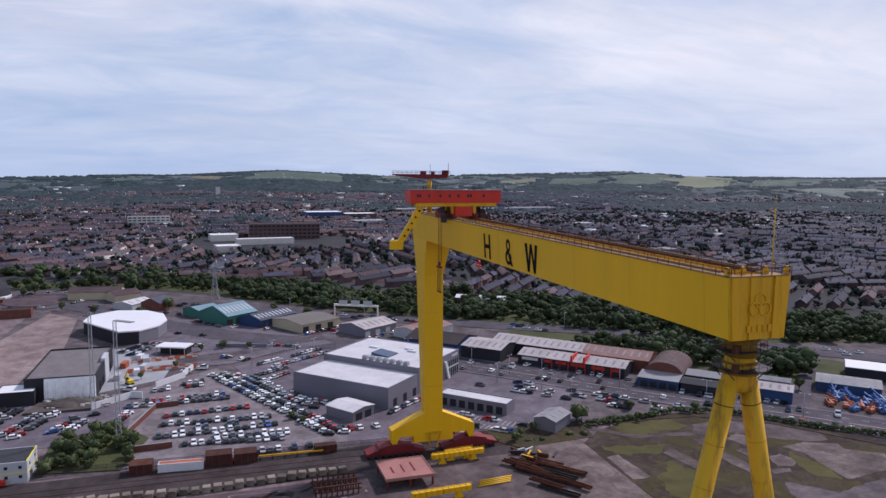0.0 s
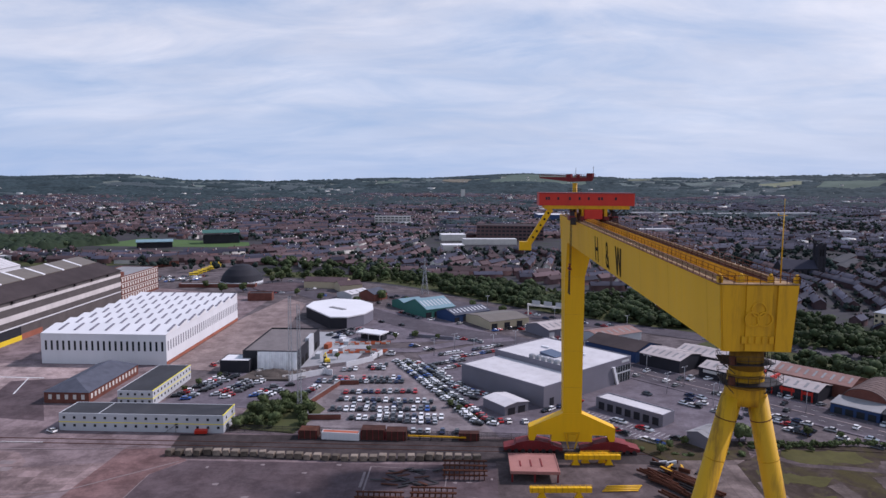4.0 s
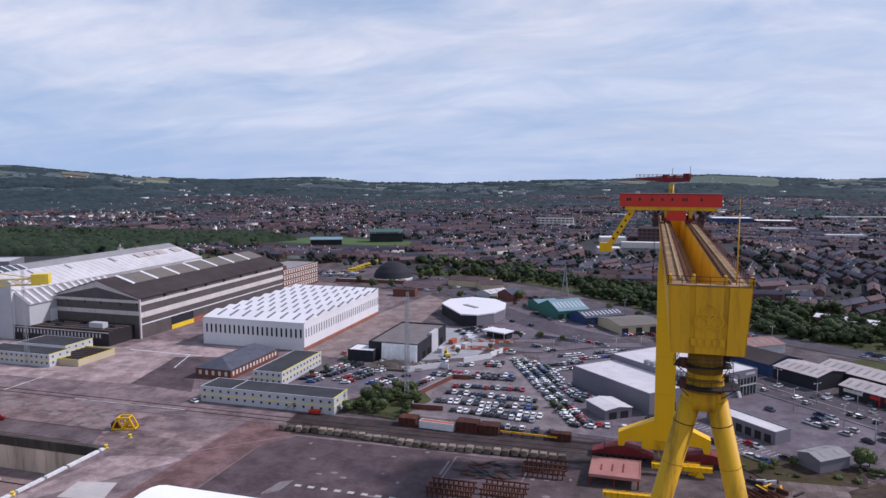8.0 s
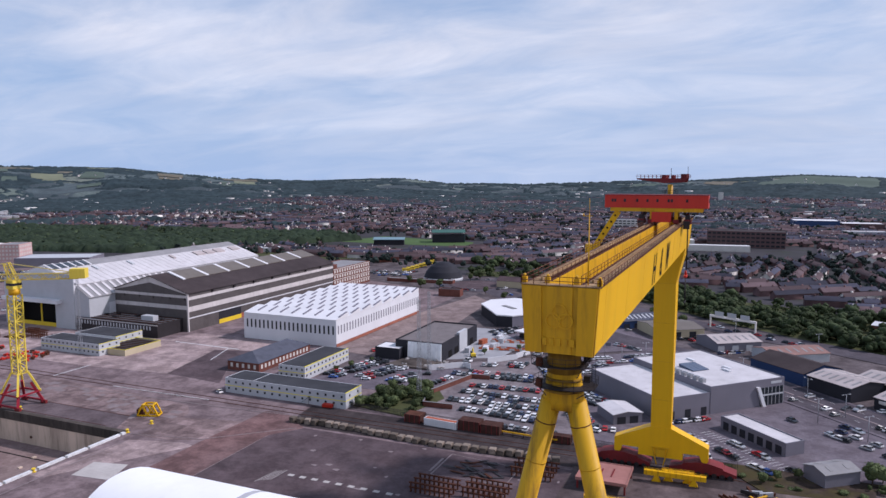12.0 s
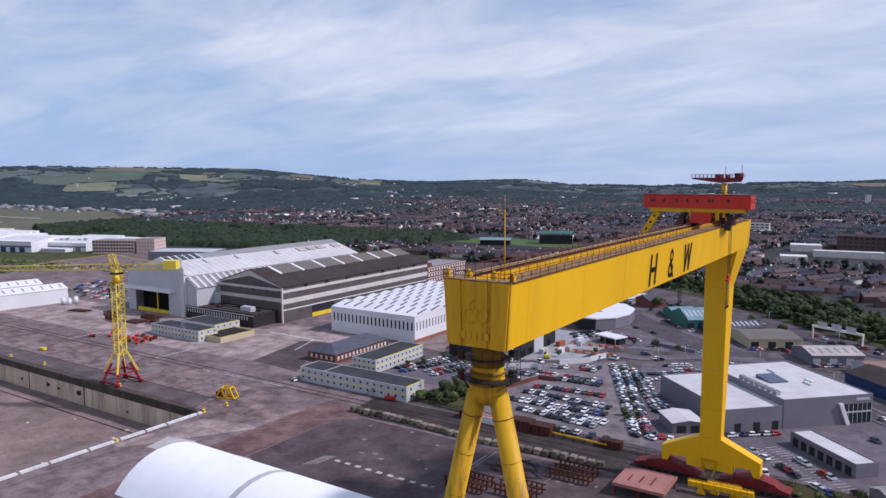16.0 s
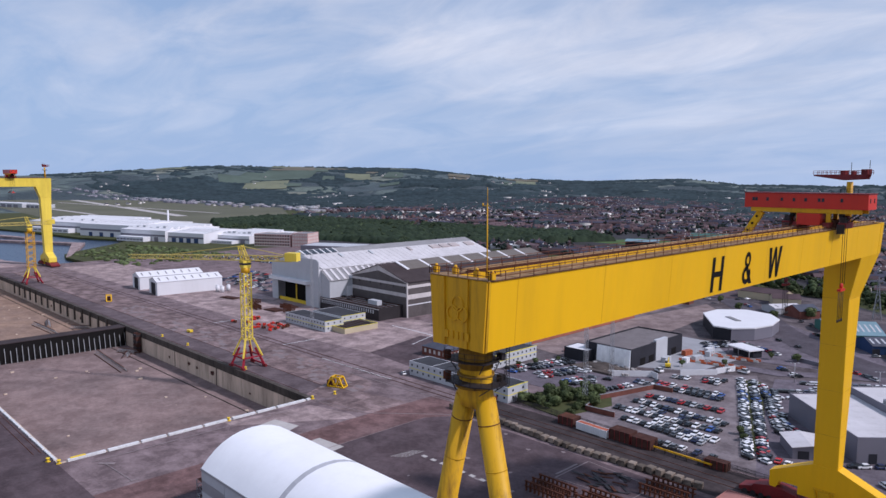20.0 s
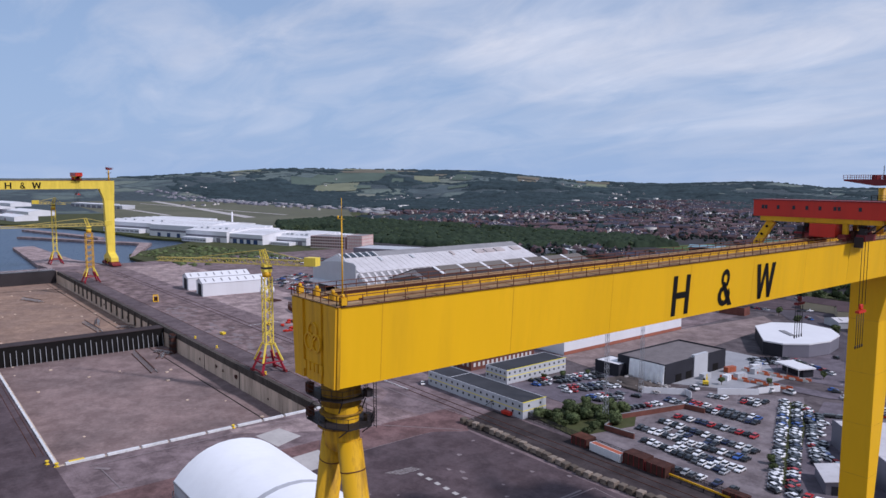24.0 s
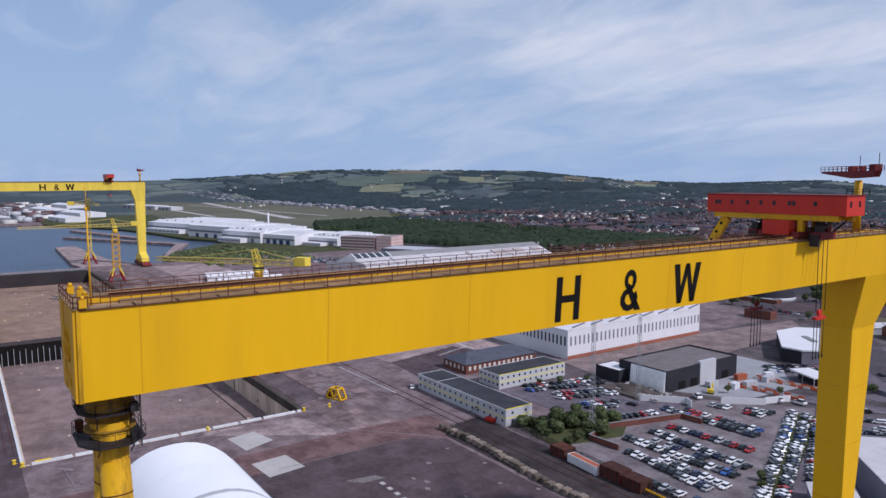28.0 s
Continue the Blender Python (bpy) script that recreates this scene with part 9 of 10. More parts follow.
# yellow steel frame
fr = thing("test_frame", -184, 116, 0.1, 20, "yellow triangulated steel frame with a rusty core", "steel frame")
for s in (-1.6, 1.6):
    bm = B()
    for a, b in (((-4, 0), (4, 0)), ((-4, 0), (-2, 4)), ((-2, 4), (2, 4)), ((2, 4), (4, 0)), ((-2, 4), (0, 0)), ((0, 0), (2, 4))):
        beam(bm, (a[0], s, 0.3 + a[1]), (b[0], s, 0.3 + b[1]), 0.5)
    part("side_frame", bm, YELLOW, fr)
bm = B()
for a in ((-4, 0), (4, 0), (-2, 4), (2, 4)):
    beam(bm, (a[0], -1.6, 0.3 + a[1]), (a[0], 1.6, 0.3 + a[1]), 0.4)
part("cross_bars", bm, YELLOW, fr)
bm = B()
box(bm, -4.4, -1.8, -1.3, 1.3, 0.2, 2.6)
part("core", bm, RUST, fr)
fr2 = copy_thing(fr, pose(-470, 122, 0.1, 0, 0, -15))
tagged(fr2, "yellow steel frame beside the far quay")

# light masts: slim lattice towers
for x, y, hgt, top in ((-289, 174, 46, False), (-110, 212, 38, False), (-96.5, 172, 42, False)):
    m_ = thing("light_mast", x, y, 0.1, 0, "slim grey lattice light mast", "light mast", "lattice light masts")
    bm = B()
    lattice(bm, (0, 0, 0), (0, 0, hgt), 1.5, int(hgt / 1.5), 0.1, 0.06, 0.6)
    part("mast", bm, GREY_STEEL, m_)
    if top:
        bm = B()
        box(bm, -2, 2, -1, 1, hgt, hgt + 2.2)
        part("lamp_head", bm, YELLOW_BAND, m_)

# ---------- barrel-roofed fabric shelter ----------
FABRIC = mat("white_fabric", (0.80, 0.80, 0.81), 0.6, vary=0.05, big=0.08, fine=0.6, bump=0.08, dirt=0.1, dirt_rgb=(0.5, 0.48, 0.46))
FABRIC_SEAM = mat("grey_fabric_seam", (0.42, 0.42, 0.44), 0.7, vary=0.15)
sx0, sx1, sy0, sy1 = -109.5, -28.0, 19.8, 49.3
shelter = thing("fabric_shelter", sx0, sy0, 0, 0, "white barrel-roofed fabric shelter standing on stacked containers", "fabric shelter")
W_ = sy1 - sy0
arc = [(0.0, 14.7), (1.9, 16.8), (3.9, 18.5), (6.2, 20.0), (8.8, 21.1), (11.7, 21.8), (14.75, 22.0)]
arc = arc + [(W_ - u, v) for u, v in arc[-2::-1]]
bm = B()
prof = [(u, v) for u, v in arc]
n = len(prof)
for xa, xb in ((0.0, 33.6), (35.3, sx1 - sx0)):
    bm = B()
    co = [(xa, u, v) for u, v in prof] + [(xb, u, v) for u, v in prof]
    faces(bm, co, [(i, n + i, n + i + 1, i + 1) for i in range(n - 1)])
    part("roof_fabric", bm, FABRIC, shelter, "taut white fabric roof", smooth=True)
for xa, xb in ((33.6, 35.3),):
    bm = B()
    co = [(xa, u, v) for u, v in prof] + [(xb, u, v) for u, v in prof]
    faces(bm, co, [(i, n + i, n + i + 1, i + 1) for i in range(n - 1)])
    part("seam_band", bm, FABRIC_SEAM, shelter, "grey joint band across the roof")
bm = B()
faces(bm, [(0, u, v) for u, v in prof], [tuple(range(n - 1, -1, -1))])
part("end_wall", bm, FABRIC, shelter)
for k in range(14):
    bm = B()
    xx = 5.8 * k + 2.0
    if 33 < xx < 36:
        continue
    for (u0, v0), (u1, v1) in zip(prof, prof[1:]):
        beam(bm, (xx, u0, v0), (xx, u1, v1), 0.05, 0.02)
    part("fabric_seam", bm, FABRIC, shelter)
bm = B()
box(bm, 0.0, sx1 - sx0, -0.18, 0.0, 14.2, 14.8), box(bm, 0.0, sx1 - sx0, W_, W_ + 0.18, 14.2, 14.8)
part("eave_beam", bm, GREY_STEEL, shelter)
for k in range(5):
    for yy, nm in ((0.0, "front"), (W_ - 2.4, "rear")):
        for j in range(6):
            bm = B()
            box(bm, 0.2 + 12.3 * j, 12.3 + 12.3 * j, yy, yy + 2.4, 2.93 * k, 2.93 * k + 2.9)
            part("container", bm, PALE_GREY if (k + j) % 3 else GREY_STEEL, shelter, "stacked grey container")
stairs = thing("access_scaffold", -116, 21, 0, 0, "steel access scaffold beside the shelter", "scaffold")
bm = B()
lattice(bm, (2.5, 2, 0), (2.5, 2, 9.6), 3.6, 7, 0.16, 0.1)
part("frame", bm, GREY_STEEL, stairs)
for k in range(4):
    bm = B()
    box(bm, 0.8, 4.2, 0.3, 3.7, 2.4 + 2.4 * k, 2.52 + 2.4 * k)
    part("deck", bm, RUST, stairs)

# ---------- steel yard ----------
BLOCK = mat("weathered_block", (0.185, 0.15, 0.122), 0.9, vary=0.4, big=0.5, fine=2.0, bump=0.3, dirt=0.55, dirt_rgb=(0.07, 0.055, 0.045), per_object=0.5)
bm = B()
vs = box(bm, -1.15, 1.15, -1.15, 1.15, 0, 1.75)
bmesh.ops.bevel(bm, geom=bm.edges[:], offset=0.07, segments=1, affect="EDGES")
blk_me = mesh_of("ballast_block", bm, BLOCK)
for k in range(34):
    ob = new("ballast_block", blk_me)
    x = -129 + 3.0 * k
    y = 131.0 + 1.2 * math.sin(k * 0.25) + rng.uniform(-0.3, 0.3)
    ob.matrix_world = pose(x, y, 0.1, 0, 0, rng.uniform(-14, 14)) @ Matrix.Diagonal((rng.uniform(.85, 1.1), rng.uniform(.85, 1.1), rng.uniform(0.85, 1.1), 1))
    tagged(ob, "weathered concrete ballast block in a long row", "concrete block", "row of ballast blocks")


def steel_stack(x, y, w, d, rows, rz=0.0, label="stack of rusty steel ribs on trestles"):
    s = thing("steel_stack", x, y, 0.09, rz, label, "steel stack", "rusty steel stacks")
    n_ = int(w / 1.5)
    for r in range(rows):
        yy = r * d / max(1, rows - 1) if rows > 1 else 0
        for zz in (1.2, 2.6):
            bm = B()
            box(bm, 0, w, yy - 0.2, yy + 0.2, zz, zz + 0.35)
            part("long_bar", bm, RUST, s)
        for k in range(n_):
            bm = B()
            xx = 0.4 + k * w / n_
            box(bm, xx, xx + 0.3, yy - 0.35, yy + 0.35, 0, 3.0)
            part("rib", bm, RUST, s)
    return s


steel_stack(-40.5, 117, 13.5, 7.5, 3)
steel_stack(-64, 95, 13.5, 6.5, 3)
steel_stack(-49, 98, 13, 7, 3)
pad = thing("steel_plates", -61, 108.5, 0.12, 3, "loose steel plates and offcuts on the ground", "steel plates")
for k in range(26):
    bm = B()
    a, b = rng.uniform(2, 20), rng.uniform(2, 14)
    vs = box(bm, -rng.uniform(1, 3), rng.uniform(1, 3), -0.4, 0.4, 0.02 * k, 0.02 * k + 0.1)
    bmesh.ops.transform(bm, matrix=pose(a, b, 0, 0, 0, rng.uniform(-40, 40)), verts=vs)
    part("plate", bm, DARK_STEEL if k % 4 else RUST, pad)
# pink open-sided hut
PINK = mat("faded_pink_paint", (0.33, 0.155, 0.135), 0.75, vary=0.15, big=0.2, dirt=0.4, dirt_rgb=(0.22, 0.10, 0.09))
hut = thing("shelter_deck", -20.2, 115.8, 0.09, 0, "faded pink steel deck on short legs", "steel deck")
bm = B()
box(bm, 0, 14.5, 0, 13.6, 2.9, 3.3)
part("deck", bm, PINK, hut, "faded pink deck plate")
bm = B()
shell(bm, 14.7, 13.8, 3.5, 0.25, -0.1, -0.1, 2.6)
part("edge_beam", bm, PINK, hut)
for xx, yy in itertools.product((0.5, 7.2, 14.0), (0.5, 13.1)):
    bm = B()
    box(bm, xx - 0.25, xx + 0.25, yy - 0.25, yy + 0.25, 0, 2.9)
    part("leg", bm, DARK_RED, hut)
for k in range(3):
    bm = B()
    box(bm, 3 + 3.2 * k, 3.4 + 3.2 * k, 4, 8 + k, 3.3, 3.45)
    part("stiffener", bm, DARK_RED, hut)


def spreader(x, y, ln, rz=0.0):
    s = thing("lifting_beam", x, y, 0.09, rz, "yellow lifting beam on trestles", "lifting beam", "yellow lifting beams")
    bm = B()
    box(bm, 0, ln, -0.7, 0.7, 1.9, 3.3)
    part("beam", bm, YELLOW, s)
    for k in range(int(ln / 1.7)):
        bm = B()
        box(bm, 0.5 + 1.7 * k, 0.8 + 1.7 * k, -0.85, 0.85, 1.85, 3.35)
        part("stiffener", bm, YELLOW_OLD, s)
    for xx in (ln * 0.2, ln * 0.8):
        bm = B()
        extrude_y(bm, [(xx - 1.3, 0), (xx - 0.4, 1.9), (xx + 0.4, 1.9), (xx + 1.3, 0)], -0.5, 0.5)
        part("trestle", bm, YELLOW, s)
    bm = B()
    rail(bm, [(0, -0.7, 3.3), (ln, -0.7, 3.3)], 0.9, 1.8, 0.08)
    part("rail", bm, YELLOW_OLD, s)


spreader(-2.5, 129.5, 17.5, 3), spreader(-15.5, 105.5, 17.5, 3), spreader(2.5, 131.3, 9, 4)
for k in range(4):
    p = thing("yellow_pipe", 5.8 + 0.6 * k, 110.5 + 1.1 * k, 0.09, 5, "yellow steel pipe lying on the ground", "pipe", "yellow pipes")
    bm = B()
    tube(bm, (0, 0, 0.3), (10.5, 0, 0.3), 0.2, 0.2, 10)
    part("tube", bm, YELLOW, p)
for k in range(16):
    p = thing("rusty_pile", 22 + rng.uniform(0, 14), 101 + rng.uniform(0, 22), 0.3 + 0.25 * (k % 4), -58 + rng.uniform(-8, 8), "long rusty steel pile section in a heap", "steel section", "rusty steel sections")
    bm = B()
    ln = rng.uniform(9, 17)
    box(bm, -ln / 2, ln / 2, -0.8, 0.8, 0, 0.12), box(bm, -ln / 2, ln / 2, -0.8, -0.65, 0.12, 0.7), box(bm, -ln / 2, ln / 2, 0.65, 0.8, 0.12, 0.7)
    part("web", bm, RUST if k % 4 else DARK_STEEL, p)
for k in range(14):
    p = thing("scrap_bar", 26 + rng.uniform(0, 12), 122 + rng.uniform(0, 10), 0.35, rng.uniform(0, 180), "scrap steel offcut in a heap", "scrap", "scrap heap")
    bm = B()
    ln = rng.uniform(2, 5)
    box(bm, -ln / 2, ln / 2, -0.3, 0.3, 0, rng.uniform(.3, 1.2))
    part("offcut", bm, (RUST, DARK_STEEL, YELLOW_OLD, PALE_GREY)[k % 4], p)
# rusty boxes, container and low walls along the boundary
def crate(x, y, w, d, h, m, label, rz=0.0, lid=None):
    c = thing("steel_crate", x, y, 0.09, rz, label, "steel crate")
    bm = B()
    shell(bm, w, d, h, 0.2)
    part("sides", bm, m, c)
    bm = B()
    box(bm, 0.2, w - 0.2, 0.2, d - 0.2, h - 0.25, h - 0.05)
    part("lid", bm, lid or m, c)
    for k in range(int(w / 2) + 1):
        bm = B()
        box(bm, min(w - 0.2, 2 * k), min(w, 2 * k + 0.2), -0.12, 0.0, 0, h)
        part("rib", bm, DARK_RED if m is CRATE_RUST else m, c)


ORANGE = mat("orange_paint", (0.36, 0.095, 0.045), 0.6, vary=0.15, big=0.4, dirt=0.3)
crate(-91, 147, 6.5, 5, 3.0, CRATE_RUST, "open rusty steel crate with an orange lid", lid=RUST)
crate(-83, 147, 13, 2.6, 2.6, WHITE_WALL, "white shipping container with an orange roof", -4, lid=ORANGE)
crate(-69.5, 147, 8, 5, 3.6, CRATE_RUST, "large rusty steel crate"), crate(-61, 147, 7, 5, 3.2, CRATE_RUST, "large rusty steel crate")
crate(-36, 148, 7, 3, 2.6, CRATE_RUST, "rusty steel crate beside the track")
low = thing("crash_rail", -53.5, 148.5, 0.09, -2, "long yellow rail on short posts", "rail")
bm = B()
box(bm, 0, 20, -0.2, 0.2, 1.0, 1.5)
part("bar", bm, YELLOW_OLD, low)
for k in range(6):
    bm = B()
    box(bm, 0.2 + 3.8 * k, 0.5 + 3.8 * k, -0.15, 0.15, 0, 1.0)
    part("post", bm, DARK_STEEL, low)
fence = thing("yard_fence", -117, 152.5, 0.2, -2, "dark palisade fence along the yard boundary", "fence")
me = None
for k in range(52):
    bm = B()
    box(bm, 0, 0.12, -0.06, 0.06, 0, 2.6)
    me = me or mesh_of("fence_post", bm, DARK_STEEL)
    p = part("fence_post", me, None, fence)
    p.location = (2.75 * k, 0, 0)
for zz in (0.5, 1.5, 2.4):
    bm = B()
    box(bm, 0, 140, -0.03, 0.03, zz, zz + 0.09)
    part("fence_rail", bm, DARK_STEEL, fence)
bm = B()
for k in range(560):
    box(bm, 0.25 * k, 0.25 * k + 0.07, 0.03, 0.06, 0.1, 2.5)
tagged(part("infill", bm, DARK_STEEL, fence), kind="stuff")
# brick boundary wall of the car park
for a, b in (((-96, 180), (-88, 210)), ((-88, 210), (-80, 211)), ((-92, 166), (-96, 180)), ((-92, 166), (-80, 167))):
    v = Vector(b) - Vector(a)
    w = thing("boundary_wall", a[0], a[1], 0.1, math.degrees(math.atan2(v.y, v.x)), "old red brick boundary wall", "wall", "brick boundary walls")
    bm = B()
    box(bm, 0, v.length, -0.25, 0.25, 0, 2.0)
    part("brickwork", bm, BRICK, w)
    bm = B()
    box(bm, -0.05, v.length + 0.05, -0.30, 0.30, 2.0, 2.12)
    part("coping", bm, GREY_ROOF, w)
# hoarding and barriers round the building site
for a, b in (((-111, 214), (-98, 226)), ((-98, 226), (-94, 224)), ((-90, 237), (-79, 250)), ((-80, 251), (-76, 262))):
    v = Vector(b) - Vector(a)
    w = thing("site_hoarding", a[0], a[1], 0.2, math.degrees(math.atan2(v.y, v.x)), "white hoarding round the building site", "hoarding", "site hoardings")
    bm = B()
    box(bm, 0, v.length, -0.15, 0.15, 0, 2.6)
    part("hoarding_panel", bm, WHITE_WALL, w)
SITE_ORANGE = mat("orange_barrier_plastic", (0.55, 0.12, 0.045), 0.5, vary=0.12, big=0.4)
for k in range(44):
    row = k % 4
    x, y = -104 + 2.7 * (k // 4) + rng.uniform(-.3, .3), (263, 266.2, 281, 284)[row] + 0.35 * (k // 4) + rng.uniform(-.4, .4)
    w = thing("site_barrier", x, y, 0.15, rng.uniform(2, 14), "orange or white plastic barrier on the building site", "barrier", "site barriers")
    bm = B()
    extrude_x(bm, [(-0.3, 0), (0.3, 0), (0.12, 1.0), (-0.12, 1.0)], 0, 2.5)
    part("barrier", bm, SITE_ORANGE if (k * 7) % 5 < 3 else RENDER_WHITE, w)
for k in range(7):
    crate(-106 + rng.uniform(0, 10), 252 + 6.5 * k + rng.uniform(-1, 1), rng.uniform(3, 6), 2.4, 2.5, (PALE_GREY, WHITE_WALL, PALE_GREY, ORANGE)[k % 4], "site store box on the gravel", rng.uniform(70, 100))
dig = thing("excavator", -101, 246, 0.15, 30, "small yellow excavator on the building site", "excavator")
for nm, a, m in (("track", (-1.3, -0.8, -1.6, 1.6, 0, 0.7), DARK_STEEL), ("track", (0.8, 1.3, -1.6, 1.6, 0, 0.7), DARK_STEEL), ("body", (-1.2, 1.2, -1.8, 0.8, 0.7, 1.9), LINE_YELLOW), ("cab", (-1.2, -0.2, 0.0, 1.3, 1.0, 2.8), GLASS)):
    bm = B()
    box(bm, *a)
    part(nm, bm, m, dig)
bm = B()
beam(bm, (0.4, 0.8, 1.5), (0.4, 3.0, 4.0), 0.4), beam(bm, (0.4, 3.0, 4.0), (0.4, 5.0, 2.2), 0.3), box(bm, 0.0, 0.8, 4.7, 5.4, 1.3, 2.2)
part("boom", bm, LINE_YELLOW, dig)
# spoil heap and rubble beside the unfinished building
bm = B()
n_, m_r = 22, 6
top_v = []
for a in range(n_):
    ang = 2 * math.pi * a / n_
    for b in range(m_r):
        f_ = 1 - b / m_r
        rr_ = f_ * (1 + 0.15 * math.sin(3 * ang + b) + 0.08 * math.sin(7 * ang))
        top_v.append((11 * rr_ * math.cos(ang), 5.2 * rr_ * math.sin(ang), 2.6 * (1 - f_) ** 0.8 + rng.uniform(-.12, .12) * (b > 0)))
top_v.append((0, 0, 2.7))
faces(bm, top_v, [(a * m_r + b, ((a + 1) % n_) * m_r + b, ((a + 1) % n_) * m_r + b + 1, a * m_r + b + 1) for a in range(n_) for b in range(m_r - 1)] + [(a * m_r + m_r - 1, ((a + 1) % n_) * m_r + m_r - 1, n_ * m_r) for a in range(n_)])
heap = tagged(new("soil_mound", mesh_of("soil_mound", bm, SOIL)), "heap of brown soil and rubble by the unfinished building", "soil heap")
heap.matrix_world = pose(-120, 222, 0.9, 0, 0, 6)
bm = B()
for k in range(90):
    x, y, s_ = rng.uniform(-131, -104), rng.uniform(216, 229.5), rng.uniform(0.2, 0.9)
    box(bm, x, x + s_ * 1.6, y, y + s_, 0.95, 1.0 + s_ * 0.6)
solid("site_rubble", bm, PALE_CONCRETE, "broken rubble and offcuts on the soil bank", "rubble", "stuff")
# retaining wall by the side road, grass strips
flat = thing("retaining_wall", -66, 303, 0.1, -16, "low grey retaining wall by the side road", "wall")
bm = B()
box(bm, 0, 26, 0, 0.6, 0, 1.8)
part("wall", bm, GREY_WALL, flat)
patch("hedge_strip_verge", [(-66, 250), (-60, 252), (-26, 172), (-32, 170)], GRASS, "worn grass strip between the car rows", raise_by=0.35)
patch("verge_yard", [(-118, 156), (-94, 152), (-88, 178), (-96, 190), (-118, 186)], GRASS, "rough grass under the scrub", raise_by=0.3)
patch("verge_road", [(58, 150), (76, 151), (108, 148), (134, 132), (158, 100), (153, 97), (128, 129), (105, 144), (76, 147)], WASTE, "grass verge along the waste ground", raise_by=0.3)
patch("verge_track", [(30, 134), (58, 136), (62, 152), (16, 152)], WASTE, "scrubby dirt bank beside the crane track", raise_by=0.3)
# scrap yard by the road: blue and orange machines
BLUE_PAINT = mat("blue_machine_paint", (0.05, 0.13, 0.33), 0.5, vary=0.2, big=0.4, dirt=0.3)
for k in range(70):
    s, d = rng.uniform(128, 178), rng.uniform(1, 22) + 12 * (rng.uniform() < 0.3)
    if 127 < s < 154 and d > 22:
        s += 28
    x, y = by_road(s, d)
    w = thing("parked_plant", x, y, 0.1, rng.uniform(0, 180), "blue or orange hire machine in the yard", "machine", "hire yard machines")
    bm = B()
    ln = rng.uniform(2.5, 5)
    box(bm, -ln / 2, ln / 2, -1, 1, 0.5, 1.6), beam(bm, (-ln / 2, 0, 1.5), (ln / 2, 0, 2.2 + rng.uniform(0, 2.5)), 0.5)
    for xx, yy in itertools.product((-ln / 3, ln / 3), (-1, 1)):
        tube(bm, (xx, yy - 0.15, 0.5), (xx, yy + 0.15, 0.5), 0.5, 0.5, 10)
    part("machine_body", bm, BLUE_PAINT if d > 9 else ORANGE if k % 3 else BLUE_PAINT, w)
# motorway sign gantry above the bypass
sg = thing("sign_gantry", 18, 361, 0.1, -28, "white motorway sign gantry over the bypass", "sign gantry")
bm = B()
beam(bm, (-14, 0, 0), (-14, 0, 7.5), 0.7), beam(bm, (14, 0, 0), (14, 0, 7.5), 0.7), box(bm, -14.4, 14.4, -0.5, 0.5, 6.6, 7.8)
part("frame", bm, RENDER_WHITE, sg)
for k in range(3):
    bm = B()
    box(bm, -11 + 8 * k, -5.5 + 8 * k, -0.6, -0.5, 7.8, 10.4)
    part("sign_panel", bm, PALE_GREY, sg)
# street lamps along the dual road and lamp posts in the forecourt
lamp = thing("street_lamp", *by_road(-50, -17), 0.2, 0, "tall grey street lamp", "street lamp", "street lamps")
bm = B()
tube(bm, (0, 0, 0), (0, 0, 9), 0.14, 0.09, 8), beam(bm, (-1.6, 0, 9), (1.6, 0, 9), 0.1)
part("pole", bm, GREY_STEEL, lamp)
for s in (-1, 1):
    bm = B()
    box(bm, s * 1.6 - 0.4, s * 1.6 + 0.4, -0.15, 0.15, 8.92, 9.08)
    part("lantern", bm, PALE_GREY, lamp)
for s in range(-15, 330, 35):
    copy_thing(lamp, pose(*by_road(s, -17), 0.2, 0, 0, RA))
for x, y in ((-30, 262), (-20, 272), (-8, 282), (-50, 262), (-40, 272), (50, 205), (64, 190), (70, 175), (20, 345), (60, 326), (-20, 388), (130, 297), (60, 215)):
    copy_thing(lamp, pose(x, y, 0.1, 0, 0, 40))

# ---------- trees and scrub near by ----------
BARK = mat("bark", (0.09, 0.07, 0.05), 0.9, vary=0.3, big=0.5)
protos = []
for k, (size, tall) in enumerate(((3.6, 1.1), (4.4, 1.0), (3.0, 1.2))):
    z1 = np.zeros(1)
    protos.append((leaf_cloud("crown", z1, z1, z1 + 0.6, np.array([size]), 12, 60, 0.34, SCRUB_LEAF, tall), size, tall))


def tree(x, y, k=0, s=1.0, label="leafy green tree with an uneven crown", z=0.1):
    me, size, tall = protos[k % 3]
    t = thing("tree", x, y, z, rng.uniform(0, 360), label, "tree", "trees near the yard")
    t.scale = (s, s, s)
    bm = B()
    tube(bm, (0, 0, 0), (0.1, 0, size * 0.6), 0.22, 0.14, 8)
    for q in range(4):
        a = q * 1.6
        tube(bm, (0.05, 0, size * (0.3 + 0.08 * q)), (math.cos(a) * size * 0.4, math.sin(a) * size * 0.4, size * (0.6 + 0.1 * q)), 0.1, 0.04, 6)
    part("trunk", bm, BARK, t)
    part("crown", me, None, t)


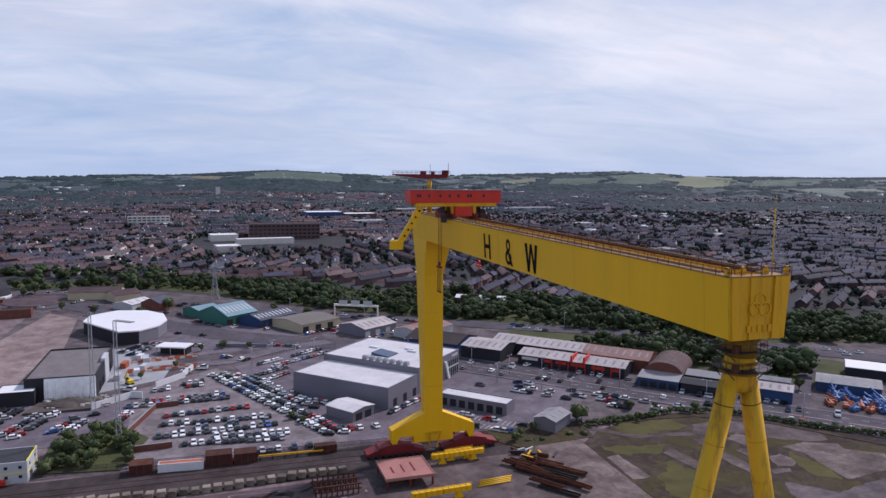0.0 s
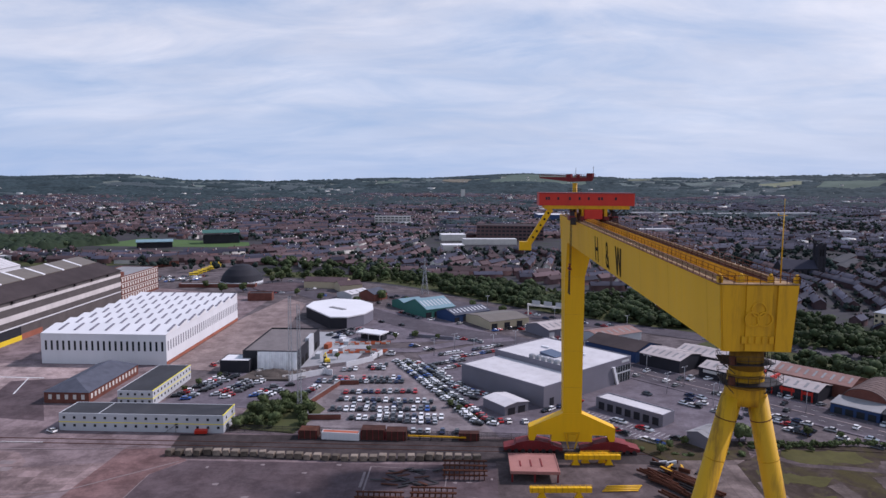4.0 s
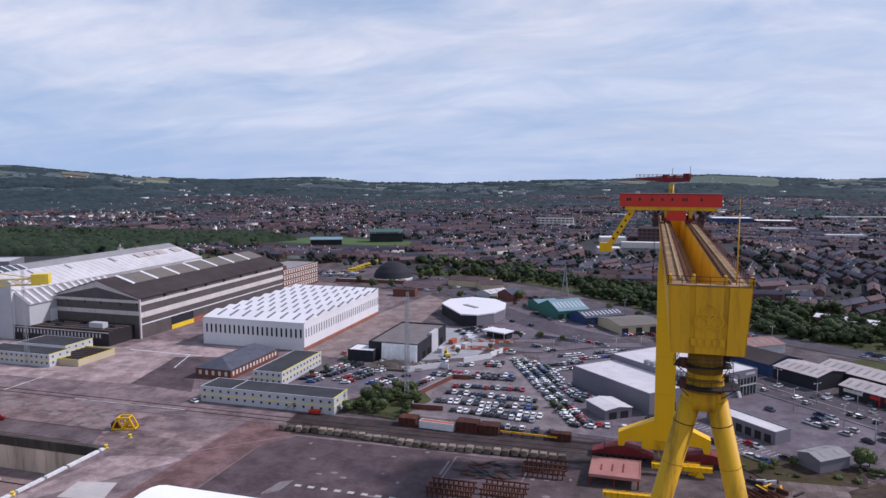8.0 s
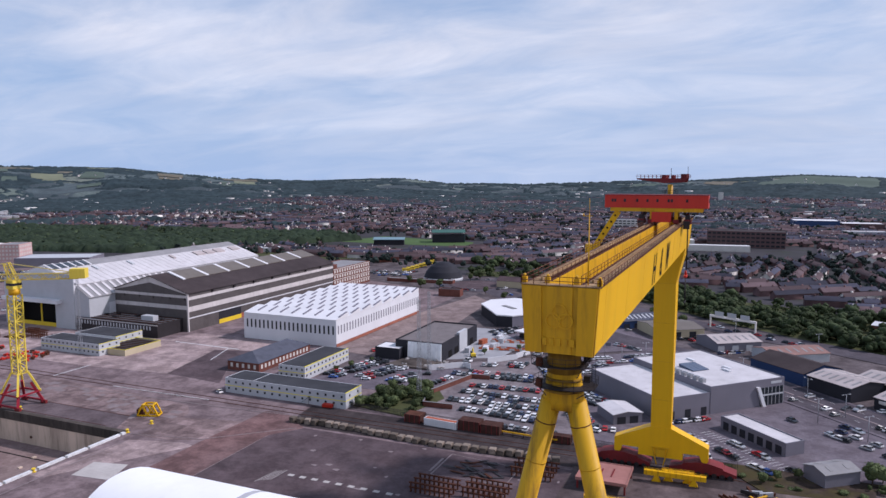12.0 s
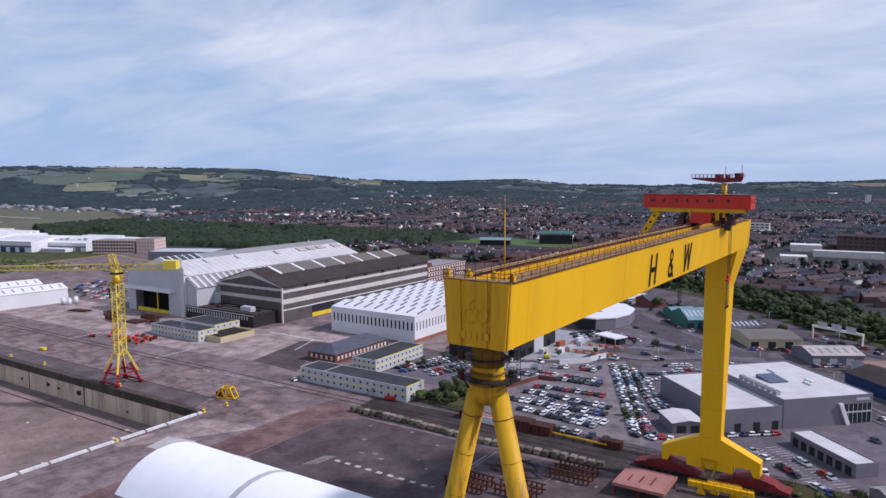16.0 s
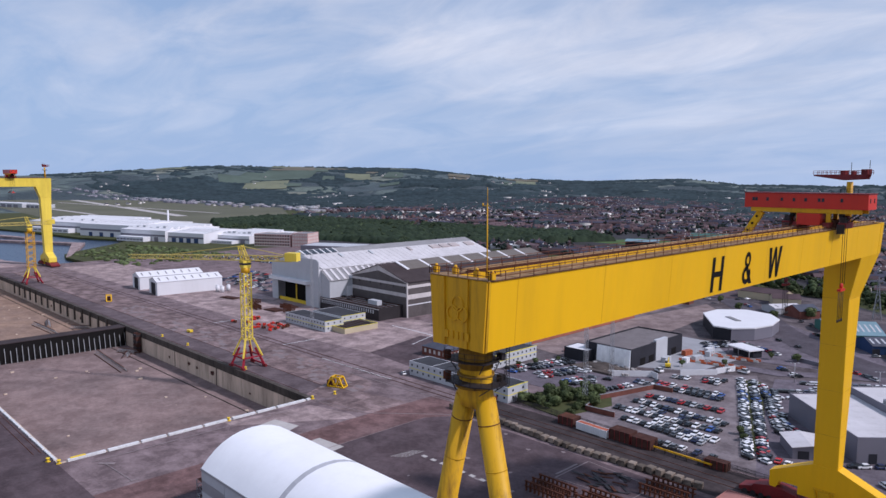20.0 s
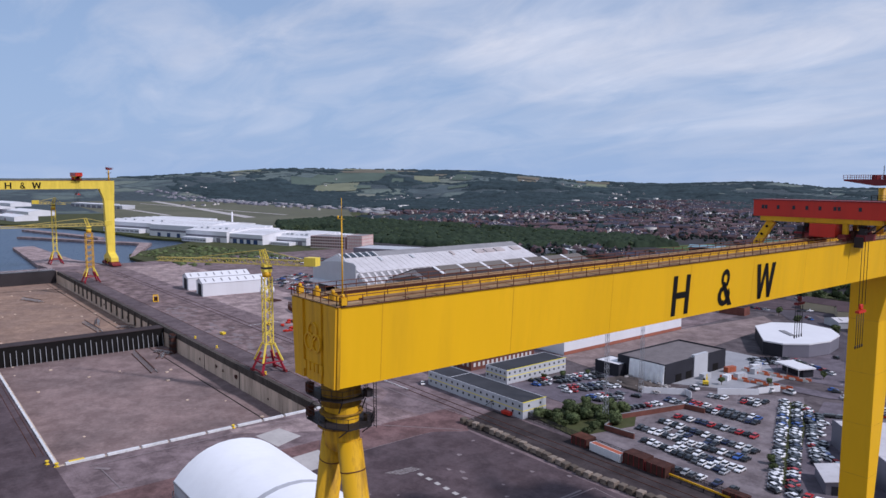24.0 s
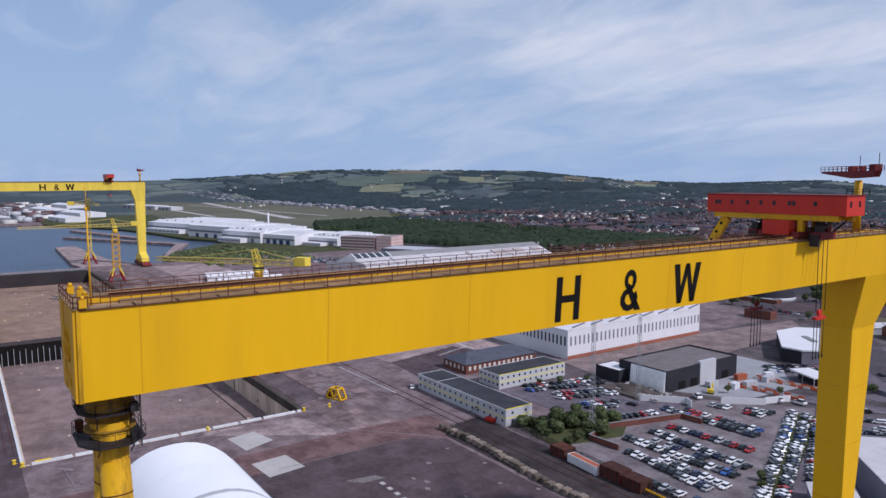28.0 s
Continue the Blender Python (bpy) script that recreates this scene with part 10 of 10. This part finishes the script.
for x, y, k, s in ((60, 152, 1, 0.95), (63, 154, 0, 0.8), (-88, 303, 0, 0.7), (-73, 296, 2, 0.65), (-62, 300, 1, 0.6), (-50, 296, 0, 0.55), (-97, 252, 2, 0.6), (-84, 268, 0, 0.5), (-40, 183, 0, 0.5), (-36, 178, 1, 0.4), (-110, 395, 1, 0.9), (-138, 410, 0, 1.0), (-160, 430, 2, 1.0), (-95, 415, 1, 1.1), (-75, 402, 0, 0.9), (-30, 390, 2, 1.0), (-10, 372, 1, 0.8), (-150, 196, 0, 0.5), (-148, 206, 1, 0.45), (-143, 217, 2, 0.5), (-220, 440, 1, 1.1), (-205, 445, 0, 1.2), (-190, 500, 1, 1.3), (-195, 490, 2, 1.1), (-240, 460, 0, 1.0), (86, 158, 0, 0.6), (96, 156, 2, 0.5), (110, 150, 1, 0.5), (46, 152, 0, 0.55), (40, 147, 2, 0.6), (30, 140, 1, 0.5), (34, 144, 0, 0.5), (150, 172, 1, 0.9), (160, 166, 0, 1.0), (170, 160, 2, 0.9), (145, 178, 0, 1.0)):
    tree(x, y, k, s)
for k in range(34):
    x, y = rng.uniform(-117, -92), rng.uniform(156, 186)
    if x > -97 and y > 176:
        continue
    me, size, tall = protos[k % 3]
    b = thing("bush", x, y, -0.6, rng.uniform(0, 360), "dense green scrub bush behind the fence", "bush", "scrub bushes")
    b.scale = [rng.uniform(0.55, 0.95)] * 3
    part("crown", me, None, b)
HEDGE_LINE = [(62, 147), (81, 148), (88.5, 148.6), (98, 150.4), (111, 147.2), (122.5, 142), (128, 136.2), (135.3, 127), (143, 119.3), (157.5, 107), (176, 90), (200, 68)]
hx, hy = [], []
for (ax_, ay_), (bx_, by_) in zip(HEDGE_LINE, HEDGE_LINE[1:]):
    m = int(math.dist((ax_, ay_), (bx_, by_)) / 0.55)
    hx += [ax_ + (bx_ - ax_) * k / m + rng.uniform(-0.35, 0.35) for k in range(m)]
    hy += [ay_ + (by_ - ay_) * k / m + rng.uniform(-0.35, 0.35) for k in range(m)]
hx, hy = np.array(hx), np.array(hy)
tagged(new("hedge", leaf_cloud("hedge", hx, hy, 0.25 + 0 * hx, rng.uniform(0.9, 1.7, len(hx)), 4, 12, 0.26, SCRUB_LEAF)), "long clipped green hedge between the road and the waste ground", "hedge")
for k in range(26):
    x, y = rng.uniform(58, 84), rng.uniform(144.5, 148)
    b = thing("hedge_bush", x, y, 0.1, rng.uniform(0, 360), "overgrown green bush at the end of the hedge", "bush", "verge bushes")
    b.scale = (0.26, 0.26, rng.uniform(0.18, 0.30))
    part("crown", protos[k % 3][0], None, b)
for k in range(14):
    x, y = rng.uniform(16, 58), rng.uniform(137, 151)
    b = thing("bush", x, y, -0.4, rng.uniform(0, 360), "low scrub bush on the bank", "bush", "scrub bushes")
    b.scale = (rng.uniform(0.3, 0.6), rng.uniform(0.3, 0.5), rng.uniform(0.15, 0.3))
    part("crown", protos[k % 3][0], None, b)
for k in range(6):
    x, y = rng.uniform(-66, -30), 0
    y = 250 - (x + 64) * 2.25 + rng.uniform(-1, 1)
    b = thing("bush", x, y, 0.1, rng.uniform(0, 360), "small bush on the grass strip", "bush", "scrub bushes")
    b.scale = [rng.uniform(0.12, 0.2)] * 3
    part("crown", protos[k % 3][0], None, b)

# ---------- cars ----------
TYRE = mat("tyre_rubber", (0.02, 0.02, 0.02), 0.8, vary=0.2)
LIGHT_RED = mat("tail_light", (0.35, 0.01, 0.01), 0.25, vary=0.1)
LIGHT_CLEAR = mat("head_light", (0.6, 0.6, 0.62), 0.15, vary=0.1)
PAINTS = {"white": (0.76, 0.76, 0.77), "black": (0.015, 0.016, 0.02), "silver": (0.42, 0.43, 0.45), "grey": (0.11, 0.115, 0.125), "red": (0.40, 0.02, 0.025), "blue": (0.035, 0.10, 0.34), "navy": (0.02, 0.03, 0.08), "yellow": (0.65, 0.55, 0.03)}
paint = {k: mat(f"{k}_car_paint", v, 0.28, 0.0, vary=0.05, big=0.5, fine=2.0, bump=0.0, coat=0.5) for k, v in PAINTS.items()}
# side outlines (y along the car, z up)
LOWER = [(-2.15, 0.32), (2.1, 0.32), (2.18, 0.62), (1.95, 0.82), (1.0, 0.95), (-1.75, 0.98), (-2.15, 0.90)]
CABIN = [(-1.85, 0.97), (1.05, 0.94), (0.35, 1.44), (-1.25, 1.46)]
VAN_L, VAN_C = [(-2.6, 0.35), (2.5, 0.35), (2.6, 0.9), (2.1, 1.15), (-2.6, 1.15)], [(-2.58, 1.14), (2.05, 1.14), (1.3, 2.05), (-2.55, 2.1)]


def car_meshes(colour, van=False):
    low, cab, wd = (VAN_L, VAN_C, 0.98) if van else (LOWER, CABIN, 0.89)
    out = {}
    bm = B()
    extrude_x(bm, low, -wd, wd)
    bmesh.ops.bevel(bm, geom=bm.edges[:], offset=0.07, segments=1, affect="EDGES")
    out["body"] = mesh_of("body", bm, paint[colour])
    bm = B()
    vs = extrude_x(bm, cab, -wd + 0.06, wd - 0.06)
    for v in vs:
        if v.co.z > 1.2:
            v.co.x *= 0.82
    out["glazing"] = mesh_of("glazing", bm, GLASS)
    bm = B()
    top = [(y, z) for y, z in cab if z > 1.2]
    y0, y1, zt = min(t[0] for t in top), max(t[0] for t in top), max(t[1] for t in top)
    box(bm, -(wd - 0.06) * 0.83, (wd - 0.06) * 0.83, y0 - 0.05, y1 + 0.05, zt - 0.05, zt + 0.045)
    out["roof_panel"] = mesh_of("roof_panel", bm, paint[colour])
    return out


bm = B()
tube(bm, (-0.1, 0, 0), (0.1, 0, 0), 0.32, 0.32, 12)
wheel_me = mesh_of("wheel", bm, TYRE)


def make_car(colour, van=False):
    kind = "van" if van else "car"
    c = thing(kind, 0, -900, 0.1, 0, f"parked {colour} {'panel van' if van else 'hatchback car'}", kind, "parked cars")
    for nm, me in car_meshes(colour, van).items():
        part(nm, me, None, c)
    wb, wd = (1.6, 0.9) if van else (1.32, 0.8)
    for sx, sy in itertools.product((-1, 1), (-1, 1)):
        part("wheel", wheel_me, None, c).location = (sx * wd, sy * wb, 0.32)
    return c


models = {k: make_car(k) for k in PAINTS}
van_model = make_car("white", True)
mix_main = ["white"] * 42 + ["black"] * 26 + ["grey"] * 12 + ["silver"] * 10 + ["red"] * 3 + ["navy"] * 6 + ["blue"] * 1
mix_show = ["white"] * 34 + ["black"] * 26 + ["grey"] * 16 + ["silver"] * 12 + ["red"] * 6 + ["navy"] * 8 + ["blue"] * 3
mix_dark = ["white"] * 22 + ["black"] * 26 + ["grey"] * 18 + ["silver"] * 10 + ["red"] * 14 + ["navy"] * 8 + ["blue"] * 5 + ["yellow"]
spots = []     # x, y, heading, colour, van


def car_row(a, b, head, fill=0.93, step=2.55, mix=None, wob=3.0):
    """Cars side by side from a to b; head: the way they face, in degrees from +y."""
    v = Vector(b) - Vector(a)
    for k in range(int(v.length / step) + 1):
        if rng.uniform() < fill:
            p = Vector(a) + v.normalized() * (k * step)
            col = (mix or mix_main)[int(rng.integers(len(mix or mix_main)))]
            spots.append((p.x + rng.uniform(-.12, .12), p.y + rng.uniform(-.4, .4), head + rng.uniform(-wob, wob) + (180 if rng.uniform() < 0.4 else 0), col, False))


for a, b, f_ in (((-60, 154.7), (-36, 155.7), 0.6), ((-76, 168.3), (-41, 164.6), 0.95), ((-66, 172.2), (-42.5, 170), 0.95), ((-85, 177.2), (-44, 179.3), 0.92), ((-80, 183), (-46, 184), 0.4), ((-84, 189.8), (-47.6, 188), 0.95), ((-83.4, 199), (-53.5, 201.6), 0.95), ((-98, 213.2), (-60, 215), 0.95), ((-92, 218.6), (-62, 220.4), 0.8), ((-90, 232.6), (-70, 236), 0.9), ((-79, 238.6), (-66, 243.5), 0.75)):
    car_row(a, b, 2, f_, 2.6, mix_dark if a[1] > 195 else mix_main)
for off in (-2.6, 2.6):
    car_row((-65 + off, 249), (-26 + off, 163), 68, 0.95, 2.45, mix_main)
car_row((-57, 246), (-30, 193), 66, 0.93, 2.45), car_row((-52, 243), (-28, 194), 66, 0.35, 2.6)
for a, b in (((-152, 187), (-141, 224)), ((-146, 187), (-136, 222)), ((-137, 190), (-128, 214)), ((-131, 190), (-123, 212)), ((-121, 190), (-113, 210)), ((-115.5, 190), (-109, 207)), ((-103, 188), (-97, 207))):
    car_row(a, b, 108, 0.85, 2.6, mix_dark)
car_row((-46, 262), (-16, 283), -54, 0.9, 2.6, mix_show), car_row((-42, 255), (-12, 276), -54, 0.8, 2.6, mix_show), car_row((-49, 243), (-36, 252), -54, 0.85, 2.6, mix_show), car_row((-46, 234), (-36, 243), -54, 0.75, 2.6, mix_show)
car_row((-3, 180), (14, 194), -45, 0.85, 2.7, mix_show), car_row((-37, 208), (-10, 183), 45, 0.7, 2.7, mix_show)
car_row((14, 178), (40, 152), 46, 0.55, 2.7, mix_show), car_row((6, 172), (32, 148), 46, 0.6, 2.7, mix_show), car_row((-24, 168), (-4, 166), 10, 0.5, 3.0, mix_show)
near_count = len(spots)
for s, d, n in ((6, -31, 30), (4, -37, 34), (2, -43, 26)):
    car_row(by_road(s, d), by_road(s + 2.6 * n, d + 2), 45, 0.4, 2.7, mix_show, 8)
for k in range(46):
    s = rng.uniform(-60, 330)
    lane = (-9.5, -12.5, -20, -23)[int(rng.integers(4))]
    x, y = by_road(s, lane)
    spots.append((x, y, 136 + (180 if lane < -15 else 0), mix_show[int(rng.integers(len(mix_show)))], rng.uniform() < 0.15))
for a, b, f_ in ((by_road(4, -2.6), by_road(62, -2.6), 0.3), (by_road(60, -4), by_road(66, 16), 0.5), (by_road(86, -4), by_road(130, -4), 0.4)):
    car_row(a, b, -45, f_, 3.2, mix_show, 20)
spots += [(-178.5, 149.0, 60, "white", False), (-148, 252, 40, "white", False), (-150, 247, 40, "silver", False), (-151, 242, 40, "white", False), (-153, 237, 40, "red", False), (-100, 236, 60, "white", True), (-79, 258, 80, "white", True), (-72, 262, 80, "white", True), (14, 153, 20, "white", True), (-58, 148.5, 90, "white", True)]
far = []
keep, spots = spots[:330], spots[330:] if len(spots) > 330 else []
far += spots
spots = []
for a, b, h_, f_ in (((-96, 318), (-72, 306), 70, 0.7), ((-112, 300), (-100, 320), 70, 0.7), ((-106, 296), (-94, 316), 70, 0.7), ((-56, 349), (-40, 361), 128, 0.6), ((-38, 338), (-19, 356), 131, 0.8), ((-17, 320), (6, 334), 122, 0.75), ((14, 300), (34, 313), 123, 0.6), ((-28, 338), (-38, 353), 40, 0.5), ((4, 316), (-4, 328), 40, 0.6), ((-64, 352), (-78, 371), 38, 0.6), ((-48, 268), (-70, 288), 128, 0.5), ((-22, 288), (-50, 306), 60, 0.35), ((-86, 340), (-72, 330), 50, 0.5), ((-120, 350), (-104, 338), 40, 0.5), ((-98, 404), (-84, 392), 40, 0.6), ((-150, 440), (-138, 430), 40, 0.4)):
    car_row(a, b, h_, f_, 2.7, mix_dark)
for k in range(24):
    car_row((-700 + 4 * k, 300 + 3.6 * k), (-560 + 4 * k, 330 + 3.6 * k), 10, 0.75, 2.7, mix_dark)
for k in range(8):
    car_row((-430 - 3 * k, 226 + 7 * k), (-520 - 3 * k, 226 + 7 * k), 0, 0.4, 2.8, mix_dark)
for k in range(5):
    car_row((-262, 494 + 7 * k), (-330, 480 + 7 * k), 0, 0.6, 2.8, mix_dark)
for k in range(60):
    u = rng.uniform(0, 1)
    pts = [(-160, 470), (-4, 374), (97, 312), (229, 213), (330, 130)]
    q = min(3, int(u * 4))
    p = Vector(pts[q]).lerp(Vector(pts[q + 1]), u * 4 - q)
    v = Vector(pts[q + 1]) - Vector(pts[q])
    spots.append((p.x + rng.uniform(-6, 6) * -v.y / v.length, p.y + rng.uniform(-6, 6) * v.x / v.length, math.degrees(math.atan2(-v.x, v.y)), mix_dark[int(rng.integers(len(mix_dark)))], False))
for k in range(26):
    a = rng.uniform(0, 360)
    spots.append((-182 + 30 * math.cos(radians(a)), 470 + 30 * math.sin(radians(a)), a, mix_dark[int(rng.integers(len(mix_dark)))], False))
far = [p for p in far + spots if not on_trade_shed(p[0], p[1])]
for x, y, hd, col, van in keep:
    copy_thing(van_model if van else models[col], pose(x, y, 0.12 if y > 150 else 0.3, 0, 0, hd))
for m_ in list(models.values()) + [van_model]:
    for o in list(m_.children_recursive) + [m_]:
        bpy.data.objects.remove(o)
# the farther cars, one mesh for each colour
cv, cf, cm = [], [], []
k0 = 0
for prof, wd, mi in ((LOWER, 0.89, 0), (CABIN, 0.78, 1)):
    n = len(prof)
    cv += [(-wd, y, z) for y, z in prof] + [(wd, y, z) for y, z in prof]
    for i in range(n):
        cf.append((k0 + i, k0 + (i + 1) % n, k0 + n + (i + 1) % n, k0 + n + i))
        cm.append(0 if (mi == 1 and i == 2) else mi)
    for base in (k0, k0 + n):
        ids = [base + i for i in range(n)]
        for i in range(1, n - 1):
            cf.append((ids[0], ids[i], ids[i + 1])), cm.append(mi)
    k0 += 2 * n
for col in PAINTS:
    sel = [s for s in far if s[3] == col]
    if not sel:
        continue
    pos = np.array([(s[0], s[1], 0.12) for s in sel])
    sc = np.array([(1.15, 1.15, 1.5) if s[4] else (1, 1, 1) for s in sel], float)
    tagged(new("distant_cars", scatter("distant_cars", cv, cf, cm, pos, sc, np.radians([s[2] for s in sel]), [paint[col], GLASS])), f"distant {col} cars in car parks and on roads", "cars", kind="stuff")
# parking bay lines in the showroom forecourt
bm = B()
for k in range(22):
    for off in (-3.4, 3.4):
        p = Vector((10, 176)).lerp(Vector((38, 149)), k / 21)
        d = Vector((0.70, 0.72)) * 2.3
        c = p + Vector((0.70, 0.72)) * off
        beam(bm, (*(c - d), 0.2), (*(c + d), 0.2), 0.14, 0.03)
solid("bay_lines", bm, LINE_WHITE, "white parking bay lines on the forecourt", "bay lines", "structure")
# yellow site vehicles by the dome
for k in range(9):
    x, y = -275 - max(0, k - 6) * 4.5, 527 + 9.5 * k
    w = thing("yellow_bus", x, y, 0.1, -50, "yellow maintenance vehicle parked in a line", "vehicle", "yellow vehicles")
    bm = B()
    box(bm, -1.2, 1.2, -4, 4, 0.5, 2.9)
    part("body", bm, LINE_YELLOW, w)
    bm = B()
    box(bm, -1.25, 1.25, -3.6, 3.4, 1.7, 2.4)
    part("glazing", bm, GLASS, w)
    for sx, sy in itertools.product((-1.1, 1.1), (-2.6, 2.6)):
        ob = part("wheel", wheel_me, None, w)
        ob.location, ob.scale = (sx, sy, 0.45), (1.4, 1.4, 1.4)
# rusty and red machine parts on the north yard
for k in range(26):
    x, y = rng.uniform(-345, -300), rng.uniform(150, 168)
    p = thing("red_fitting", x, y, 0.2, rng.uniform(0, 180), "red steel fitting laid out on the yard", "steel fitting", "red steel fittings")
    bm = B()
    box(bm, -1.6, 1.6, -0.4, 0.4, 0, 0.9), box(bm, -0.4, 0.4, -1.0, 1.0, 0.2, 1.3)
    part("casting", bm, CRANE_RED if k % 3 else RUST, p)
for k in range(6):
    x, y = -395 + 12 * k + rng.uniform(-3, 3), 190 + rng.uniform(-8, 8)
    steel_stack(x, y, 9, 3, 2, rng.uniform(-20, 20), "stack of rusty plates before the hall")
for x, y, m, w in ((-126, 150.0, CRANE_RED, 4.2), (-330, 118, LINE_YELLOW, 3.4)):
    p = thing("skip", x, y, 0.25, 8, "painted steel skip on the yard", "skip")
    bm = B()
    extrude_x(bm, [(-0.9, 0.1), (0.9, 0.1), (1.1, 1.3), (-1.1, 1.3)], -w / 2, w / 2)
    part("tub", bm, m, p)
